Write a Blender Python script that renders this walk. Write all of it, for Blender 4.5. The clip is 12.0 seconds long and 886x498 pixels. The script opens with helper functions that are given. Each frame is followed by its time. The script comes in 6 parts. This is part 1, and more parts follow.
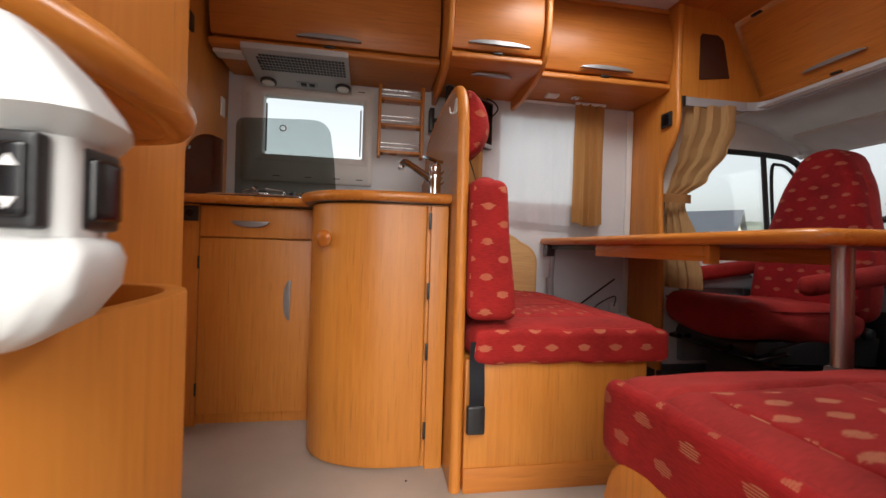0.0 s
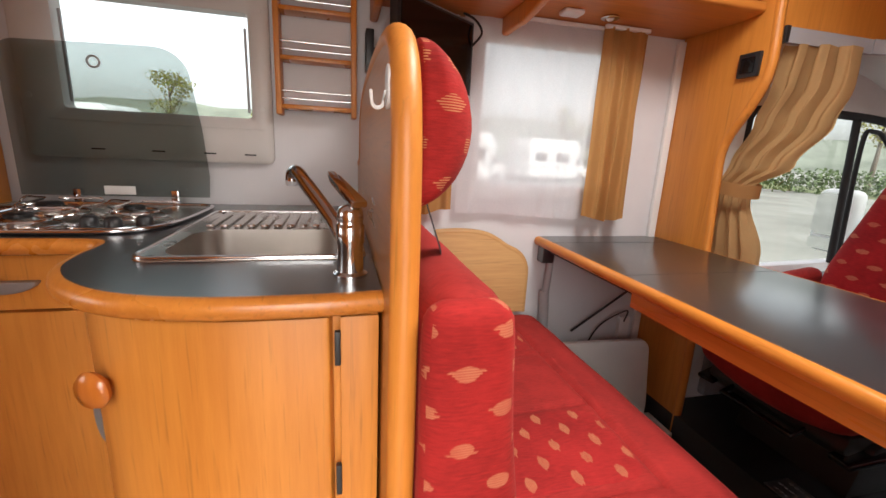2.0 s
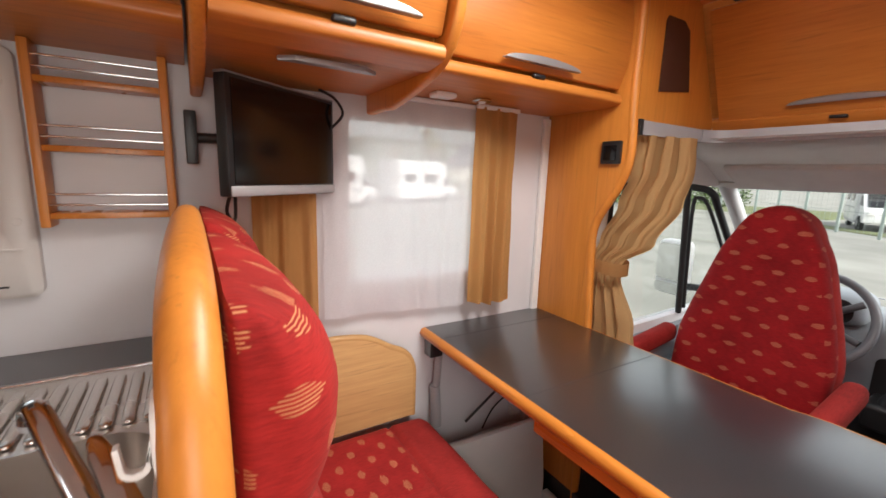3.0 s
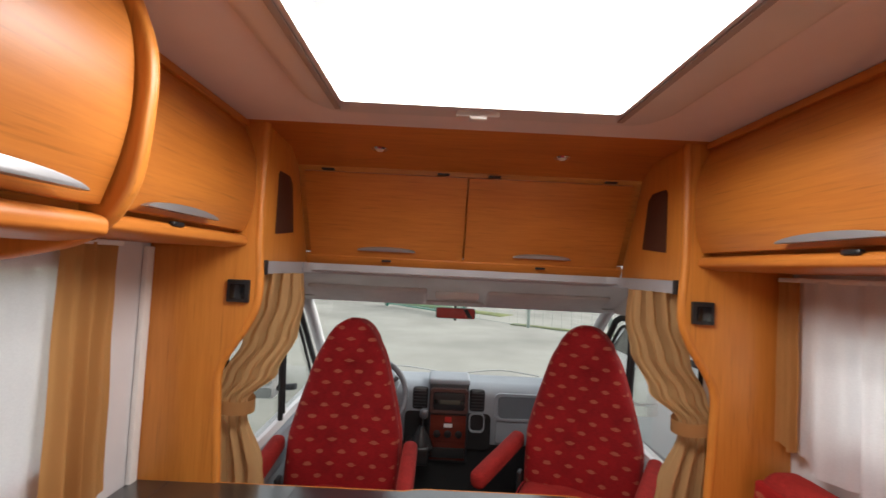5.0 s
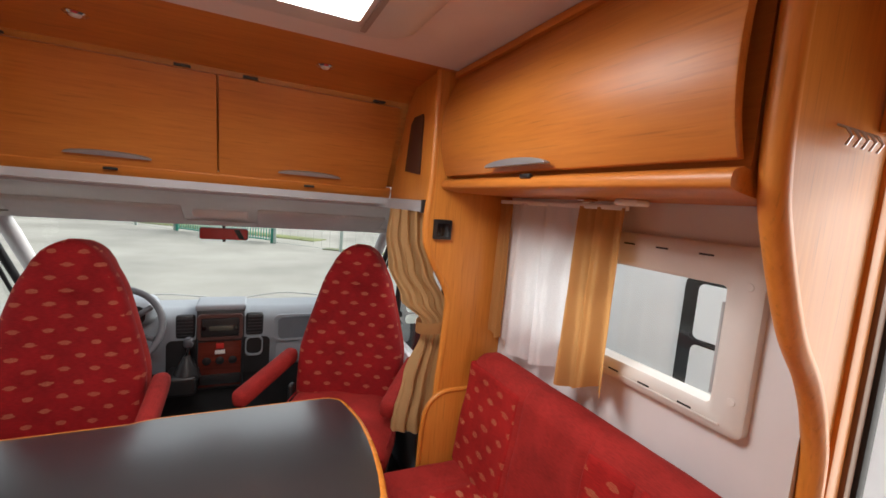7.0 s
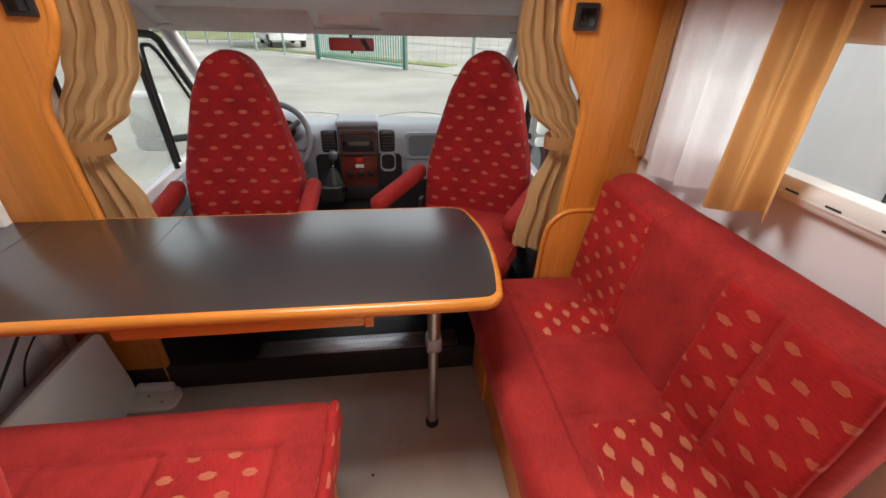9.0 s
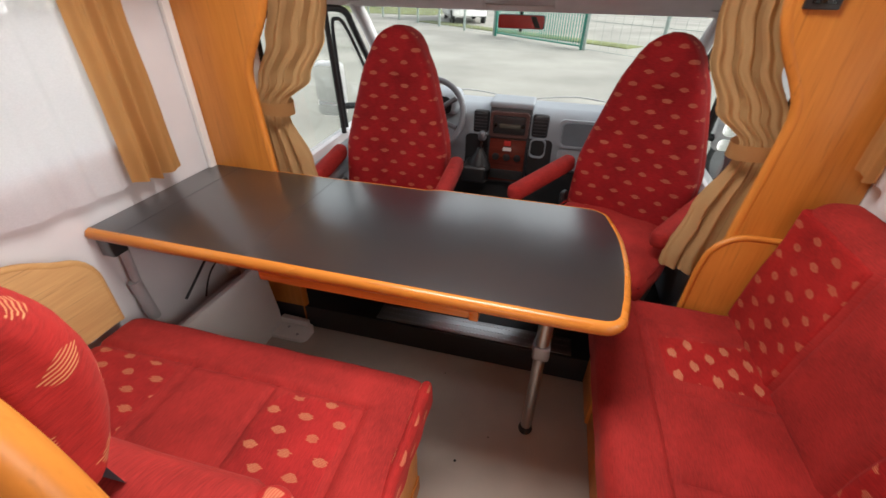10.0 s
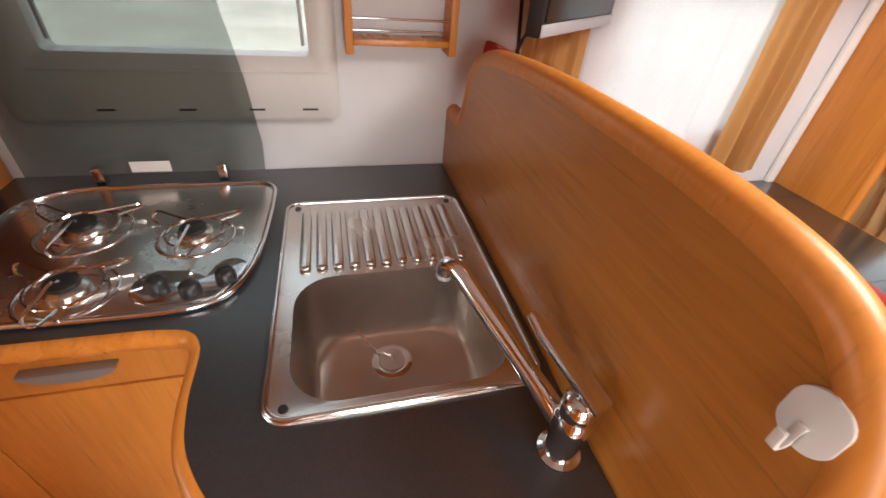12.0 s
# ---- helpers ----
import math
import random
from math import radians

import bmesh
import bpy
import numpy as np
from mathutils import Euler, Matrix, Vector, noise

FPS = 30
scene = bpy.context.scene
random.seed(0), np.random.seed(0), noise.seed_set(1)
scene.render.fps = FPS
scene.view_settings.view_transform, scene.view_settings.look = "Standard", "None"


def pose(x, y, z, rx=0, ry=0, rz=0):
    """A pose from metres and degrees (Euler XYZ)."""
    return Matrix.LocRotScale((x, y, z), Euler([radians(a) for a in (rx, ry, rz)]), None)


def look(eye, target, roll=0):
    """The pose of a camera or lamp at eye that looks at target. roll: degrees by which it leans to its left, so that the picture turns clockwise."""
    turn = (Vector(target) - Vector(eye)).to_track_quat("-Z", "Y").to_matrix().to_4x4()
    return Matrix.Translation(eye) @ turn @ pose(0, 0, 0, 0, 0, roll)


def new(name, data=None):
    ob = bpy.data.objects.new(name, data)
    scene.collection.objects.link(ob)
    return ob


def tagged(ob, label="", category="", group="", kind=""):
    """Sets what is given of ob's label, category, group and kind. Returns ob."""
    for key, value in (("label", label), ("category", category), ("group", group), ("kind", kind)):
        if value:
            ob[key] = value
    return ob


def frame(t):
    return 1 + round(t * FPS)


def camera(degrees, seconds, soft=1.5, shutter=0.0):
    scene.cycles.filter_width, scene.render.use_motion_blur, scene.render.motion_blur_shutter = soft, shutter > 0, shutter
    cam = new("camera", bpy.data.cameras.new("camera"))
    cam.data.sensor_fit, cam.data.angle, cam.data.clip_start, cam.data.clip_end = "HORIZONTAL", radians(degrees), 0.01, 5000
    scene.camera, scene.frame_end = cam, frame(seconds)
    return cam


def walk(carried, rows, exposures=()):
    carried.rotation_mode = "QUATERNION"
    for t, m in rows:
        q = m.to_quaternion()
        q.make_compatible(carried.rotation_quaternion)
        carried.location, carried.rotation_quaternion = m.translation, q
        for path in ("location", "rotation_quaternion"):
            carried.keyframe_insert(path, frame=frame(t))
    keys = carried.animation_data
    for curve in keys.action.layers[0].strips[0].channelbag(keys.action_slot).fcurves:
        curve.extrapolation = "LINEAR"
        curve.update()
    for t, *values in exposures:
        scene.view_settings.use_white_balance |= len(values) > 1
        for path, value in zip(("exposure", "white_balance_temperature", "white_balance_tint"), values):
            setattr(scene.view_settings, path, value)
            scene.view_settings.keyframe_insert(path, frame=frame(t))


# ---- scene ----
cam = camera(94.1, 12.0, shutter=0.15)
PATH = [
    (0, (1.183, -0.081, 0.734), (1.509, 1.892, 0.724), 1.8),
    (0.5, (1.257, 0.21, 0.836), (1.619, 2.176, 0.761), 2.8),
    (1, (1.316, 0.386, 0.898), (1.757, 2.332, 0.754), 4.8),
    (1.5, (1.323, 0.558, 1.039), (1.792, 2.471, 0.691), 1.1),
    (2, (1.367, 0.681, 1.109), (1.846, 2.568, 0.649), 2.8),
    (2.5, (1.426, 0.829, 1.246), (2.076, 2.655, 0.754), 1.9),
    (2.7, (1.45, 0.868, 1.285), (2.255, 2.645, 0.848), 1.8),
    (4.3, (1.391, 1.183, 1.489), (3.182, 2.07, 1.557), 1.7),
    (4.5, (1.373, 1.189, 1.503), (3.269, 1.822, 1.583), 1.9),
    (5, (1.284, 1.181, 1.539), (3.282, 1.177, 1.626), 2.8),
    (5.5, (1.244, 1.123, 1.557), (3.19, 0.676, 1.679), 3.4),
    (6, (1.241, 1.051, 1.567), (3.105, 0.334, 1.672), 3.6),
    (6.5, (1.249, 0.974, 1.554), (3.064, 0.134, 1.541), 4.1),
    (7, (1.251, 0.965, 1.522), (3.047, 0.113, 1.307), 4.7),
    (7.5, (1.272, 0.946, 1.469), (3.033, 0.144, 0.963), 5.2),
    (7.7, (1.283, 0.935, 1.45), (3.021, 0.17, 0.823), 5.2),
    (9.3, (1.296, 0.922, 1.425), (3.002, 0.828, 0.386), 0.7),
    (9.5, (1.319, 0.92, 1.423), (3.018, 0.949, 0.368), 0.4),
    (10, (1.365, 0.878, 1.427), (2.996, 1.281, 0.343), 1.2),
    (10.5, (1.369, 0.857, 1.413), (2.799, 1.717, 0.311), 1.7),
    (11, (1.308, 0.953, 1.408), (2.443, 2.173, 0.303), 3.4),
    (11.5, (1.205, 1.069, 1.409), (1.982, 2.526, 0.281), 4.1),
    (12, (1.145, 1.122, 1.406), (1.601, 2.659, 0.211), 5.3),
]
EXPOSURES = [(0, 0.85), (0.5, 1.4), (1, 1.58), (1.5, 1.44), (2, 1.48), (2.5, 1.6), (4.5, 1.13), (5.5, 1.22), (6.5, 1.36), (7.5, 1.38), (9.5, 1.46), (10.5, 1.6), (11, 1.76), (11.5, 1.72), (12, 1.93)]
walk(cam, [(t, look(eye, target, roll)) for t, eye, target, roll in PATH], EXPOSURES)

# ---- light: an overcast sky, and its light through the roof light ----
world = bpy.data.worlds.new("sky")
scene.world = world
world.use_nodes = True
wn = world.node_tree
sky = wn.nodes.new("ShaderNodeTexSky")
sky.sky_type, sky.sun_disc = "NISHITA", False
sky.sun_elevation, sky.sun_rotation = radians(35), radians(166)
sky.air_density, sky.dust_density, sky.ozone_density = 1.0, 4.0, 1.0
pale = wn.nodes.new("ShaderNodeHueSaturation")
pale.inputs["Saturation"].default_value = 0.22
wn.links.new(sky.outputs[0], pale.inputs["Color"])
wn.links.new(pale.outputs[0], wn.nodes["Background"].inputs[0])
wn.nodes["Background"].inputs[1].default_value = 0.15
sun_data = bpy.data.lights.new("sun", "SUN")
sun_data.energy, sun_data.angle, sun_data.color = 0.85, radians(30), (1.0, 0.96, 0.9)
sun = new("sun", sun_data)
sun.matrix_world = pose(0, 0, 20, 55, 0, -14)
top_data = bpy.data.lights.new("roof_light_sky", "AREA")
top_data.shape, top_data.size, top_data.size_y, top_data.energy = "RECTANGLE", 0.485, 0.735, 9.6
top_data.color = (1.0, 0.98, 0.95)
top_lamp = new("roof_light_sky", top_data)
top_lamp.matrix_world = pose(2.106, 1.097, 2.062)
door_data = bpy.data.lights.new("entrance_sky", "AREA")
door_data.shape, door_data.size, door_data.size_y, door_data.energy = "RECTANGLE", 0.62, 1.6, 4.8
door_data.color = (1.0, 0.95, 0.88)
door_lamp = new("entrance_sky", door_data)
door_lamp.matrix_world = pose(1.24, -0.80, 0.85, 90, 0, 0)

# Fill lamp in an added rear opening; it lifts the fridge and kitchen side.
rear_data = bpy.data.lights.new("rear_window_sky", "AREA")
rear_data.shape, rear_data.size, rear_data.size_y, rear_data.energy = "RECTANGLE", 0.74, 0.69, 1.6
rear_data.color = (1.0, 0.97, 0.94)
rear_lamp = new("rear_window_sky", rear_data)
rear_lamp.matrix_world = pose(-0.84, 1.125, 1.30, 0, -90, 0)

# ---- materials ----
def mat_base(name):
    m = bpy.data.materials.new(name)
    m.use_nodes = True
    t = m.node_tree
    return m, t, t.nodes["Principled BSDF"]


def nd(t, kind, **values):
    n = t.nodes.new("ShaderNode" + kind)
    for k, v in values.items():
        n.inputs[k.replace("_", " ")].default_value = v
    return n


def math_nd(t, op, a, b=None):
    n = t.nodes.new("ShaderNodeMath")
    n.operation = op
    for i, v in enumerate((a, b)):
        if v is None:
            continue
        if isinstance(v, (int, float)):
            n.inputs[i].default_value = v
        else:
            t.links.new(v, n.inputs[i])
    return n.outputs[0]


def ramp(t, fac, stops):
    n = t.nodes.new("ShaderNodeValToRGB")
    while len(n.color_ramp.elements) < len(stops):
        n.color_ramp.elements.new(0.5)
    for e, (p, c) in zip(n.color_ramp.elements, stops):
        e.position, e.color = p, (*c, 1)
    t.links.new(fac, n.inputs[0])
    return n.outputs[0]


def coords(t, scale, which="Object"):
    c = t.nodes.new("ShaderNodeTexCoord")
    m = t.nodes.new("ShaderNodeMapping")
    m.inputs["Scale"].default_value = scale
    t.links.new(c.outputs[which], m.inputs[0])
    return m.outputs[0]


def bump(t, b, height, strength, dist=0.002):
    n = t.nodes.new("ShaderNodeBump")
    n.inputs["Strength"].default_value, n.inputs["Distance"].default_value = strength, dist
    t.links.new(height, n.inputs["Height"])
    t.links.new(n.outputs[0], b.inputs["Normal"])


def noise_nd(t, vec, scale, detail=4.0, rough=0.55):
    n = nd(t, "TexNoise", Scale=scale, Detail=detail, Roughness=rough)
    t.links.new(vec, n.inputs["Vector"])
    return n.outputs["Fac"]


def wood(name, grain, dark, light, rough=0.40):
    """Cherry-coloured veneer, its grain along the axis named."""
    m, t, b = mat_base(name)
    s = {"x": (1.6, 26, 26), "y": (26, 1.6, 26), "z": (26, 26, 1.6)}[grain]
    fine = noise_nd(t, coords(t, s), 3.0, 6.0, 0.65)
    s2 = {"x": (0.6, 5, 5), "y": (5, 0.6, 5), "z": (5, 5, 0.6)}[grain]
    broad = noise_nd(t, coords(t, s2), 1.6, 3.0)
    mixed = math_nd(t, "ADD", math_nd(t, "MULTIPLY", fine, 0.55), math_nd(t, "MULTIPLY", broad, 0.45))
    col = ramp(t, mixed, [(0.37, dark), (0.5, tuple((a + c) / 2 for a, c in zip(dark, light))), (0.63, light)])
    s3 = {"x": (7, 150, 150), "y": (150, 7, 150), "z": (150, 150, 7)}[grain]
    fleck = noise_nd(t, coords(t, s3), 1.0, 2.0, 0.5)
    fleck = math_nd(t, "MINIMUM", math_nd(t, "MAXIMUM", math_nd(t, "MULTIPLY", math_nd(t, "SUBTRACT", fleck, 0.60), 5.0), 0.0), 1.0)
    cloud = noise_nd(t, coords(t, (1, 1, 1)), 2.3, 2.0)
    shade = math_nd(t, "SUBTRACT", math_nd(t, "ADD", math_nd(t, "MULTIPLY", cloud, 0.30), 0.87), math_nd(t, "MULTIPLY", fleck, 0.30))
    mul = t.nodes.new("ShaderNodeMixRGB")
    mul.blend_type = "MULTIPLY"
    mul.inputs[0].default_value = 1.0
    t.links.new(col, mul.inputs[1])
    t.links.new(shade, mul.inputs[2])
    t.links.new(mul.outputs[0], b.inputs["Base Color"])
    t.links.new(math_nd(t, "ADD", math_nd(t, "MULTIPLY", broad, 0.16), rough - 0.08), b.inputs["Roughness"])
    bump(t, b, fine, 0.06, 0.001)
    return m


def plain(name, color, rough=0.5, metal=0.0, vary=0.08, scale=6.0, bumpy=0.05, bscale=180.0, spec=0.5):
    """A surface with faint stains and a fine relief."""
    m, t, b = mat_base(name)
    v = coords(t, (1, 1, 1))
    broad = noise_nd(t, v, scale, 4.0)
    lo = tuple(max(0, c * (1 - vary)) for c in color)
    hi = tuple(min(1, c * (1 + vary)) for c in color)
    t.links.new(ramp(t, broad, [(0.3, lo), (0.7, hi)]), b.inputs["Base Color"])
    b.inputs["Metallic"].default_value = metal
    b.inputs["Specular IOR Level"].default_value = spec
    t.links.new(math_nd(t, "ADD", math_nd(t, "MULTIPLY", broad, 0.14), max(0.0, rough - 0.07)), b.inputs["Roughness"])
    if bumpy:
        bump(t, b, noise_nd(t, v, bscale, 3.0), bumpy, 0.001)
    return m


def fabric(name, base, spots=None, du=0.098, dv=0.058, su=0.025, sv=0.0135, swap=False, pitch=0.0032, gaps=0.35):
    """Red chenille; where spots is a colour, with staggered woven ovals."""
    m, t, b = mat_base(name)
    v = coords(t, (1, 1, 1), "UV")
    ob = coords(t, (1, 1, 1))
    wear = noise_nd(t, ob, 7.0, 4.0, 0.6)
    pile = noise_nd(t, coords(t, (45, 330, 1), "UV"), 1.0, 4.0, 0.65)
    tone = math_nd(t, "ADD", math_nd(t, "MULTIPLY", wear, 0.5), math_nd(t, "MULTIPLY", pile, 0.5))
    col = ramp(t, tone, [(0.34, tuple(c * 0.58 for c in base)), (0.66, tuple(c * 1.22 for c in base))])
    if spots:
        sep = t.nodes.new("ShaderNodeSeparateXYZ")
        t.links.new(v, sep.inputs[0])
        u, w = (sep.outputs[1], sep.outputs[0]) if swap else (sep.outputs[0], sep.outputs[1])
        vv = math_nd(t, "DIVIDE", w, dv)
        row = math_nd(t, "FLOOR", vv)
        odd = math_nd(t, "MULTIPLY", math_nd(t, "PINGPONG", row, 1.0), 0.5)
        uu = math_nd(t, "ADD", math_nd(t, "DIVIDE", u, du), odd)
        fu = math_nd(t, "MULTIPLY", math_nd(t, "SUBTRACT", math_nd(t, "FRACT", uu), 0.5), du / su)
        fv = math_nd(t, "MULTIPLY", math_nd(t, "SUBTRACT", math_nd(t, "FRACT", vv), 0.5), dv / sv)
        # woven threads of uneven length make the ovals' ragged ends
        thread = math_nd(t, "FLOOR", math_nd(t, "DIVIDE", w, pitch))
        spot_id = math_nd(t, "FLOOR", uu)
        rag = math_nd(t, "FRACT", math_nd(t, "MULTIPLY", math_nd(t, "SINE", math_nd(t, "ADD", math_nd(t, "MULTIPLY", thread, 12.9898), math_nd(t, "MULTIPLY", spot_id, 4.1))), 437.58))
        fu = math_nd(t, "MULTIPLY", fu, math_nd(t, "ADD", math_nd(t, "MULTIPLY", rag, 0.55), 0.75))
        d = math_nd(t, "ADD", math_nd(t, "MULTIPLY", math_nd(t, "POWER", math_nd(t, "ABSOLUTE", fu), 1.6), 1.05), math_nd(t, "MULTIPLY", fv, fv))
        mask = math_nd(t, "MULTIPLY", math_nd(t, "SUBTRACT", 1.08, d), 7.0)
        mask = math_nd(t, "MINIMUM", math_nd(t, "MAXIMUM", mask, 0.0), 1.0)
        lines = math_nd(t, "SINE", math_nd(t, "MULTIPLY", w, 2 * math.pi / pitch))
        lines = math_nd(t, "ADD", math_nd(t, "MULTIPLY", lines, gaps), 0.97 - gaps)
        mask = math_nd(t, "MULTIPLY", mask, math_nd(t, "MAXIMUM", math_nd(t, "MINIMUM", lines, 1.0), 0.0))
        worn = math_nd(t, "ADD", math_nd(t, "MULTIPLY", noise_nd(t, ob, 23.0, 2.0), 0.9), 0.45)
        mask = math_nd(t, "MULTIPLY", mask, math_nd(t, "MINIMUM", worn, 1.0))
        mx = t.nodes.new("ShaderNodeMixRGB")
        t.links.new(mask, mx.inputs[0])
        t.links.new(col, mx.inputs[1])
        mx.inputs[2].default_value = (*spots, 1)
        col = mx.outputs[0]
    t.links.new(col, b.inputs["Base Color"])
    b.inputs["Roughness"].default_value = 0.85
    b.inputs["Sheen Weight"].default_value = 0.08
    b.inputs["Sheen Roughness"].default_value = 0.4
    b.inputs["Sheen Tint"].default_value = (1.0, 0.36, 0.28, 1)
    b.inputs["Specular IOR Level"].default_value = 0.22
    bump(t, b, tone, 0.5, 0.003)
    return m


def sheer(name, color, through_share, weave=0.3):
    """Thin cloth that lets light through."""
    m, t, b = mat_base(name)
    out = t.nodes["Material Output"]
    d = nd(t, "BsdfDiffuse", Color=(*color, 1))
    tl = nd(t, "BsdfTranslucent", Color=(*color, 1))
    tr = nd(t, "BsdfTransparent")
    a, c = t.nodes.new("ShaderNodeMixShader"), t.nodes.new("ShaderNodeMixShader")
    a.inputs[0].default_value = 0.5
    t.links.new(d.outputs[0], a.inputs[1])
    t.links.new(tl.outputs[0], a.inputs[2])
    w = noise_nd(t, coords(t, (1, 1, 1)), 240.0, 2.0)
    t.links.new(math_nd(t, "ADD", math_nd(t, "MULTIPLY", w, weave), through_share - weave / 2), c.inputs[0])
    t.links.new(a.outputs[0], c.inputs[1])
    t.links.new(tr.outputs[0], c.inputs[2])
    t.links.new(c.outputs[0], out.inputs[0])
    t.nodes.remove(b)
    return m


def pane(name, tint, rough=0.0, share=0.92):
    """Thin clear or smoked sheet: straight see-through with a glossy face."""
    m, t, b = mat_base(name)
    out = t.nodes["Material Output"]
    tr = nd(t, "BsdfTransparent", Color=(*tint, 1))
    gl = nd(t, "BsdfGlossy", Roughness=rough)
    mx = t.nodes.new("ShaderNodeMixShader")
    lw = nd(t, "LayerWeight", Blend=0.5)
    gloss = math_nd(t, "ADD", math_nd(t, "MULTIPLY", math_nd(t, "POWER", lw.outputs["Facing"], 4.0), 0.6 * share), 0.03)
    t.links.new(gloss, mx.inputs[0])
    t.links.new(tr.outputs[0], mx.inputs[1])
    t.links.new(gl.outputs[0], mx.inputs[2])
    t.links.new(mx.outputs[0], out.inputs[0])
    t.nodes.remove(b)
    return m


W_DARK, W_LIGHT = (0.45, 0.142, 0.022), (0.565, 0.198, 0.033)
WOOD_X = wood("cherry_veneer_along", "x", W_DARK, W_LIGHT)
WOOD_Y = wood("cherry_veneer_across", "y", W_DARK, W_LIGHT)
WOOD_Z = wood("cherry_veneer_upright", "z", (0.525, 0.182, 0.026), (0.63, 0.242, 0.041))
EDGE = wood("lipping_wood", "y", (0.50, 0.165, 0.024), (0.62, 0.225, 0.037), 0.28)
EDGE_Z = wood("lipping_wood_upright", "z", (0.53, 0.18, 0.026), (0.65, 0.24, 0.039), 0.40)
# Partition face: the same cherry, darkened to carry the shade it stands in.
WOOD_SHADED = wood("cherry_veneer_partition", "y", (0.35, 0.122, 0.018), (0.47, 0.180, 0.030), 0.30)
KNOB_WOOD = wood("knob_wood", "z", (0.46, 0.13, 0.018), (0.56, 0.17, 0.025), 0.2)
BEECH = wood("pale_beech", "x", (0.50, 0.28, 0.11), (0.62, 0.38, 0.16), 0.5)
WHITE_WALL = plain("white_wall_foil", (0.68, 0.665, 0.68), 0.5, vary=0.03, bumpy=0.15, bscale=260)
CEILING = plain("pinkish_ceiling_cloth", (0.76, 0.70, 0.68), 0.85, vary=0.03, bumpy=0.3, bscale=320)
FLOOR = plain("beige_lino", (0.42, 0.37, 0.32), 0.42, vary=0.12, scale=3.0, bumpy=0.2, bscale=400)
LAMINATE = plain("anthracite_laminate", (0.020, 0.021, 0.024), 0.31, vary=0.4, scale=330, bumpy=0.22, bscale=420, spec=1.0)
LAMINATE.node_tree.nodes["Principled BSDF"].inputs["Coat Weight"].default_value = 0.6
LAMINATE.node_tree.nodes["Principled BSDF"].inputs["Coat Roughness"].default_value = 0.22
STEEL = plain("brushed_steel", (0.74, 0.72, 0.69), 0.26, 1.0, 0.08, 5, 0.12, 300)
CHROME = plain("chrome", (0.75, 0.75, 0.76), 0.08, 1.0, 0.03, 4, 0)
ALU = plain("satin_aluminium", (0.55, 0.55, 0.56), 0.36, 1.0, 0.06, 6, 0.08)
GREY_PLASTIC = plain("grey_plastic", (0.42, 0.42, 0.43), 0.42, vary=0.06)
SILVER = plain("silver_paint", (0.34, 0.345, 0.36), 0.38, 0.6, vary=0.04)
WHITE_PLASTIC = plain("white_plastic", (0.78, 0.77, 0.75), 0.32, vary=0.03, bumpy=0.02)
CREAM_PLASTIC = plain("cream_plastic", (0.66, 0.635, 0.61), 0.42, vary=0.04, bumpy=0.04)
BLACK = plain("black_plastic", (0.018, 0.018, 0.019), 0.38, vary=0.25, bumpy=0.2, bscale=500)
BLACK_GLOSS = plain("black_gloss", (0.006, 0.006, 0.007), 0.12, vary=0.2, bumpy=0)
DASH = plain("dash_grey", (0.28, 0.31, 0.34), 0.55, vary=0.05, bumpy=0.3, bscale=500)
LINER = plain("headliner_grey", (0.74, 0.725, 0.70), 0.9, vary=0.05, bumpy=0.3, bscale=350)
RED = fabric("red_chenille", (0.33, 0.022, 0.019))
RED_SPOT = fabric("red_chenille_with_ovals", (0.335, 0.013, 0.012), (0.50, 0.20, 0.10), 0.100, 0.050, 0.0205, 0.0100, False, 0.0038, 0.55)
# Cab weave: its red is lowered to include the shadow on the backrests.
RED_CAB = fabric("dark_red_cab_weave", (0.265, 0.008, 0.010), (0.42, 0.135, 0.075), 0.098, 0.050, 0.0185, 0.0085)
RED_SOFA_SEAT = fabric("red_chenille_sofa_ovals", (0.34, 0.014, 0.013), (0.56, 0.25, 0.13), 0.086, 0.050, 0.0205, 0.0120)
RED_SEAT = fabric("red_chenille_seat_ovals", (0.345, 0.018, 0.017), (0.48, 0.185, 0.09), 0.090, 0.048, 0.0172, 0.0105, True)
RED_SIDE = fabric("red_chenille_small_ovals", (0.35, 0.018, 0.016), (0.60, 0.29, 0.13), 0.104, 0.052, 0.0215, 0.0112, False, 0.0034, 0.75)
RED_EDGE = fabric("red_chenille_faded_ovals", (0.35, 0.018, 0.016), (0.52, 0.175, 0.09), 0.104, 0.052, 0.0195, 0.0105, False, 0.0034, 0.25)
PIPING = fabric("red_piping", (0.22, 0.010, 0.011))
CURTAIN = sheer("ochre_curtain", (0.58, 0.31, 0.115), 0.01, 0.02)
CAB_CURTAIN = sheer("sand_curtain", (0.60, 0.375, 0.175), 0.0, 0.0)
TIE_CLOTH = sheer("tie_cloth", (0.66, 0.42, 0.20), 0.0, 0.0)
NET = sheer("white_net", (0.86, 0.85, 0.87), 0.20, 0.14)
MILKY = sheer("milky_acrylic", (0.85, 0.85, 0.84), 0.25, 0.0)
GLASS = pane("clear_glass", (0.96, 0.98, 0.97))
SMOKE = pane("smoked_glass", (0.66, 0.69, 0.68), 0.02)
SMOKE_DARK = pane("brown_smoked_glass", (0.64, 0.50, 0.42), 0.02)
RAIL_GREY = plain("anodised_rail", (0.42, 0.42, 0.44), 0.55, 0.2, 0.05)
RUBBER = plain("rubber", (0.015, 0.015, 0.016), 0.7)
TREAD = plain("tread_plate", (0.50, 0.50, 0.50), 0.32, 1.0, 0.1)
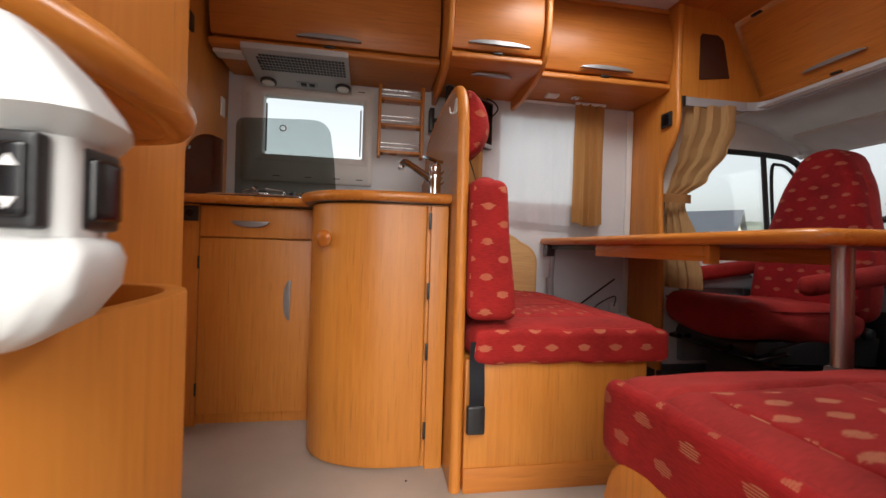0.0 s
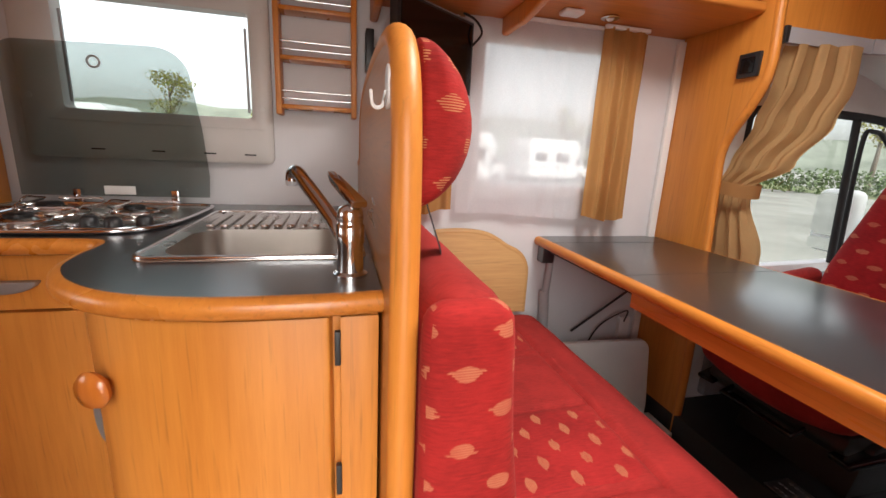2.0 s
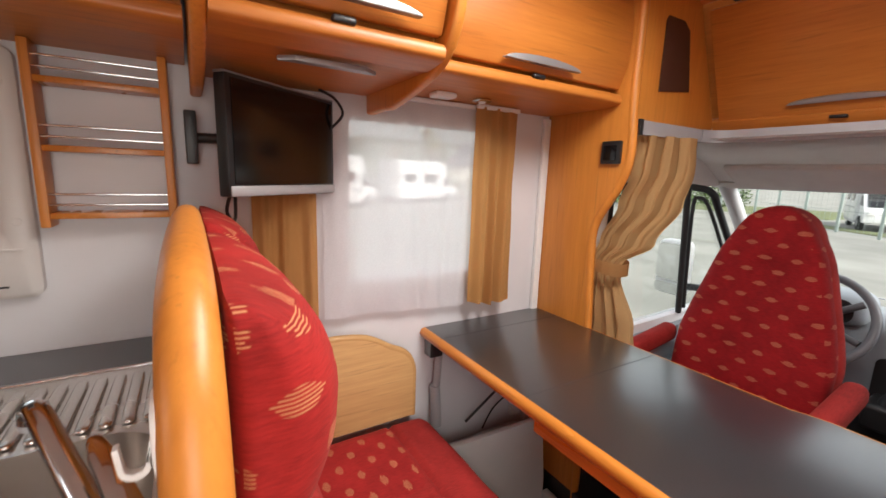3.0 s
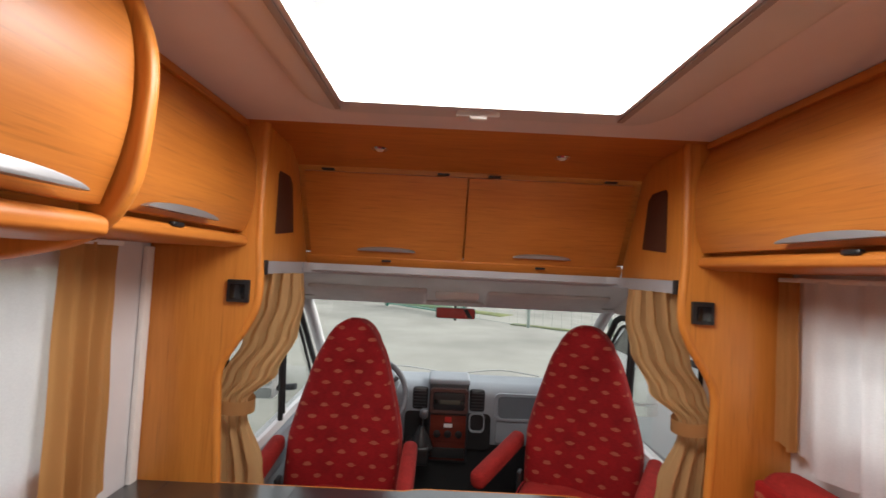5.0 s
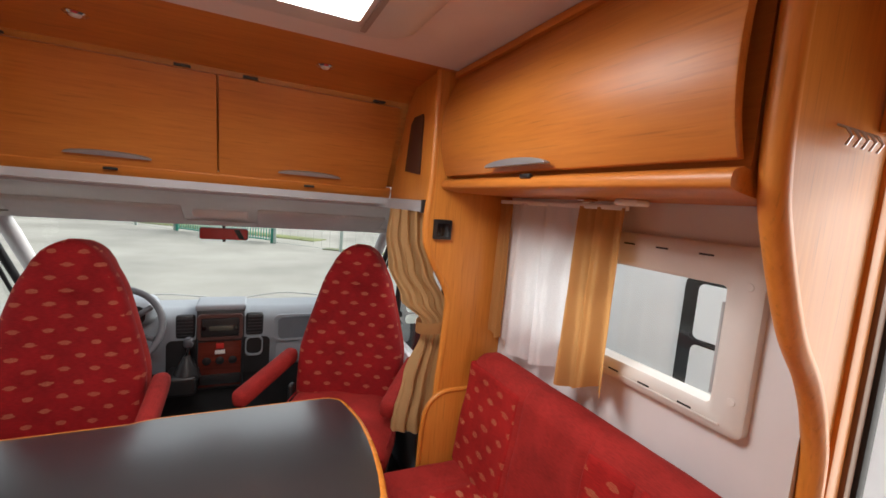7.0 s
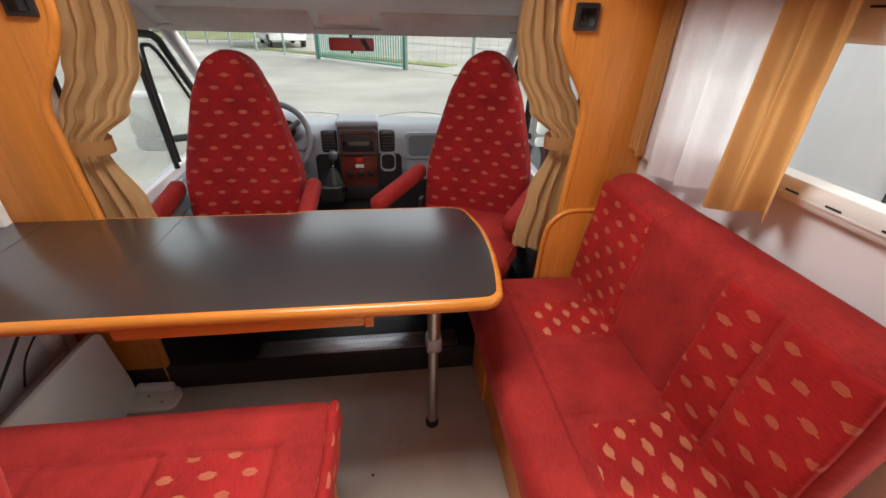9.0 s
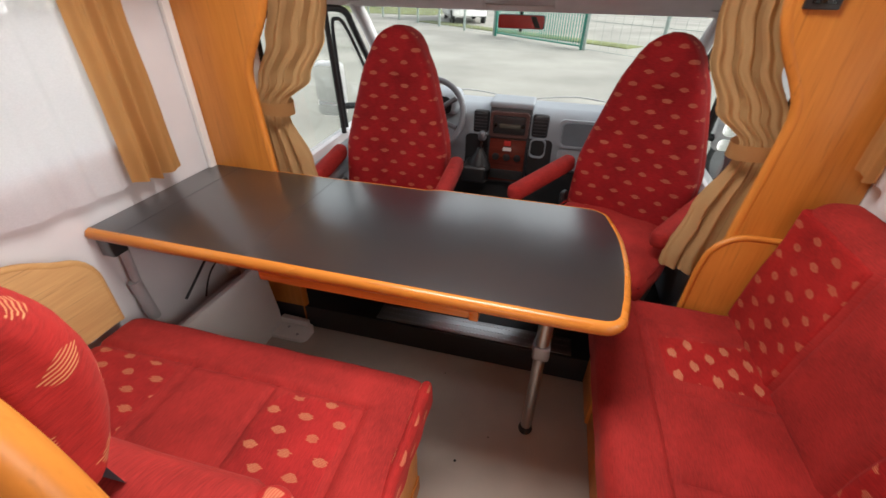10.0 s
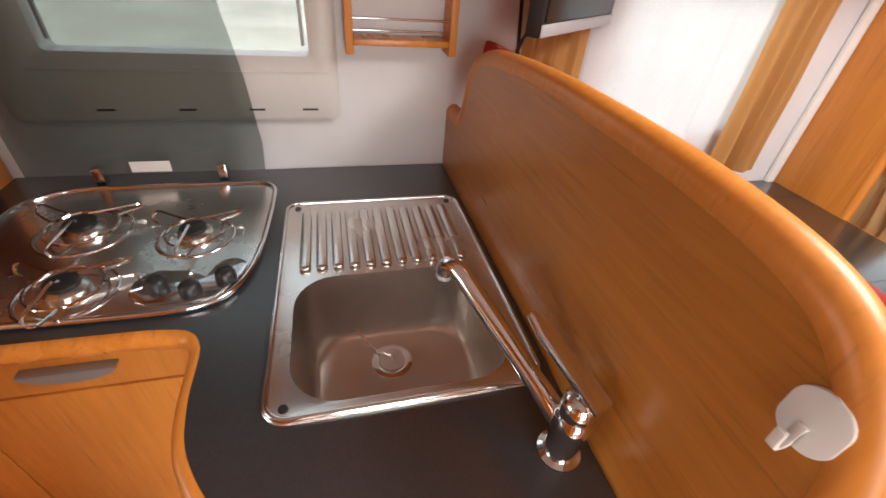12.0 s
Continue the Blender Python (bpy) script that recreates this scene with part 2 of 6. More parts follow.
WALNUT = wood("burr_trim", "y", (0.07, 0.012, 0.008), (0.16, 0.03, 0.018), 0.2)
ASPHALT = plain("asphalt", (0.235, 0.232, 0.205), 0.9, vary=0.25, scale=0.35, bumpy=0.5, bscale=60)
GREEN_PAINT = plain("green_paint", (0.03, 0.22, 0.16), 0.45)
VAN_WHITE = plain("van_white", (0.80, 0.80, 0.80), 0.3, vary=0.03, bumpy=0)
LEAF = plain("hedge_leaf", (0.07, 0.11, 0.03), 0.7, vary=0.5, scale=4)
GRASS = plain("grass", (0.12, 0.14, 0.05), 0.9, vary=0.4, scale=1.5)
ROOF_TILE = plain("dark_roof", (0.08, 0.09, 0.11), 0.6, vary=0.3)
RENDERED = plain("cream_render", (0.75, 0.70, 0.58), 0.8)
RED_TINT = plain("red_film", (0.48, 0.03, 0.025), 0.25, vary=0.2, bumpy=0)


# ---- shapes ----
def add(bm, tmp):
    me = bpy.data.meshes.new("tmp")
    tmp.to_mesh(me)
    bm.from_mesh(me)
    tmp.free()
    bpy.data.meshes.remove(me)


def bev(tmp, width, seg=2, angle=0.5):
    if width > 0:
        es = [e for e in tmp.edges if len(e.link_faces) == 2 and e.calc_face_angle() > angle]
        bmesh.ops.bevel(tmp, geom=es, offset=width, segments=seg, affect="EDGES", profile=0.6, clamp_overlap=True)


def box(bm, lo, hi, b=0.0, seg=2, rot=None):
    tmp = bmesh.new()
    bmesh.ops.create_cube(tmp, size=1)
    for v in tmp.verts:
        v.co = Vector([lo[i] + (v.co[i] + 0.5) * (hi[i] - lo[i]) for i in range(3)])
    bev(tmp, b, seg)
    if rot is not None:
        bmesh.ops.transform(tmp, matrix=rot, verts=tmp.verts)
    add(bm, tmp)


def about(c, rx=0, ry=0, rz=0):
    return Matrix.Translation(c) @ pose(0, 0, 0, rx, ry, rz) @ Matrix.Translation(-Vector(c))


def put3(axis, p, q, d):
    return {"x": (d, p, q), "y": (p, d, q), "z": (p, q, d)}[axis]


def prism(bm, pts, axis, a, b, bw=0.0, seg=2, rot=None, angle=0.5):
    tmp = bmesh.new()
    low = [tmp.verts.new(put3(axis, p, q, a)) for p, q in pts]
    high = [tmp.verts.new(put3(axis, p, q, b)) for p, q in pts]
    tmp.faces.new(low)
    tmp.faces.new(high[::-1])
    n = len(pts)
    for i in range(n):
        tmp.faces.new((low[i], high[i], high[(i + 1) % n], low[(i + 1) % n]))
    bmesh.ops.recalc_face_normals(tmp, faces=tmp.faces)
    bev(tmp, bw, seg, angle)
    if rot is not None:
        bmesh.ops.transform(tmp, matrix=rot, verts=tmp.verts)
    add(bm, tmp)


def rbox(bm, lo, hi, r, n=7, fn=None, rot=None):
    """A rounded pad; fn moves each point."""
    lo, hi = Vector(lo), Vector(hi)
    ts = sorted({0.0, 0.02, 0.05, 0.1, 0.9, 0.95, 0.98, 1.0} | {0.1 + 0.8 * i / n for i in range(n + 1)})
    tmp = bmesh.new()
    for ax in range(3):
        o = [i for i in range(3) if i != ax]
        for side in (0, 1):
            grid = []
            for s in ts:
                line = []
                for w in ts:
                    f = [0, 0, 0]
                    f[ax], f[o[0]], f[o[1]] = side, s, w
                    line.append(tmp.verts.new([lo[i] + f[i] * (hi[i] - lo[i]) for i in range(3)]))
                grid.append(line)
            for i in range(len(ts) - 1):
                for j in range(len(ts) - 1):
                    tmp.faces.new((grid[i][j], grid[i + 1][j], grid[i + 1][j + 1], grid[i][j + 1]))
    bmesh.ops.remove_doubles(tmp, verts=tmp.verts, dist=1e-5)
    bmesh.ops.recalc_face_normals(tmp, faces=tmp.faces)
    rr = [min(r, (hi[i] - lo[i]) / 2 - 1e-4) for i in range(3)]
    for v in tmp.verts:
        c = Vector([min(max(v.co[i], lo[i] + rr[i]), hi[i] - rr[i]) for i in range(3)])
        d = v.co - c
        e = Vector([d[i] / rr[i] for i in range(3)])
        if e.length > 1e-6:
            e.normalize()
            v.co = c + Vector([e[i] * rr[i] for i in range(3)])
        if fn:
            v.co = fn(Vector(v.co), Vector([(v.co[i] - lo[i]) / (hi[i] - lo[i]) for i in range(3)]))
    if rot is not None:
        bmesh.ops.transform(tmp, matrix=rot, verts=tmp.verts)
    add(bm, tmp)


def tube(bm, pts, r, n=10, loop=False, squash=None):
    """A round bar along points; r may be a list."""
    pts = [Vector(p) for p in pts]
    rs = r if isinstance(r, list) else [r] * len(pts)
    rings, up = [], None
    for i, p in enumerate(pts):
        a = pts[i - 1] if i or loop else p
        b = pts[(i + 1) % len(pts)] if i < len(pts) - 1 or loop else p
        d = (b - a).normalized()
        if up is None:
            up = Vector((0, 0, 1)) if abs(d.z) < 0.9 else Vector((1, 0, 0))
        s = d.cross(up).normalized()
        up = s.cross(d).normalized()
        k = squash or 1.0
        rings.append([bm.verts.new(p + rs[i] * (s * math.cos(2 * math.pi * j / n) + k * up * math.sin(2 * math.pi * j / n))) for j in range(n)])
    m = len(rings)
    fs = []
    for i in range(m if loop else m - 1):
        for j in range(n):
            fs.append(bm.faces.new((rings[i][j], rings[i][(j + 1) % n], rings[(i + 1) % m][(j + 1) % n], rings[(i + 1) % m][j])))
    if not loop:
        fs += [bm.faces.new(rings[0][::-1]), bm.faces.new(rings[-1])]
    bmesh.ops.recalc_face_normals(bm, faces=fs)


def lathe(bm, prof, c, axis="z", n=24, flip=1):
    """A turned body: profile of (radius, height) about an axis through c."""
    rings = []
    for r, h in prof:
        ring = []
        for j in range(n):
            p, q = r * math.cos(2 * math.pi * j / n), r * math.sin(2 * math.pi * j / n)
            o = put3(axis, p, q, h * flip)
            ring.append(bm.verts.new((c[0] + o[0], c[1] + o[1], c[2] + o[2])))
        rings.append(ring)
    fs = []
    for a, b in zip(rings, rings[1:]):
        for j in range(n):
            fs.append(bm.faces.new((a[j], a[(j + 1) % n], b[(j + 1) % n], b[j])))
    fs += [bm.faces.new(rings[0][::-1]), bm.faces.new(rings[-1])]
    bmesh.ops.recalc_face_normals(bm, faces=fs)


def sheet(bm, f, nu, nv, thick=0.0):
    """A surface f(u, v) with u, v from 0 to 1."""
    tmp = bmesh.new()
    g = [[tmp.verts.new(f(i / nu, j / nv)) for j in range(nv + 1)] for i in range(nu + 1)]
    for i in range(nu):
        for j in range(nv):
            tmp.faces.new((g[i][j], g[i + 1][j], g[i + 1][j + 1], g[i][j + 1]))
    if thick:
        bmesh.ops.solidify(tmp, geom=tmp.faces[:], thickness=thick)
    bmesh.ops.recalc_face_normals(tmp, faces=tmp.faces)
    add(bm, tmp)


def arc(cx, cy, r, a0, a1, n=8, ry=None):
    ry = r if ry is None else ry
    return [(cx + r * math.cos(radians(a0 + (a1 - a0) * i / n)), cy + ry * math.sin(radians(a0 + (a1 - a0) * i / n))) for i in range(n + 1)]


def rrect(x0, x1, y0, y1, r, n=5):
    return arc(x1 - r, y1 - r, r, 0, 90, n) + arc(x0 + r, y1 - r, r, 90, 180, n) + arc(x0 + r, y0 + r, r, 180, 270, n) + arc(x1 - r, y0 + r, r, 270, 360, n)


def spline(pts, n=6):
    """A smooth line through a few points."""
    out = []
    P = [pts[0]] + list(pts) + [pts[-1]]
    for i in range(1, len(P) - 2):
        for k in range(n):
            s = k / n
            out.append(tuple(0.5 * (2 * b + (c - a) * s + (2 * a - 5 * b + 4 * c - d) * s * s + (3 * b - a - 3 * c + d) * s ** 3)
                             for a, b, c, d in zip(P[i - 1], P[i], P[i + 1], P[i + 2])))
    out.append(tuple(pts[-1]))
    return out


def ring_prism(bm, outer, inner, axis, a, b):
    """A flat frame: two outlines with the same number of points."""
    n = len(outer)
    rows = [[bm.verts.new(put3(axis, p, q, d)) for p, q in line] for line, d in ((outer, a), (outer, b), (inner, b), (inner, a))]
    fs = []
    for k in range(4):
        for i in range(n):
            fs.append(bm.faces.new((rows[k][i], rows[k][(i + 1) % n], rows[(k + 1) % 4][(i + 1) % n], rows[(k + 1) % 4][i])))
    bmesh.ops.recalc_face_normals(bm, faces=fs)


def part(name, bm, material, parent=None, label="", flat=False):
    """One mesh, with its surface laid out in metres."""
    uv = bm.loops.layers.uv.verify()
    bm.normal_update()
    for f in bm.faces:
        f.smooth = not flat
        n = [abs(c) for c in f.normal]
        ax = n.index(max(n))
        for lp in f.loops:
            c = lp.vert.co
            lp[uv].uv = (c.y, c.z) if ax == 0 else (c.x, c.z) if ax == 1 else (c.x, c.y)
    for e in bm.edges:
        if len(e.link_faces) == 2 and e.calc_face_angle() > 0.86:
            e.smooth = False
    me = bpy.data.meshes.new(name)
    bm.to_mesh(me)
    bm.free()
    me.materials.append(material)
    ob = new(name, me)
    if parent is not None:
        ob.parent = parent
        if parent.type == "EMPTY":
            ob.matrix_parent_inverse = Matrix.Translation(-parent.location)
    if label:
        ob["label"] = label
    return ob


def thing(name, loc, label, category, group=""):
    ob = new(name)
    ob.location = loc
    ob.empty_display_size = 0.05
    return tagged(ob, label, category, group)


def made(fn, *args, **kw):
    bm = bmesh.new()
    fn(bm, *args, **kw)
    return bm


def setting(name, bm, material, label):
    return tagged(part(name, bm, material), label, kind="structure")

# ---- shell of the motorhome: x towards the cab, y towards the kitchen wall ----
LEFT, FRONT, ROOF = 2.155, 2.66, 2.0


def holed(bm, axis, d0, d1, u0, u1, w0, w1, holes):
    """A wall with thickness and rectangular openings through it."""
    us = sorted({u0, u1, *[h[0] for h in holes], *[h[1] for h in holes]})
    ws = sorted({w0, w1, *[h[2] for h in holes], *[h[3] for h in holes]})
    for a, b in zip(us, us[1:]):
        for c, d in zip(ws, ws[1:]):
            if any(h[0] <= a and b <= h[1] and h[2] <= c and d <= h[3] for h in holes):
                continue
            lo, hi = put3(axis, a, c, d0), put3(axis, b, d, d1)
            box(bm, [min(p, q) for p, q in zip(lo, hi)], [max(p, q) for p, q in zip(lo, hi)])


KW = (0.603, 1.103, 1.178, 1.482)     # kitchen window
DW = (1.853, 2.40, 1.0, 1.49)        # dinette window
RW = (1.785, 2.52, 1.125, 1.398)     # window over the sofa
DOOR = (0.94, 1.627, -0.25, 1.85)     # entrance
SK = (1.86, 2.352, 0.725, 1.468)     # roof light

setting("floor", made(holed, "z", -0.06, 0.0, -0.8, FRONT, 0.0, LEFT, [(0.94, 1.592, 0.0, 0.24)]), FLOOR, "beige speckled vinyl floor of the living area")
setting("wall_left", made(holed, "y", LEFT, LEFT + 0.035, -0.8, FRONT + 0.05, -0.1, 2.05, [KW, DW]), WHITE_WALL, "white foil-faced outer wall with two windows")
setting("wall_right", made(holed, "y", -0.035, 0.0, -0.8, FRONT + 0.05, -0.25, 2.05, [RW, DOOR]), WHITE_WALL, "white foil-faced outer wall with window and entrance")
# The rear wall is unseen; its opening is added for the fill lamp.
setting("wall_rear", made(holed, "x", -0.85, -0.8, -0.035, LEFT + 0.035, -0.1, 2.05, [(0.75, 1.50, 0.95, 1.65)]), WHITE_WALL, "plain white rear wall with a window")
setting("ceiling", made(holed, "z", ROOF, ROOF + 0.04, -0.8, FRONT + 0.02, 0.0, LEFT, [SK]), CEILING, "pinkish white cloth ceiling with a roof light")
setting("step_well_floor", made(box, (0.94, -0.6, -0.31), (1.592, 0.239, -0.25)), BLACK, "dark ribbed entrance step")
setting("step_riser", made(box, (0.94, 0.2405, -0.25), (1.592, 0.26, -0.061)), BLACK, "dark riser of the entrance step")


def pillar(name, mirror):
    """Veneered bulkhead panel beside the cab opening, its inner edge curved."""
    def fy(y):
        return LEFT - y if mirror else y
    line = spline([(1.80, 2.0), (1.80, 1.62), (1.79, 1.42), (1.82, 1.32), (1.90, 1.18), (1.905, 1.05), (1.89, 0.8), (1.875, 0.4), (1.875, 0.0)], 5)
    pts = [(fy(y), z) for y, z in line] + [(fy(2.153), 0.0), (fy(2.153), 2.0)]
    root = thing(name, (2.68, fy(2.05), 0), "cherry-veneered bulkhead panel with a curved lipped edge", "panel", "bulkhead panels")
    part("panel", made(prism, pts, "x", 2.662, 2.69, 0.004), WOOD_Z, root)
    bm = bmesh.new()
    tube(bm, [(2.676, fy(y), z) for y, z in line], 0.0165, 8)
    part("lipping", bm, EDGE_Z, root, "rounded orange wood lipping")
    bm = bmesh.new()
    box(bm, (2.648, fy(1.847) - 0.037, 1.39), (2.662, fy(1.847) + 0.037, 1.465), 0.005)
    sock = part("socket", bm, BLACK, root, "square black wall socket")
    part("socket_flap", made(box, (2.644, fy(1.847) - 0.024, 1.402), (2.649, fy(1.847) + 0.024, 1.45), 0.002), BLACK_GLOSS, sock)
    return root


pillar("bulkhead_panel", False)
pillar("bulkhead_panel", True)

# dark step up into the cab
bm = made(box, (FRONT + 0.001, 0.0, -0.06), (4.55, LEFT, 0.125), 0.008)
setting("cab_floor", bm, BLACK, "black moulded cab floor one step up")
bm = made(box, (2.672, 0.64, 0.1255), (2.772, 1.51, 0.130), 0.002)
strip = tagged(part("step_trim", bm, TREAD), "bright perforated aluminium tread strip on black step", "step trim")
for i in range(53):
    for j in range(3):
        bm = made(lathe, [(0.0062, 0.0), (0.0055, 0.0012), (0.002, 0.0014)], (2.69, 0.652, 0.1301), "z", 6) if i + j == 0 else None
        if bm:
            stud = part("stud", bm, ALU, strip)
            stud_mesh = stud.data
        else:
            o = new("stud", stud_mesh)
            o.parent = strip
            o.location = (0.032 * j, 0.016 * i + 0.008 * (j % 2), 0)

# ---- roof light ----
root = thing("roof_light", (2.11, 1.097, 2.0), "large cream-framed roof light with milky white dome", "roof light")
bm = bmesh.new()
outer, inner = rrect(1.70, 2.47, 0.565, 1.578, 0.09), rrect(SK[0] + 0.004, SK[1] - 0.004, SK[2] + 0.004, SK[3] - 0.004, 0.012)
n = len(outer)
mid = rrect(1.715, 2.44, 0.60, 1.545, 0.075)
mid2 = rrect(SK[0] - 0.02, SK[1] + 0.03, SK[2] - 0.03, SK[3] + 0.03, 0.03)
rows = [[bm.verts.new((x, y, z)) for x, y in line] for line, z in ((outer, 1.999), (outer, 1.984), (mid, 1.966), (mid2, 1.972), (inner, 1.960), (inner, 2.052))]
for a, b in zip(rows, rows[1:]):
    for i in range(n):
        bm.faces.new((a[i], a[(i + 1) % n], b[(i + 1) % n], b[i]))
bmesh.ops.recalc_face_normals(bm, faces=bm.faces)
part("surround", bm, CREAM_PLASTIC, root, "cream moulded plastic surround with rounded corners")
bm = bmesh.new()
ring_prism(bm, rrect(SK[0] - 0.06, SK[1] + 0.06, SK[2] - 0.06, SK[3] + 0.06, 0.05), rrect(SK[0] - 0.004, SK[1] + 0.004, SK[2] - 0.004, SK[3] + 0.004, 0.02), "z", 2.041, 2.056)
part("shaft", bm, WHITE_PLASTIC, root, "white roof flange")
bm = bmesh.new()
sheet(bm, lambda u, v: Vector((SK[0] - 0.05 + (SK[1] - SK[0] + 0.1) * u, SK[2] - 0.05 + (SK[3] - SK[2] + 0.1) * v, 2.07 + 0.07 * (1 - (2 * u - 1) ** 4) * (1 - (2 * v - 1) ** 4))), 14, 18, 0.004)
part("dome", bm, MILKY, root, "milky white acrylic dome")
part("blind_box", made(rbox, (1.72, 0.60, 1.94), (1.865, 1.54, 1.985), 0.03, 4), CREAM_PLASTIC, root, "cream roller blind housing")
for y in (SK[2] - 0.028, SK[3] + 0.012):
    part("guide_rail", made(box, (1.87, y, 1.960), (2.41, y + 0.016, 1.966), 0.002), plain("rail_brown", (0.34, 0.29, 0.25), 0.5), root, "dark guide rail of the blind")
bm = bmesh.new()
box(bm, (2.395, 1.04, 1.955), (2.415, 1.16, 1.972), 0.006)
box(bm, (2.39, 1.075, 1.945), (2.42, 1.125, 1.96), 0.008)
part("crank", bm, CREAM_PLASTIC, root, "cream catch on the front edge")

# ---- over the cab: soffit, doors, cheeks, rail ----
root = thing("overcab_locker", (3.0, 1.08, 1.57), "cherry-veneered locker over the cab with two sloping doors", "locker")
bm = made(prism, [(2.64, 2.0), (2.90, 1.985), (2.985, 1.935), (3.01, 1.955), (2.92, 2.02), (2.64, 2.03)], "y", 0.30, 1.86, 0.003)
part("soffit", bm, WOOD_Y, root)
slope = math.degrees(math.atan2(0.16, 0.345))
for y0, y1 in ((0.385, 1.081), (1.087, 1.775)):
    bm = made(prism, [(2.998, 1.915), (3.158, 1.568), (3.176, 1.576), (3.016, 1.923)], "y", y0, y1, 0.004)
    door = part("door", bm, WOOD_Y, root)
    c = (y0 + y1) / 2
    bm = made(prism, arc(c, 0, 0.13, 180, 0, 14, 0.018), "x", -0.014, 0.0, 0.003, 2, Matrix.Translation((3.140, 0, 1.60)) @ pose(0, 0, 0, 0, slope * -1, 0))
    part("handle", bm, SILVER, door, "crescent silver handle")
    for k in (0.15, 0.85):
        part("hinge", made(box, (2.98, y0 + k * (y1 - y0) - 0.025, 1.92), (3.0, y0 + k * (y1 - y0) + 0.025, 1.928), 0.002), BLACK, door)
    part("lock", made(rbox, (3.147, c - 0.022, 1.548), (3.165, c + 0.022, 1.558), 0.004, 2), BLACK, root, "black push lock")
bm = made(prism, [(3.155, 1.565), (3.18, 1.52), (3.30, 1.52), (3.30, 1.58), (3.17, 1.58)], "y", 0.36, 1.80, 0.003)
part("lower_rail", bm, WOOD_Y, root)
bm = made(prism, [(3.035, 2.035), (3.04, 1.90), (3.195, 1.585), (3.32, 1.585), (3.32, 2.035)], "y", 0.28, 1.88)
part("back", bm, WOOD_Y, root)
for m in (False, True):
    def fy(y):
        return LEFT - y if m else y
    bm = bmesh.new()
    y0, y1 = sorted((fy(1.795), fy(1.825)))
    prism(bm, [(2.69, 1.53), (3.16, 1.53), (3.16, 1.565), (2.99, 1.93), (2.99, 2.0), (2.69, 2.0)], "y", y0, y1, 0.003)
    cheek = part("cheek", bm, WOOD_Z, root)
    # Flat plate on the cheek; its dark colour stands for shade inside a cut-out.
    yy = sorted((fy(1.790), fy(1.7945)))
    bm = made(prism, [(2.79, 1.63), (2.965, 1.65), (2.925, 1.84), (2.89, 1.865), (2.80, 1.865), (2.79, 1.85)], "y", yy[0], yy[1], 0.001)
    part("recess", bm, plain("dark_recess", (0.06, 0.018, 0.008), 0.6), cheek, "dark cut-out shelf opening")
for y in (0.731, 1.442):
    lamp = thing("downlight", (2.872, y, 1.985), "small round chrome downlight let into the veneered soffit", "downlight", "downlights over the cab")
    bm = made(lathe, [(0.030, 0.0), (0.033, -0.004), (0.026, -0.009), (0.018, -0.007)], (2.872, y, 1.989), "z", 24)
    part("bezel", bm, CHROME, lamp)
    part("lens", made(lathe, [(0.017, 0.0), (0.012, -0.006), (0.004, -0.008)], (2.872, y, 1.983), "z", 16), WHITE_PLASTIC, lamp)

rail_pts = [(2.70, 0.372), (3.06, 0.375)] + [(x, y) for x, y in arc(3.06, 0.455, 0.08, -90, 0, 6)] + [(x, y) for x, y in arc(3.06, 1.70, 0.08, 0, 90, 6)] + [(3.06, 1.785), (2.70, 1.785)]
root = thing("curtain_rail", (3.0, 1.08, 1.5), "grey aluminium curtain rail bent round the cab opening", "curtain rail")
bm = bmesh.new()
prof = [(-0.008, -0.022), (0.008, -0.022), (0.008, 0.022), (-0.008, 0.022)]
rings = []
for i, p in enumerate(rail_pts):
    a, b = Vector(rail_pts[max(0, i - 1)]), Vector(rail_pts[min(len(rail_pts) - 1, i + 1)])
    d = (b - a).normalized()
    s = Vector((-d.y, d.x))
    rings.append([bm.verts.new((p[0] + s.x * q, p[1] + s.y * q, 1.508 + h)) for q, h in prof])
for a, b in zip(rings, rings[1:]):
    for j in range(4):
        bm.faces.new((a[j], a[(j + 1) % 4], b[(j + 1) % 4], b[j]))
bm.faces.new(rings[0]), bm.faces.new(rings[-1][::-1])
bmesh.ops.recalc_face_normals(bm, faces=bm.faces)
part("rail", bm, RAIL_GREY, root)
for y in (0.372, 1.785):
    part("end_cap", made(box, (2.688, y - 0.012, 1.483), (2.704, y + 0.012, 1.533), 0.003), BLACK, root, "black end cap")


# ---- overhead lockers ----
def crescent(bm, c, w, h, depth, normal_y, up=1):
    """A crescent grip on a face that looks along y."""
    pts = arc(c[0], c[2], w / 2, 180 if up > 0 else 180, 0 if up > 0 else 360, 14, h)
    y0, y1 = sorted((c[1], c[1] + normal_y * depth))
    prism(bm, pts, "y", y0, y1, 0.003)


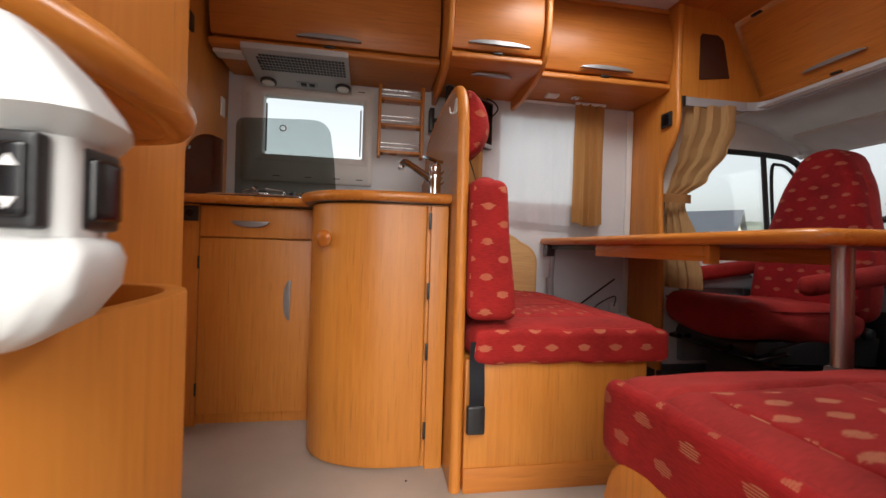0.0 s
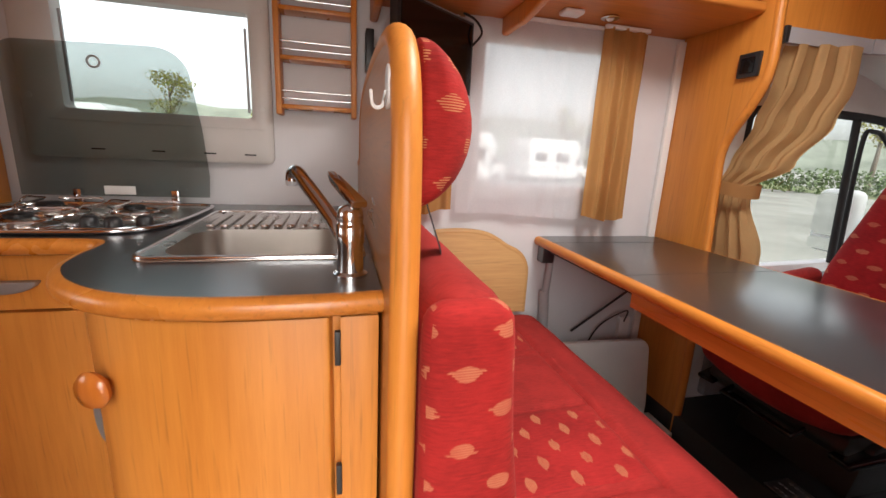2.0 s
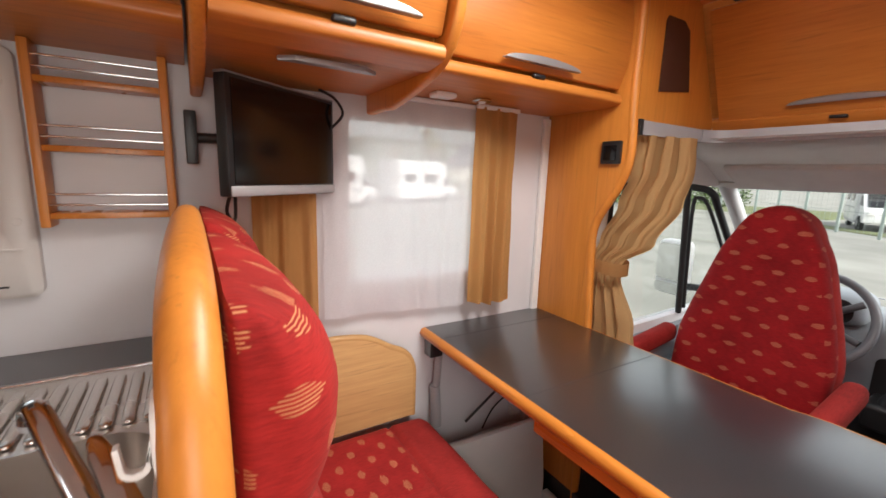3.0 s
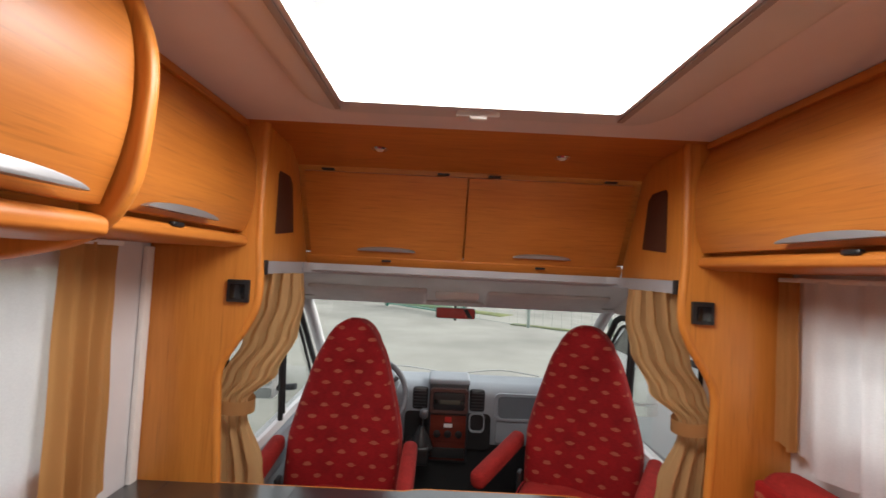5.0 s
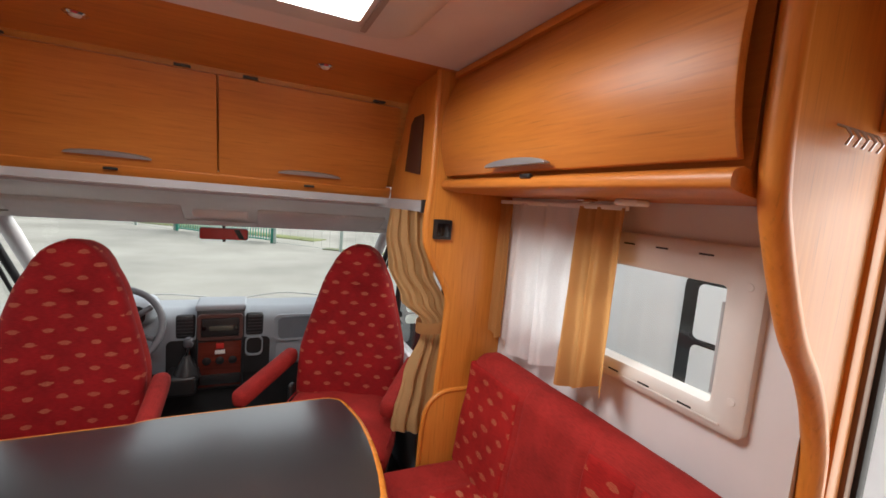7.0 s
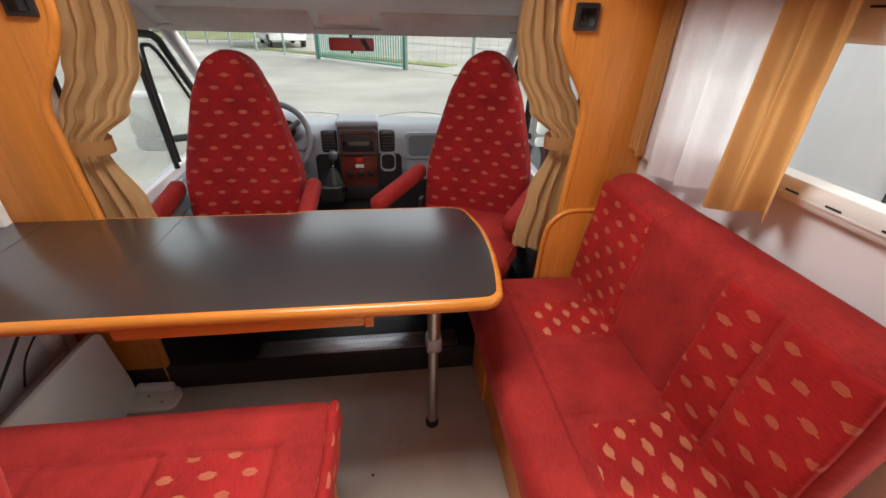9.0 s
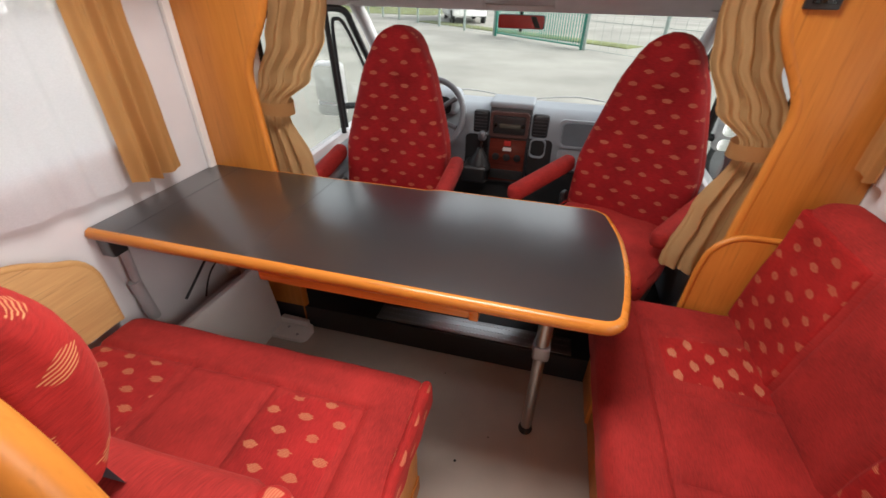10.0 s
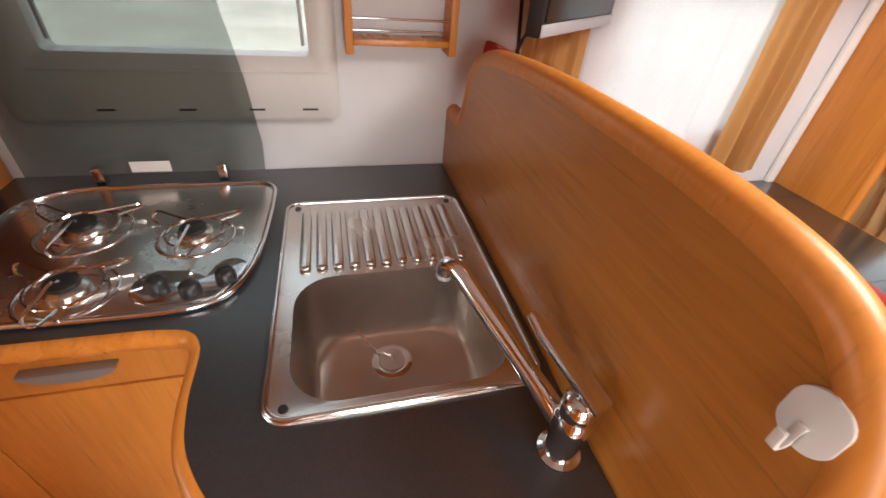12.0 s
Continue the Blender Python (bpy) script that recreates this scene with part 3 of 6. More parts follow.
def locker(name, x0, x1, front, doors, mirror, bulge=0.035, low=1.575, label="", cheeks=(0.0, 0.0), grain=None):
    """Overhead locker with bowed doors, a rounded lower rail and a shelf back to the wall."""
    def fy(y):
        return LEFT - y if mirror else y
    s = 1 if mirror else -1
    root = thing(name, ((x0 + x1) / 2, fy(LEFT), low), label, "overhead locker")
    wall = fy(2.152)
    line = spline([(front + 0.02, 1.985), (front - bulge * 0.7, 1.88), (front - bulge, 1.78), (front - bulge * 0.75, 1.69), (front - 0.004, low + 0.05)], 5)
    w = (x1 - x0) / doors
    for i in range(doors):
        a, b = x0 + i * w + 0.003, x0 + (i + 1) * w - 0.003
        pts = [(fy(y), z) for y, z in line] + [(fy(y + 0.02), z) for y, z in line[::-1]]
        door = part("door", made(prism, pts, "x", a, b, 0.004, 2, None, 0.7), WOOD_X, root)
        c = (a + b) / 2
        bm = bmesh.new()
        crescent(bm, (c + (0.035 if mirror else 0), fy(front - bulge * 0.62), low + 0.062), 0.28, 0.020, 0.018, s)
        part("handle", bm, SILVER, door, "crescent silver handle")
        bm = made(rbox, (c - 0.022, fy(front - 0.012) - 0.008, low + 0.030), (c + 0.022, fy(front - 0.012) + 0.008, low + 0.043), 0.005, 2)
        part("lock", bm, BLACK, root, "black push lock")
    rail = spline([(front + 0.012, low + 0.040), (front - 0.010, low + 0.033), (front - 0.016, low + 0.018), (front - 0.006, low + 0.004), (front + 0.06, low - 0.006)], 4)
    pts = [(fy(y), z) for y, z in rail] + [(fy(front + 0.06), low + 0.03)]
    part("lower_rail", made(prism, pts, "x", x0, x1, 0.0), WOOD_X, root)
    lo = [x0, min(fy(front + 0.058), wall), low - 0.004]
    hi = [x1, max(fy(front + 0.058), wall), low + 0.012]
    part("bottom", made(box, lo, hi), WOOD_X, root)
    lo = [x0 + 0.001, min(fy(front + 0.03), wall), low + 0.03]
    hi = [x1 - 0.001, max(fy(front + 0.03), wall), 1.985]
    part("body", made(box, lo, hi), WOOD_X, root)
    lo = [x0, min(fy(front + 0.002), wall), 1.976]
    hi = [x1, max(fy(front + 0.002), wall), 1.998]
    part("top_rail", made(box, lo, hi, 0.004), WOOD_X, root)
    return root


locker("overhead_locker", 0.455, 1.455, 1.845, 1, False, label="wide cherry-veneered overhead locker above the kitchen")
locker("overhead_locker", 1.93, 2.655, 1.845, 1, False, label="cherry-veneered overhead locker with bowed door above the dinette window")
locker("overhead_locker", 1.632, 2.655, 1.845, 1, True, label="long bowed cherry-veneered overhead locker above the sofa")
mid = locker("overhead_locker", 1.487, 1.898, 1.695, 1, False, 0.04, 1.555, label="deep cherry-veneered overhead locker between two rounded cheeks")
for x in (1.462, 1.90):
    line = spline([(1.70, 1.998), (1.642, 1.86), (1.638, 1.74), (1.655, 1.63), (1.71, 1.56), (1.80, 1.528), (1.95, 1.50), (2.0, 1.50)], 5)
    part("cheek", made(prism, line + [(2.15, 1.50), (2.15, 1.998)], "x", x, x + 0.025, 0.009, 3), EDGE_Z, mid, "thick rounded side board")
bm = bmesh.new()
prism(bm, [(1.60, 1.80), (1.80, 1.80), (1.77, 1.775), (1.63, 1.775)], "z", 1.535, 1.5455, 0.003)
part("grip", bm, SILVER, mid, "silver grip under the bottom")

# ---- kitchen ----
foot = [(1.42, 1.268), (1.36, 1.263), (1.28, 1.261), (1.18, 1.268), (1.095, 1.292), (1.025, 1.334), (0.980, 1.392), (0.960, 1.455), (0.957, 1.55), (0.957, 1.69)]
root = thing("sink_unit", (1.2, 1.7, 0), "curved cherry-veneered kitchen unit with round wooden knob", "kitchen unit")
body = spline(foot[:1] + [(p[0] + 0.004, p[1] + 0.020) for p in foot[1:]], 4)
part("body", made(prism, body + [(0.961, 2.15), (1.42, 2.15)], "z", 0.0, 0.745, 0.0), WOOD_Z, root)
part("upper_rim", made(prism, body + [(0.985, 1.71)] + [(x + 0.014, y + 0.03) for x, y in body[::-1] if x < 1.40 and (x > 0.975 or y < 1.66)] + [(1.42, 1.33)], "z", 0.745, 0.872), WOOD_Z, root)
dl = [p for p in spline(foot, 6) if 0.958 < p[0] < 1.358 and p[1] < 1.50]
inner = [(x + 0.006, y + 0.018) for x, y in dl]
door = part("door", made(prism, dl + inner[::-1], "z", 0.012, 0.866, 0.003, 2, None, 0.8), WOOD_Z, root, "bowed door")
part("stile", made(box, (1.364, 1.263, 0.0), (1.421, 1.292, 0.866), 0.002), WOOD_Z, root)
bm = made(lathe, [(0.009, 0.0), (0.010, 0.010), (0.026, 0.014), (0.029, 0.021), (0.024, 0.029), (0.009, 0.032)], (0, 0, 0), "y", 24, -1)
bmesh.ops.transform(bm, matrix=Matrix.Translation((1.026, 1.331, 0.750)) @ pose(0, 0, 0, 0, 0, -26), verts=bm.verts)
part("knob", bm, KNOB_WOOD, door, "round orange wooden knob")
for z in (0.10, 0.36, 0.56, 0.79):
    part("hinge", made(box, (1.356, 1.257, z), (1.365, 1.267, z + 0.055), 0.002), BLACK, root)

root = thing("drawer_unit", (0.72, 1.85, 0), "cherry-veneered kitchen unit with drawer and door", "kitchen unit")
part("body", made(box, (0.435, 1.690, 0.0), (0.955, 2.15, 0.872)), WOOD_Z, root)
part("stile", made(box, (0.435, 1.665, 0.0), (0.503, 1.690, 0.872), 0.002), WOOD_Z, root)
dr = part("drawer", made(box, (0.507, 1.665, 0.747), (0.950, 1.689, 0.866), 0.003), WOOD_Z, root)
bm = bmesh.new()
crescent(bm, (0.695, 1.666, 0.812), 0.14, 0.026, 0.02, -1, -1)
part("handle", bm, SILVER, dr, "crescent silver handle")
dr = part("door", made(box, (0.507, 1.665, 0.048), (0.950, 1.689, 0.741), 0.003), WOOD_Z, root)
bm = made(prism, arc(0.852, 0.50, 0.026, 90, 270, 14, 0.082), "y", 1.647, 1.666, 0.003)
part("handle", bm, SILVER, dr, "upright crescent silver handle")
for z in (0.12, 0.62):
    part("hinge", made(box, (0.502, 1.658, z), (0.508, 1.667, z + 0.05), 0.001), BLACK, dr)
sock = part("socket", made(box, (0.440, 1.655, 0.805), (0.502, 1.665, 0.864), 0.004), BLACK, root, "black socket")
part("socket_hole", made(lathe, [(0.014, 0), (0.013, 0.004)], (0.471, 1.652, 0.836), "y", 16), BLACK_GLOSS, sock)
part("label_plate", made(box, (0.460, 1.662, 0.775), (0.482, 1.665, 0.795), 0.001), EDGE_Z, root)

top_line = spline([(1.424, 1.256), (1.36, 1.250), (1.28, 1.248), (1.175, 1.253), (1.072, 1.282), (0.995, 1.338), (0.946, 1.412), (0.931, 1.48), (0.929, 1.54), (0.926, 1.58), (0.908, 1.610), (0.87, 1.621), (0.79, 1.625), (0.436, 1.628)], 6)
SINK, BOWL = (1.022, 1.413, 1.430, 1.968), (1.054, 1.380, 1.453, 1.708)
root = thing("worktop", (1.1, 1.8, 0.88), "anthracite laminate kitchen worktop with orange wooden lipping", "worktop")
bm = bmesh.new()
slab = [bm.verts.new((x, y, 0.908)) for x, y in top_line + [(0.436, 2.152), (1.424, 2.152)]]
hole = [bm.verts.new((x, y, 0.908)) for x, y in rrect(BOWL[0] - 0.012, BOWL[1] + 0.012, BOWL[2] - 0.012, BOWL[3] + 0.012, 0.04)]
es = [bm.edges.new((a, b)) for ring in (slab, hole) for a, b in zip(ring, ring[1:] + ring[:1])]
bmesh.ops.triangle_fill(bm, edges=es, use_beauty=True)
bmesh.ops.recalc_face_normals(bm, faces=bm.faces)
if sum(f.normal.z for f in bm.faces) < 0:
    bmesh.ops.reverse_faces(bm, faces=bm.faces)
up = bmesh.ops.extrude_face_region(bm, geom=bm.faces[:])
for v in up["geom"]:
    if isinstance(v, bmesh.types.BMVert):
        v.co.z = 0.874
bmesh.ops.recalc_face_normals(bm, faces=bm.faces)
part("slab", bm, LAMINATE, root)
bm = bmesh.new()
tube(bm, [(x, y, 0.8915) for x, y in top_line], 0.0168, 12)
part("lipping", bm, EDGE, root, "rounded orange wood lipping")

# partition between kitchen and dinette
root = thing("partition", (1.47, 1.6, 0), "cherry-veneered partition with thick rounded orange lipping", "partition")
line = spline([(1.134, 0.0), (1.140, 0.4), (1.148, 0.7), (1.153, 0.9), (1.160, 1.06), (1.170, 1.137), (1.187, 1.188), (1.213, 1.222), (1.25, 1.245), (1.32, 1.257), (1.45, 1.262), (1.65, 1.259), (1.85, 1.243), (1.935, 1.222), (1.985, 1.19), (2.003, 1.14), (2.022, 1.09), (2.06, 1.062), (2.14, 1.058)], 6)
part("board", made(prism, line + [(2.152, 1.058), (2.152, 0.0)], "x", 1.4255, 1.4565, 0.0), WOOD_SHADED, root)
bm = bmesh.new()
tube(bm, [(1.441, y, z) for y, z in line], 0.0185, 16)
part("lipping", bm, EDGE_Z, root, "rounded orange wood lipping")

# ---- dinette bench ----
def puff(amount, axis=2, seams=()):
    def f(p, q):
        w = (1 - (2 * q[0] - 1) ** 4) * (1 - (2 * q[1] - 1) ** 4)
        if q[2] > 0.5:
            p[axis] += amount * w
        p += Vector((noise.noise(p * 9), noise.noise(p * 9 + Vector((7, 0, 0))), noise.noise(p * 9 + Vector((0, 9, 0))))) * 0.004
        if q[2] > 0.5:
            for ax, at, lo, hi in seams:
                o = p[1 - ax]
                if lo < o < hi:
                    p.z -= 0.011 * math.exp(-((p[ax] - at) / 0.009) ** 2) - 0.004 * math.exp(-((p[ax] - at) / 0.035) ** 2)
                    p.z += 0.003 * noise.noise(Vector((p.x * 40, p.y * 40, at))) * math.exp(-((p[ax] - at) / 0.03) ** 2)
        return p
    return f


def pucker(p, q):
    p += Vector((0, noise.noise(Vector((p.x * 16, p.y * 16, p.z * 5))), noise.noise(p * 14))) * 0.006
    return p


root = thing("dinette_bench", (1.75, 1.6, 0), "cherry-veneered seat base of the dinette bench", "bench base")
part("base", made(box, (1.462, 1.118, 0.0), (2.058, 2.15, 0.40), 0.003), WOOD_Z, root)
part("plinth", made(box, (1.462, 1.112, 0.0), (2.058, 1.1185, 0.075), 0.002), WOOD_X, root)

root = thing("seat_cushion", (1.8, 1.6, 0.40), "red chenille bench seat cushion with oval-patterned panels", "cushion")
part("pad", made(rbox, (1.47, 1.092, 0.388), (2.118, 2.11, 0.503), 0.05, 60, puff(0.010, 2, ((0, 1.968, 1.21, 2.2), (1, 1.222, 1.4, 1.968), (1, 1.480, 1.4, 1.968), (1, 1.742, 1.4, 1.968)))), RED, root)
for y0, y1 in ((1.235, 1.470), (1.755, 2.05)):
    part("patterned_panel", made(rbox, (1.64, y0, 0.47), (1.958, y1, 0.5145), 0.012, 12, puff(0.004)), RED_SEAT, root, "red panel with tan ovals")
part("patterned_border", made(rbox, (1.478, 1.082, 0.392), (2.112, 1.115, 0.497), 0.025, 30, pucker), RED_EDGE, root, "red border with tan ovals")


def lean_back(p, q):
    p.x += 0.045 * (1 - q[2]) * q[0] - 0.004 * (1 - (2 * q[1] - 1) ** 4) * (1 - q[0])
    p += Vector((noise.noise(p * 8), noise.noise(p * 8 + Vector((7, 0, 0))), 0)) * 0.004
    return p


root = thing("back_cushion", (1.6, 1.6, 0.5), "red chenille back cushion with tan ovals against the partition", "cushion")
part("pad", made(rbox, (1.460, 1.105, 0.515), (1.570, 2.09, 0.955), 0.06, 9, lean_back), RED, root)
part("patterned_face", made(rbox, (1.462, 1.092, 0.517), (1.568, 1.15, 0.94), 0.03, 9, lean_back), RED_EDGE, root, "red side panel with tan ovals")


def bow(p, q):
    p.x = 1.459 + (p.x - 1.459) * math.sqrt(max(0.03, 1 - 0.97 * (2 * q[2] - 1) ** 2)) * (1 - 0.42 * (2 * q[1] - 1) ** 4)
    return p


for y0 in (1.215, 1.66):
    root = thing("headrest", (1.54, y0 + 0.2, 1.05), "rounded red chenille headrest with tan ovals", "headrest", "headrests of the bench")
    part("pad", made(rbox, (1.459, y0, 1.032), (1.562, y0 + 0.38, 1.248), 0.03, 10, bow), RED_SIDE, root)

# crumbs on the floor
for x, y, r_ in ((1.30, 1.20, 0.004), (2.18, 1.02, 0.005), (1.98, 1.02, 0.003), (2.30, 0.92, 0.003), (2.55, 1.15, 0.003)):
    bm = made(lathe, [(r_, 0.0), (r_ * 0.8, r_ * 0.5), (r_ * 0.3, r_ * 0.7)], (x, y, 0.0), "z", 7)
    tagged(part("crumb", bm, RUBBER), "tiny dark crumb lying on the vinyl floor", "crumb", "crumbs on the floor")

# ---- table ----
root = thing("table", (2.4, 1.4, 0), "dark anthracite dining table with orange lipping, one metal leg", "table")
tl = [(2.118, 2.15), (2.106, 0.755)] + arc(2.15, 0.680, 0.042, 180, 262, 5) + spline([(2.19, 0.630), (2.35, 0.612), (2.50, 0.613), (2.60, 0.630)], 5) + arc(2.637, 0.695, 0.058, -80, 0, 5) + [(2.697, 0.80), (2.697, 1.20), (2.69, 1.24), (2.68, 1.27), (2.68, 2.15)]
part("tabletop", made(prism, [(x + (0.012 if x < 2.2 else -0.012 if x > 2.6 else 0), y + (0.012 if y < 0.8 else 0)) for x, y in tl], "z", 0.764, 0.800, 0.002), LAMINATE, root)
bm = bmesh.new()
tube(bm, [(x + (0.012 if x < 2.2 else -0.012 if x > 2.6 else 0), y + (0.012 if y < 0.8 else 0), 0.782) for x, y in tl], 0.0185, 8)
part("lipping", bm, EDGE, root, "rounded orange wood lipping")
bm = bmesh.new()
box(bm, (2.14, 1.0, 0.715), (2.17, 1.60, 0.764), 0.003)
part("apron", bm, EDGE, root, "orange wooden under-frame")
part("apron", made(box, (2.60, 1.0, 0.715), (2.63, 1.60, 0.764), 0.003), EDGE, root, "orange wooden under-frame")
part("apron_block", made(box, (2.14, 0.975, 0.708), (2.178, 1.0, 0.764), 0.004), EDGE, root)
for y in (2.03, 1.62):
    part("seam", made(box, (2.125, y, 0.7995), (2.675, y + 0.0015, 0.8004)), plain("seam_dark", (0.05, 0.05, 0.055), 0.4), root)
part("slide_rail", made(box, (2.16, 1.62, 0.742), (2.20, 2.12, 0.762), 0.002), BLACK, root, "black slide rail")
bm = bmesh.new()
tube(bm, [(2.37, 0.79, 0.0), (2.37, 0.79, 0.42)], 0.019, 14)
tube(bm, [(2.37, 0.79, 0.40), (2.36, 0.79, 0.765)], 0.023, 14)
leg = part("leg", bm, ALU, root, "folding metal leg")
part("joint", made(rbox, (2.34, 0.762, 0.40), (2.40, 0.818, 0.46), 0.012, 3), SILVER, leg)
part("foot", made(lathe, [(0.024, 0), (0.026, 0.01), (0.021, 0.03)], (2.37, 0.79, 0), "z", 16), RUBBER, leg)
bm = bmesh.new()
tube(bm, [(2.18, 2.12, 0.76), (2.165, 2.125, 0.45)], 0.014, 10)
tube(bm, [(2.165, 2.125, 0.58), (2.175, 2.12, 0.42)], 0.02, 10)
part("wall_leg", bm, GREY_PLASTIC, root, "short folding wall leg")
bm = made(box, (2.13, 2.10, 0.70), (2.18, 2.15, 0.764), 0.006)
part("wall_bracket", bm, LAMINATE, root, "dark bracket at the wall")

# ---- sofa ----
root = thing("sofa_bench", (2.2, 0.3, 0), "cherry-veneered sofa base along the wall", "bench base")
part("base", made(box, (1.627, 0.002, 0.0), (2.643, 0.560, 0.36), 0.003), WOOD_Z, root)
part("drawer_front", made(box, (2.44, 0.5605, 0.02), (2.65, 0.573, 0.34), 0.003), WOOD_Z, root)
line = [(0.40, 0.0)] + [(0.595, 0.0), (0.595, 0.30)] + arc(0.50, 0.30, 0.095, 0, 90, 8) + [(0.40, 0.395)]
part("end_board", made(prism, line, "x", 1.600, 1.626, 0.009, 3), EDGE_Z, root, "rounded orange end board")
root = thing("sofa_seat_cushion", (2.2, 0.4, 0.36), "red chenille sofa seat cushion with oval-patterned panels", "cushion")
part("pad", made(rbox, (1.612, 0.14, 0.36), (2.640, 0.632, 0.512), 0.05, 60, puff(0.012, 2, ((1, 0.495, 1.5, 2.8), (0, 1.966, 0.1, 0.495), (0, 2.218, 0.1, 0.495), (0, 2.462, 0.1, 0.495)))), RED, root)
for x0, x1 in ((1.69, 1.955), (2.228, 2.452)):
    part("patterned_panel", made(rbox, (x0, 0.17, 0.48), (x1, 0.485, 0.5225), 0.012, 12, puff(0.004)), RED_SOFA_SEAT, root, "red panel with tan ovals")
part("patterned_end", made(rbox, (1.600, 0.16, 0.365), (1.642, 0.622, 0.507), 0.03, 8, puff(0.0)), RED_SPOT, root, "red end border with tan ovals")


def sofa_lean(p, q, proud=0.0):
    w = min(1.0, max(0.0, (p.z - 0.47) / 0.48))
    p.y += 0.065 * (1 - w) - 0.012
    if p.y > 0.08:
        for at in (2.005, 2.285):
            p.y -= 0.014 * math.exp(-((p.x - at) / 0.010) ** 2) - 0.008 * math.exp(-((p.x - at) / 0.05) ** 2)
    p += Vector((noise.noise(p * 7), noise.noise(p * 7 + Vector((7, 0, 0))), noise.noise(p * 7 + Vector((0, 9, 0))))) * 0.005
    p.y = max(0.004, p.y + proud)
    return p


def panel_lean(p, q):
    return sofa_lean(p, q, 0.001)


root = thing("sofa_back_cushion", (2.2, 0.1, 0.48), "red chenille sofa back cushion with oval-patterned panels", "cushion")
part("pad", made(rbox, (1.632, 0.012, 0.47), (2.640, 0.15, 0.955), 0.06, 60, sofa_lean), RED, root)
for x0, x1 in ((1.65, 1.835), (1.845, 1.995), (2.295, 2.632)):
    part("patterned_panel", made(rbox, (x0, 0.085, 0.50), (x1, 0.1525, 0.915), 0.012, 24, panel_lean), RED_SPOT, root, "red panel with tan ovals")
for x in (2.005, 2.285):
    bm = bmesh.new()
    tube(bm, [(x, 0.126 + 0.062 * (1 - w) , 0.51 + 0.36 * w) for w in (0, 0.25, 0.5, 0.75, 1)], 0.0035, 6)
    part("piping", bm, PIPING, root, "darker red piping")
root = thing("sofa_end_panel", (2.65, 0.2, 0.005), "small rounded cherry-veneered board at the sofa's end", "panel")
line = [(0.02, 0.005), (0.345, 0.005), (0.330, 0.64)] + arc(0.22, 0.68, 0.105, 0, 90, 8) + [(0.02, 0.785)]
part("board", made(prism, line, "x", 2.6435, 2.660, 0.004), WOOD_Z, root)
bm = bmesh.new()
tube(bm, [(2.651, y, z) for y, z in line[1:]], 0.0105, 8)
part("lipping", bm, EDGE_Z, root, "orange lipping")

# tall board between sofa and entrance
root = thing("entrance_board", (1.56, 0.2, 0), "tall veneered side board with curved orange front edge", "panel")
line = spline([(0.275, 1.998), (0.275, 1.75), (0.262, 1.60), (0.23, 1.51), (0.145, 1.36), (0.06, 1.265), (0.005, 1.17), (-0.025, 1.05), (-0.032, 0.7), (-0.032, -0.02)], 6)
part("board", made(prism, line + [(-0.034, -0.02), (-0.034, 1.998)], "x", 1.594, 1.622, 0.0), WOOD_Z, root)
bm = bmesh.new()
tube(bm, [(1.608, y, z) for y, z in line], 0.021, 10)
part("lipping", bm, EDGE_Z, root, "thick rounded orange lipping")
hooks = thing("key_hooks", (1.594, 0.09, 1.68), "row of small metal key hooks on the side board", "key hooks")
for i in range(5):
    y = 0.145 - 0.026 * i
    bm = bmesh.new()
    tube(bm, [(1.595, y, 1.695), (1.582, y, 1.688), (1.574, y, 1.675), (1.58, y, 1.662)], 0.0022, 6)
    part("hook", bm, ALU, hooks)

jamb = tagged(new("door_frame"), "wood-trimmed entrance door frame with black rubber seal", kind="structure")
jamb.location = (1.6, -0.05, 0)
part("lining", made(box, (1.586, -0.085, -0.25), (1.627, -0.0345, 1.72), 0.004), EDGE_Z, jamb)
part("trim", made(box, (1.578, -0.115, -0.25), (1.627, -0.0855, 1.72), 0.004), plain("brown_trim", (0.20, 0.10, 0.05), 0.5), jamb, "brown door trim")
part("seal", made(box, (1.570, -0.15, -0.25), (1.64, -0.1155, 1.74), 0.006), RUBBER, jamb, "black rubber seal")
part("catch", made(rbox, (1.575, -0.075, 0.86), (1.588, -0.05, 0.95), 0.005, 3), ALU, jamb)
part("header", made(box, (0.886, -0.033, 1.70), (1.593, 0.012, 1.998), 0.004), WOOD_X, jamb, "veneered board over the door")

# ---- wardrobe by the entrance, fridge ----
root = thing("wardrobe", (0.1, 0.3, 0), "tall cherry-veneered wardrobe beside the entrance", "wardrobe")
part("body", made(box, (-0.79, 0.002, 0.0), (0.86, 0.61, 1.998)), WOOD_Z, root)
part("end_panel", made(box, (0.861, 0.002, 0.0), (0.885, 0.63, 1.998), 0.008, 3), WOOD_Z, root)
door = part("door", made(box, (0.30, 0.611, 0.05), (0.855, 0.63, 1.95), 0.003), WOOD_Z, root)
part("knob", made(lathe, [(0.01, 0), (0.012, 0.012), (0.03, 0.016), (0.033, 0.024), (0.026, 0.034), (0.01, 0.037)], (0.835, 0.631, 1.06), "y", 20), EDGE_Z, door, "round orange wooden knob")
root = thing("fridge", (0.15, 1.8, 0), "tall fridge with cherry panels in silver-grey door frames", "fridge")
part("cabinet", made(box, (-0.3, 1.60, 0.0), (0.403, 2.15, 1.998)), WOOD_Z, root)
part("side_panel", made(box, (0.404, 1.555, 0.0), (0.434, 2.15, 1.998), 0.003), WOOD_Z, root)
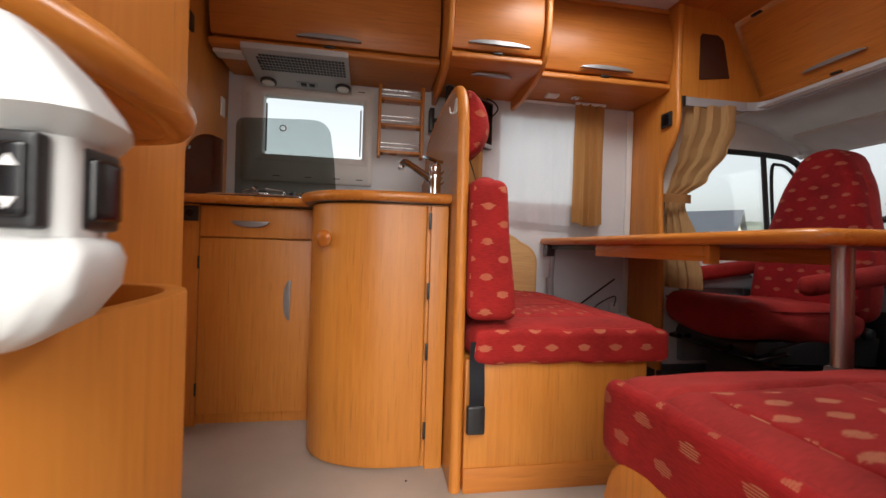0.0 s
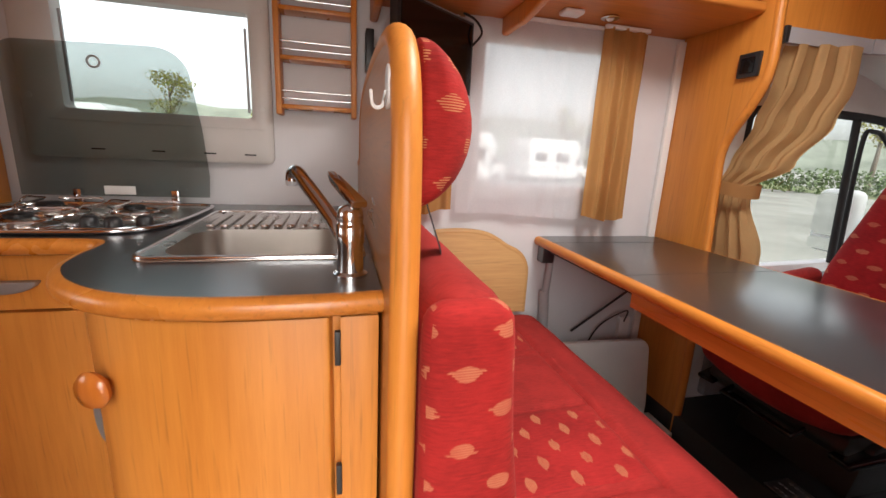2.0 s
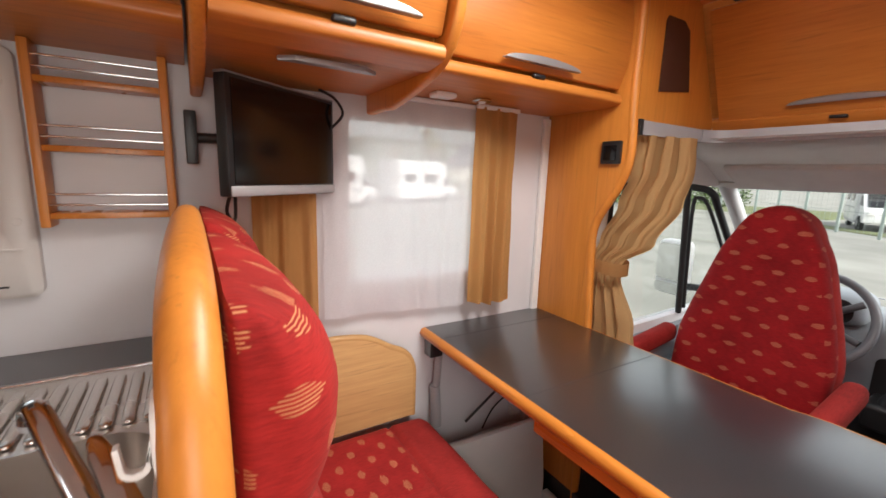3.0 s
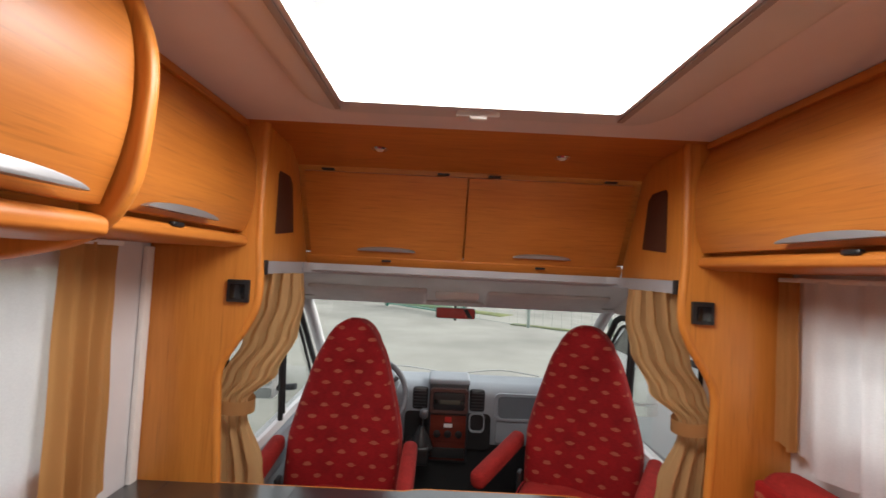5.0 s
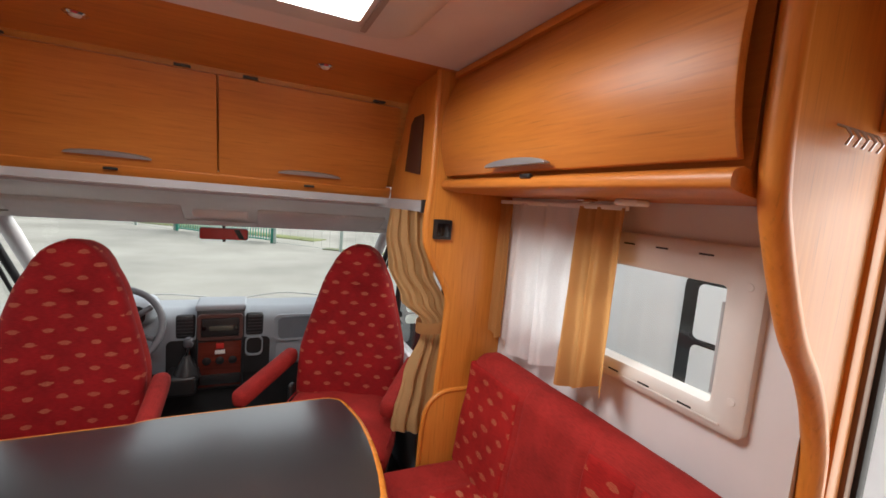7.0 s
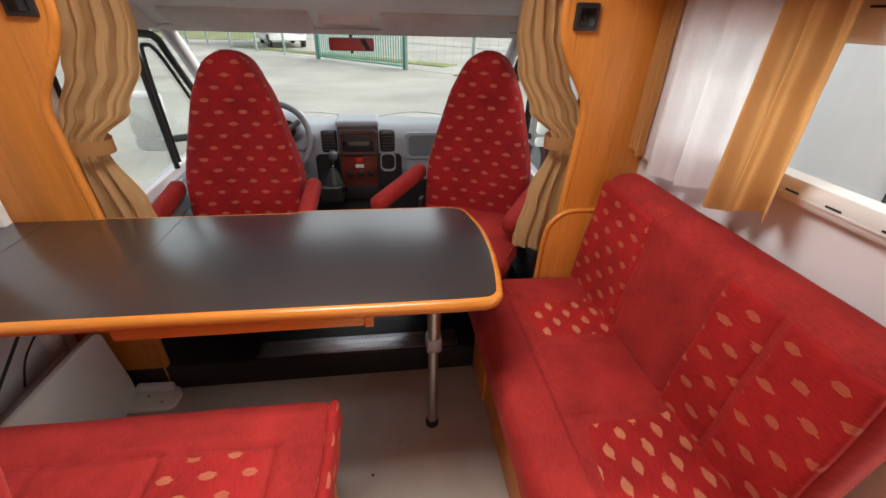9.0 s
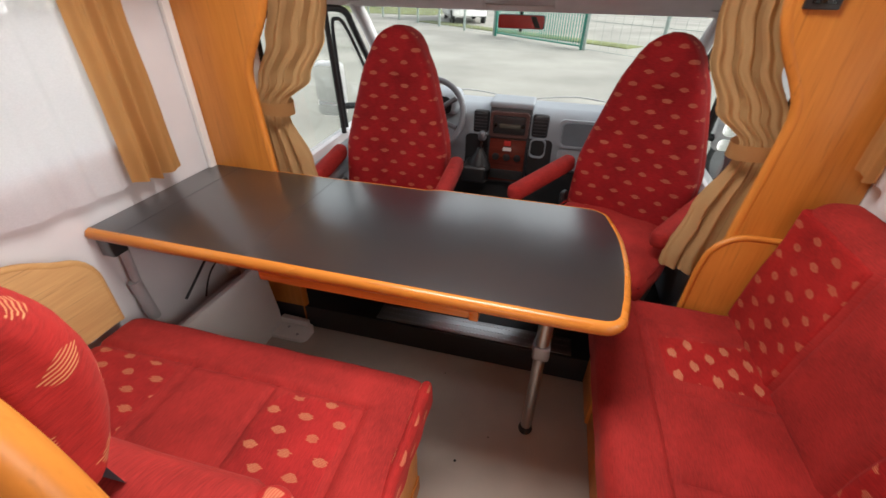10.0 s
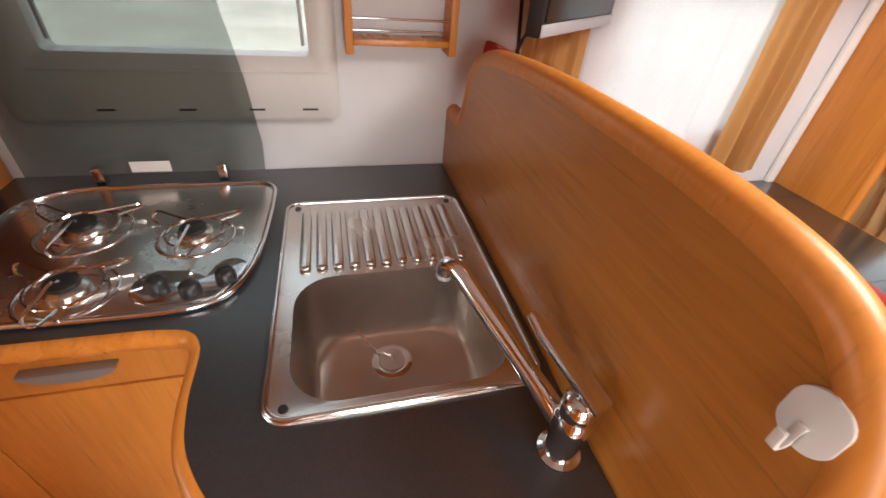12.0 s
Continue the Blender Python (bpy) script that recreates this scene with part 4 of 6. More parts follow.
for z0, z1 in ((0.20, 1.165), (1.18, 1.50)):
    bm = bmesh.new()
    ring_prism(bm, rrect(-0.14, 0.40, z0, z1, 0.02), rrect(-0.085, 0.345, z0 + 0.03, z1 - 0.03, 0.01), "y", 1.555, 1.598)
    d = part("door", bm, SILVER, root, "silver-grey door frame")
    part("panel", made(box, (-0.088, 1.566, z0 + 0.028), (0.348, 1.595, z1 - 0.028)), WOOD_Z, d, "cherry door panel")
part("vent", made(box, (-0.14, 1.57, 1.51), (0.40, 1.6, 1.56), 0.004), GREY_PLASTIC, root)
part("switch_panel", made(box, (0.432, 1.66, 1.56), (0.445, 1.72, 1.63), 0.004), BLACK, root, "black control switch")
part("socket", made(box, (0.434, 2.04, 1.33), (0.443, 2.085, 1.42), 0.003), WHITE_PLASTIC, root, "white wall socket")
part("hob_side_screen", made(prism, [(1.665, 0.912)] + spline([(1.667, 1.02), (1.70, 1.095), (1.77, 1.155), (1.86, 1.192), (1.96, 1.212), (2.085, 1.222)], 5) + [(2.085, 0.912)], "x", 0.4355, 0.4395), SMOKE_DARK, root, "brown smoked glass splash screen")

# ---- kitchen fittings ----
def scoop(bm, x0, x1, y0, y1, ztop, depth, r, drop):
    """A pressed basin: rim outline carried down to a rounded floor."""
    rows = []
    for k in range(9):
        a = k / 8 * math.pi / 2
        inset = drop * (1 - math.cos(a))
        z = ztop - depth * math.sin(a)
        rows.append([bm.verts.new((x, y, z)) for x, y in rrect(x0 + inset, x1 - inset, y0 + inset, y1 - inset, r, 6)])
    for a, b in zip(rows, rows[1:]):
        for i in range(len(a)):
            bm.faces.new((a[i], a[(i + 1) % len(a)], b[(i + 1) % len(a)], b[i]))
    bm.faces.new(rows[-1])


root = thing("sink", (1.22, 1.77, 0.91), "stainless steel sink with ribbed drainer let into the worktop", "sink")
bm = bmesh.new()
outer, inner = rrect(SINK[0], SINK[1], SINK[2], SINK[3], 0.035, 6), rrect(BOWL[0], BOWL[1], BOWL[2], BOWL[3], 0.07, 6)
vo = [bm.verts.new((x, y, 0.9085)) for x, y in outer]
vr = [bm.verts.new((x, y, 0.914)) for x, y in rrect(SINK[0] + 0.006, SINK[1] - 0.006, SINK[2] + 0.006, SINK[3] - 0.006, 0.03, 6)]
vi = [bm.verts.new((x, y, 0.911)) for x, y in rrect(SINK[0] + 0.018, SINK[1] - 0.018, SINK[2] + 0.018, SINK[3] - 0.018, 0.03, 6)]
vb = [bm.verts.new((x, y, 0.910)) for x, y in inner]
n = len(vo)
for a, b in ((vo, vr), (vr, vi)):
    for i in range(n):
        bm.faces.new((a[i], a[(i + 1) % n], b[(i + 1) % n], b[i]))
es = [bm.edges.get((r[i], r[(i + 1) % n])) or bm.edges.new((r[i], r[(i + 1) % n])) for r in (vi, vb) for i in range(n)]
bmesh.ops.triangle_fill(bm, edges=es, use_beauty=True)
bmesh.ops.recalc_face_normals(bm, faces=bm.faces)
part("rim", bm, STEEL, root)
bm = bmesh.new()
scoop(bm, BOWL[0], BOWL[1], BOWL[2], BOWL[3], 0.910, 0.145, 0.07, 0.03)
bmesh.ops.recalc_face_normals(bm, faces=bm.faces)
bmesh.ops.reverse_faces(bm, faces=bm.faces)
rim_edge = bmesh.new()
tube(rim_edge, [(x, y, 0.9135) for x, y in rrect(SINK[0] + 0.005, SINK[1] - 0.005, SINK[2] + 0.005, SINK[3] - 0.005, 0.031, 6)], 0.0042, 8, True)
part("rim_edge", rim_edge, CHROME, root, "bright rolled edge")
part("bowl", bm, plain("satin_bowl_steel", (0.60, 0.56, 0.52), 0.32, 1.0, 0.12, 6, 0.2, 400), root)
for i in range(11):
    x = 1.060 + i * 0.0295
    bm = made(rbox, (x, 1.724, 0.9100), (x + 0.020, 1.922, 0.9195), 0.009, 3)
    part("drainer_rib", bm, STEEL, root)
part("drain", made(lathe, [(0.038, 0.0), (0.038, 0.003), (0.026, 0.005), (0.018, 0.002)], (1.212, 1.615, 0.765), "z", 24), CHROME, root, "round drain")
part("plug", made(lathe, [(0.024, 0.0), (0.024, 0.004), (0.006, 0.005), (0.004, 0.012)], (1.212, 1.615, 0.770), "z", 20), WHITE_PLASTIC, root, "white plug")
bm = bmesh.new()
tube(bm, spline([(1.212, 1.615, 0.782), (1.19, 1.635, 0.775), (1.17, 1.66, 0.774), (1.155, 1.685, 0.79)], 6), 0.002, 6)
part("chain", bm, CHROME, root)
for x, y in ((SINK[0] + 0.028, SINK[2] + 0.022), (SINK[0] + 0.028, SINK[3] - 0.025), (SINK[1] - 0.028, SINK[3] - 0.025)):
    part("screw", made(lathe, [(0.007, 0), (0.006, 0.003)], (x, y, 0.911), "z", 10), BLACK, root)

root = thing("tap", (1.381, 1.334, 0.908), "chrome mixer tap with long straight spout and lever", "tap")
bm = made(lathe, [(0.027, 0.0), (0.027, 0.004), (0.021, 0.008), (0.020, 0.05), (0.022, 0.055), (0.022, 0.082), (0.020, 0.084), (0.020, 0.090), (0.021, 0.092), (0.019, 0.108), (0.010, 0.114)], (1.381, 1.334, 0.9085), "z", 24)
part("body", bm, CHROME, root)
bm = bmesh.new()
tube(bm, spline([(1.381, 1.339, 0.950), (1.362, 1.374, 0.978), (1.311, 1.472, 1.034), (1.287, 1.520, 1.058), (1.277, 1.537, 1.053), (1.275, 1.541, 1.041)], 5), [0.0145] * 6 + [0.013] * 10 + [0.0125] * 10, 12)
part("spout", bm, CHROME, root)
part("spout_tip", made(lathe, [(0.010, 0.0), (0.012, 0.004), (0.012, 0.012)], (1.2745, 1.5415, 1.030), "z", 14), GREY_PLASTIC, root)
bm = made(prism, [(-0.014, 0.0), (0.014, 0.0), (0.011, 0.10), (0.006, 0.128), (-0.006, 0.128), (-0.011, 0.10)], "z", 0.0, 0.012, 0.005, 2, Matrix.Translation((1.394, 1.316, 1.018)) @ pose(0, 0, 0, 18, 0, 22))
part("lever", bm, CHROME, root)

root = thing("hob", (0.74, 1.93, 0.91), "three-burner stainless steel gas hob with smoked glass lid", "hob")
hob = arc(0.615, 1.97, 0.11, 90, 180, 6, 0.10) + [(0.505, 1.75)] + arc(0.555, 1.71, 0.05, 180, 270, 4) + spline([(0.62, 1.658), (0.80, 1.652), (0.895, 1.656), (0.948, 1.680), (0.976, 1.735), (0.990, 1.82), (0.996, 1.93), (0.997, 2.01)], 5) + arc(0.947, 2.02, 0.05, 0, 90, 5)
bm = made(prism, hob, "z", 0.9085, 0.916, 0.003)
part("tray", bm, plain("polished_steel", (0.74, 0.72, 0.69), 0.26, 1.0, 0.06, 8, 0.06, 60), root, "polished steel tray")
bm = bmesh.new()
tube(bm, [(x, y, 0.915) for x, y in hob], 0.006, 8, True)
part("rim", bm, CHROME, root)
bm = made(prism, arc(0.842, 1.712, 0.042, 100, 260, 8) + [(0.89, 1.668), (0.935, 1.680), (0.966, 1.725), (0.972, 1.75)] + arc(0.945, 1.745, 0.028, 20, 140, 5) + [(0.91, 1.728), (0.875, 1.748)], "z", 0.9165, 0.920, 0.002)
panel = part("control_panel", bm, CHROME, root, "polished control panel")
for x, y in ((0.842, 1.708), (0.895, 1.690), (0.944, 1.716)):
    part("control_knob", made(lathe, [(0.017, 0.0), (0.016, 0.014), (0.010, 0.02)], (x, y, 0.920), "z", 16), BLACK, panel, "black burner knob")
for x, y, r in ((0.670, 1.895, 0.058), (0.868, 1.855, 0.05), (0.712, 1.720, 0.052)):
    bm = made(lathe, [(r * 0.62, 0.0), (r * 0.62, 0.012), (r * 0.45, 0.018)], (x, y, 0.916), "z", 20)
    burner = part("burner", bm, STEEL, root)
    bm = bmesh.new()
    tube(bm, [(x + 1.32 * r * math.cos(a * math.pi / 16), y + 1.32 * r * math.sin(a * math.pi / 16), 0.9155) for a in range(32)], 0.004, 8, True)
    part("pressed_ring", bm, CHROME, root)
    part("burner_cap", made(lathe, [(r * 0.46, 0.0), (r * 0.46, 0.006), (r * 0.35, 0.009)], (x, y, 0.934), "z", 20), BLACK, burner, "black burner cap")
    bm = bmesh.new()
    tube(bm, [(x + r * math.cos(a * math.pi / 10), y + r * math.sin(a * math.pi / 10), 0.928) for a in range(20)], 0.0028, 6, True)
    for k in range(3):
        a = radians(25 + 120 * k)
        c, s_ = math.cos(a), math.sin(a)
        tube(bm, spline([(x + 0.3 * r * c, y + 0.3 * r * s_, 0.952), (x + r * c, y + r * s_, 0.95), (x + 1.7 * r * c, y + 1.7 * r * s_, 0.948), (x + 1.75 * r * c - 0.012 * s_, y + 1.75 * r * s_ + 0.012 * c, 0.935), (x + r * c - 0.016 * s_, y + r * s_ + 0.016 * c, 0.928)], 4), 0.0026, 6)
    part("pan_support", bm, CHROME, root, "bent chrome wire pan support")
lid = [(0.492, 0.935), (0.490, 1.295)] + arc(0.535, 1.30, 0.045, 180, 95, 5) + [(0.83, 1.356)] + arc(0.862, 1.272, 0.084, 90, 12, 6) + [(0.966, 1.14), (0.977, 1.0), (0.972, 0.935)]
lidp = part("lid", made(prism, lid, "y", 2.095, 2.100), SMOKE, root, "upright smoked glass lid")
bm = bmesh.new()
tube(bm, [(0.712 + 0.0145 * math.cos(a * math.pi / 12), 2.091, 1.303 + 0.0145 * math.sin(a * math.pi / 12)) for a in range(24)], 0.003, 8, True)
part("lid_knob", bm, GREY_PLASTIC, lidp, "grey rubber ring stop")
part("sticker", made(box, (0.695, 2.0935, 0.940), (0.775, 2.0948, 0.965)), WHITE_PLASTIC, lidp, "pale unreadable label")
for x in (0.62, 0.87):
    part("lid_hinge", made(box, (x, 2.085, 0.912), (x + 0.02, 2.107, 0.955), 0.003), CHROME, root)

root = thing("cooker_hood", (0.82, 1.97, 1.53), "grey slotted cooker hood with two round lamps", "cooker hood")
bm = made(box, (0.59, 1.80, 1.545), (1.04, 2.11, 1.575), 0.006, 2, about((0.82, 1.87, 1.575), -9))
part("body", bm, GREY_PLASTIC, root)
tl_ = about((0.82, 1.87, 1.575), -9)
for j in range(6):
    for i in range(26):
        bm = bmesh.new()
        if i == 0 and j == 0:
            box(bm, (0.64, 1.89, 1.5435), (0.652, 1.905, 1.5448), 0, 1, tl_)
            slot_ob = part("slot", bm, BLACK, root)
        else:
            bm.free()
            o = new("slot", slot_ob.data)
            o.parent = root
            o.matrix_parent_inverse = slot_ob.matrix_parent_inverse.copy()
            d = tl_.to_3x3() @ Vector((0.0148 * i, 0.022 * j - 0.055, 0))
            o.location = d
def disc(x, y, r):
    return [(x + r * math.cos(2 * math.pi * i / 24), y + r * math.sin(2 * math.pi * i / 24)) for i in range(24)]


for x in (0.648, 1.002):
    l = part("lamp_ring", made(prism, disc(x, 2.055, 0.038), "z", 1.534, 1.546, 0.003, 2, tl_), BLACK, root, "black lamp ring")
    part("lamp_glass", made(prism, disc(x, 2.055, 0.029), "z", 1.530, 1.5345, 0.001, 1, tl_), plain("lamp_glass", (0.75, 0.74, 0.72), 0.12), l, "frosted lamp glass")
part("switch_plate", made(box, (0.78, 2.035, 1.542), (0.88, 2.075, 1.5465), 0.002, 2, tl_), SILVER, root)
for x in (0.80, 0.84):
    part("switch", made(box, (x, 2.045, 1.537), (x + 0.026, 2.067, 1.543), 0.002, 2, tl_), BLACK, root, "black rocker switch")
part("vent_grille", made(box, (0.46, 1.86, 1.555), (0.58, 1.93, 1.572), 0.004), CREAM_PLASTIC, root)

root = thing("spice_rack", (1.31, 2.1, 1.2), "orange wooden wall rack with chrome rails", "rack")
for x in (1.178, 1.402):
    part("side", made(box, (x, 2.085, 1.197), (x + 0.017, 2.152, 1.57), 0.004), EDGE_Z, root)
for z in (1.215, 1.355, 1.49):
    part("shelf", made(box, (1.195, 2.088, z), (1.402, 2.15, z + 0.013), 0.002), EDGE, root)
    for up in (0.030, 0.052):
        part("rail", made(tube, [(1.19, 2.092, z + up), (1.408, 2.092, z + up)], 0.0026, 8), CHROME, root)


def framed_window(name, hole, wall, s, frame_box, label, slots):
    """Plastic inner frame with blind slots, and a double pane in black edging."""
    x0, x1, z0, z1 = hole
    root = tagged(new(name), label, kind="structure")
    root.location = ((x0 + x1) / 2, wall, z0)
    fx0, fx1, fz0, fz1 = frame_box
    bm = bmesh.new()
    ring = lambda a, b, c, d, r, y: [bm.verts.new((p, y, q)) for p, q in rrect(a, b, c, d, r, 5)]
    rows = [ring(fx0, fx1, fz0, fz1, 0.02, wall), ring(fx0, fx1, fz0, fz1, 0.02, wall + s * 0.022), ring(fx0 + 0.01, fx1 - 0.01, fz0 + 0.01, fz1 - 0.01, 0.016, wall + s * 0.03),
            ring(x0 - 0.012, x1 + 0.012, z0 - 0.012, z1 + 0.012, 0.012, wall + s * 0.030), ring(x0 + 0.002, x1 - 0.002, z0 + 0.002, z1 - 0.002, 0.012, wall + s * 0.018), ring(x0 + 0.002, x1 - 0.002, z0 + 0.002, z1 - 0.002, 0.012, wall - s * 0.034)]
    for a, b in zip(rows, rows[1:]):
        for i in range(len(a)):
            bm.faces.new((a[i], a[(i + 1) % len(a)], b[(i + 1) % len(a)], b[i]))
    bmesh.ops.recalc_face_normals(bm, faces=bm.faces)
    fr = part("window_frame", bm, CREAM_PLASTIC, root, "cream plastic blind frame")
    for zz in (fz0 + 0.027, fz1 - 0.028):
        for xx in slots:
            y = sorted((wall + s * 0.0302, wall + s * 0.0312))
            part("slot", made(box, (xx - 0.017, y[0], zz - 0.0022), (xx + 0.017, y[1], zz + 0.0022)), BLACK, fr)
    for xx in (fx0 + 0.026, fx1 - 0.026):
        for zz in (z0 + 0.03, z1 + 0.005):
            part("screw_cap", made(lathe, [(0.009, 0.0), (0.008, 0.002)], (xx, wall + s * 0.0298, zz), "y", 14, s), CREAM_PLASTIC, fr)
    y = sorted((wall + s * 0.0302, wall + s * 0.0335))
    part("sill_bead", made(box, (x0 - 0.03, y[0], z0 - 0.032), (x1 + 0.035, y[1], z0 - 0.027), 0.001), CREAM_PLASTIC, fr)
    for xx in (x0 + 0.014, x1 - 0.014):
        y = sorted((wall - s * 0.005, wall + s * 0.004))
        part("stay", made(box, (xx - 0.0035, y[0], z0 + 0.02), (xx + 0.0035, y[1], z1 - 0.04), 0.002), GREY_PLASTIC, root, "grey window stay")
    y = sorted((wall - s * 0.03, wall - s * 0.026))
    g = part("pane", made(box, (x0, y[0], z0), (x1, y[1], z1)), GLASS, root)
    g.visible_shadow = False
    return root


framed_window("window_1", KW, LEFT, -1, (0.505, 1.160, 1.042, 1.556), "opening acrylic kitchen window in a cream plastic frame", (0.68, 0.835, 0.976, 1.091))
framed_window("window_2", RW, 0.0, 1, (1.712, 2.58, 1.075, 1.486), "acrylic window over the sofa in cream plastic frame", (1.836, 1.948, 2.046, 2.16))
root = tagged(new("window_3"), "dinette window behind a net curtain", kind="structure")
root.location = (2.14, LEFT, DW[2])
g = part("pane", made(box, (DW[0], LEFT + 0.026, DW[2]), (DW[1], LEFT + 0.03, DW[3])), GLASS, root)
g.visible_shadow = False
bm = bmesh.new()
ring_prism(bm, rrect(DW[0] - 0.05, DW[1] + 0.05, DW[2] - 0.05, DW[3] + 0.04, 0.02), rrect(DW[0], DW[1], DW[2], DW[3], 0.015), "y", LEFT - 0.016, LEFT - 0.001)
part("window_frame", bm, CREAM_PLASTIC, root)


# ---- curtains ----
def hanging(name, x0, x1, y, z0, z1, folds, deep, material, label, seed, flare=0.0, hem=0.01):
    root = thing(name, ((x0 + x1) / 2, y, z1), label, "curtain")
    def f(u, v):
        w = u + 0.05 * math.sin(3 * u * math.pi + seed) * v
        fall = 0.45 + 0.55 * v
        a = math.sin(2 * math.pi * folds * w + seed) + 0.35 * math.sin(2 * math.pi * folds * 2.3 * w + seed * 2)
        x = x0 + (x1 - x0) * u + flare * v * (u - 0.5)
        return Vector((x, y + deep * fall * a + 0.004 * noise.noise(Vector((x * 9, v * 4, seed))), z1 + (z0 - z1) * v + hem * v * math.sin(5 * u + seed)))
    bm = bmesh.new()
    sheet(bm, f, 90, 24)
    part("cloth", bm, material, root)
    bm = made(box, (x0, y - 0.008, z1 - 0.006), (x1, y + 0.008, z1 + 0.008), 0.003)
    part("runner", bm, WHITE_PLASTIC, root, "white curtain track")
    return root


hanging("net_curtain", 1.77, 2.46, 2.118, 0.885, 1.56, 5, 0.006, NET, "sheer white net curtain over the dinette window", 1.0)
hanging("curtain", 2.27, 2.45, 2.085, 0.885, 1.56, 3, 0.019, CURTAIN, "narrow ochre curtain beside the dinette window", 2.0, 0.01)
hanging("curtain", 1.58, 1.745, 2.10, 0.90, 1.53, 2.5, 0.012, CURTAIN, "narrow ochre curtain behind the television", 3.0)
hanging("net_curtain", 2.19, 2.565, 0.06, 1.01, 1.55, 2.6, 0.02, NET, "short white net curtain over the sofa window", 1.5, 0.03, 0.02)
hanging("curtain", 2.025, 2.195, 0.08, 1.025, 1.55, 2.4, 0.024, CURTAIN, "ochre curtain drawn beside the sofa window", 0.6, 0.02, 0.02)
hanging("curtain", 2.57, 2.645, 0.06, 1.02, 1.55, 2.0, 0.010, CURTAIN, "narrow ochre curtain in the corner over the sofa", 2.4)


def cab_curtain(mirror):
    def fy(y):
        return LEFT - y if mirror else y
    root = thing("cab_curtain", (2.75, fy(1.85), 1.5), "sand-coloured cab curtain gathered by a tie-back", "curtain", "cab curtains")
    keys = [(0.0, 1.725, 1.80, 0.22), (0.12, 1.712, 1.81, 0.21), (0.25, 1.715, 1.85, 0.17), (0.40, 1.76, 1.92, 0.10), (0.485, 1.84, 1.95, 0.04), (0.54, 1.84, 1.945, 0.04), (0.75, 1.79, 1.95, 0.06), (1.0, 1.76, 1.95, 0.07)]
    def f(u, v):
        for a, b in zip(keys, keys[1:]):
            if v <= b[0]:
                s = (v - a[0]) / (b[0] - a[0])
                s = s * s * (3 - 2 * s)
                y0, y1, dx = [a[i] + (b[i] - a[i]) * s for i in (1, 2, 3)]
                break
        tight = min(1.0, abs(v - 0.52) * 5 + 0.25)
        w = u + 0.03 * math.sin(7 * v + 2)
        a = 0.9 * math.sin(2 * math.pi * 3.4 * w + 1.2 * v) + 0.55 * math.sin(2 * math.pi * 7.3 * w + 3 - 1.5 * v) + 0.8 * noise.noise(Vector((u * 5, v * 2.2, 2))) + 0.3 * noise.noise(Vector((u * 16, v * 14, 7))) + 0.12 * noise.noise(Vector((u * 30, v * 40, 3)))
        x = 2.735 + dx * (1 - u) + 0.016 * tight * a
        y = y0 + (y1 - y0) * u + 0.010 * tight * math.sin(2 * math.pi * 3.1 * w + 1 + 2 * v) + 0.009 * noise.noise(Vector((u * 5, v * 5, 5)))
        return Vector((x, fy(y), 1.487 - 0.93 * v))
    bm = bmesh.new()
    sheet(bm, f, 90, 60)
    part("cloth", bm, CAB_CURTAIN, root)
    bm = bmesh.new()
    sheet(bm, lambda u, v: Vector((2.757 + 0.068 * math.cos(2 * math.pi * u), fy(1.893 + 0.078 * math.sin(2 * math.pi * u)), 1.055 - 0.045 * v + 0.012 * math.sin(2 * math.pi * u))), 40, 3, 0.006)
    tie = part("tie_back", bm, TIE_CLOTH, root, "tie-back of the same cloth")
    part("stud", made(lathe, [(0.008, 0.0), (0.007, 0.005)], (2.702, fy(1.90), 1.035), "x", 12, -1), CHROME, tie)
    bm = made(box, (2.70, min(fy(1.935), fy(1.912)), 0.3), (2.712, max(fy(1.935), fy(1.912)), 1.02), 0.002)
    part("belt_strap", bm, plain("grey_strap", (0.12, 0.12, 0.12), 0.7), root, "grey strap behind the curtain")


cab_curtain(False)
cab_curtain(True)

# ---- television, belts, hooks, lamps ----
root = thing("television", (1.65, 2.01, 1.27), "small flat black television on a wall arm", "television")
a = math.degrees(math.atan2(0.215, 0.278))
tv = Matrix.Translation((1.652, 2.012, 1.398)) @ pose(0, 0, 0, 0, 0, a)
part("casing", made(box, (-0.178, -0.012, -0.125), (0.178, 0.02, 0.125), 0.006, 2, tv), BLACK, root)
part("screen", made(box, (-0.165, -0.0145, -0.098), (0.165, -0.0122, 0.115), 0, 1, tv), BLACK_GLOSS, root, "dark glossy screen")
part("bezel_strip", made(box, (-0.176, -0.015, -0.123), (0.176, -0.0122, -0.101), 0.001, 1, tv), GREY_PLASTIC, root)
part("edge_trim", made(box, (-0.18, -0.011, 0.123), (0.18, 0.018, 0.128), 0.002, 1, tv), SILVER, root)
bm = bmesh.new()
tube(bm, [(1.64, 2.03, 1.40), (1.55, 2.06, 1.40), (1.46, 2.08, 1.40)], 0.012, 8)
part("arm", bm, BLACK, root, "black wall arm")
part("wall_plate", made(box, (1.445, 2.06, 1.34), (1.47, 2.12, 1.46), 0.004), BLACK, root)
bm = bmesh.new()
tube(bm, spline([(1.79, 2.10, 1.45), (1.82, 2.09, 1.49), (1.80, 2.10, 1.53), (1.76, 2.11, 1.55)], 6), 0.004, 6)
part("cable", bm, BLACK, root)
bm = bmesh.new()
tube(bm, spline([(1.53, 1.95, 1.30), (1.515, 1.97, 1.24), (1.535, 2.01, 1.22), (1.54, 2.06, 1.36)], 6), 0.004, 6)
part("cable", bm, BLACK, root)

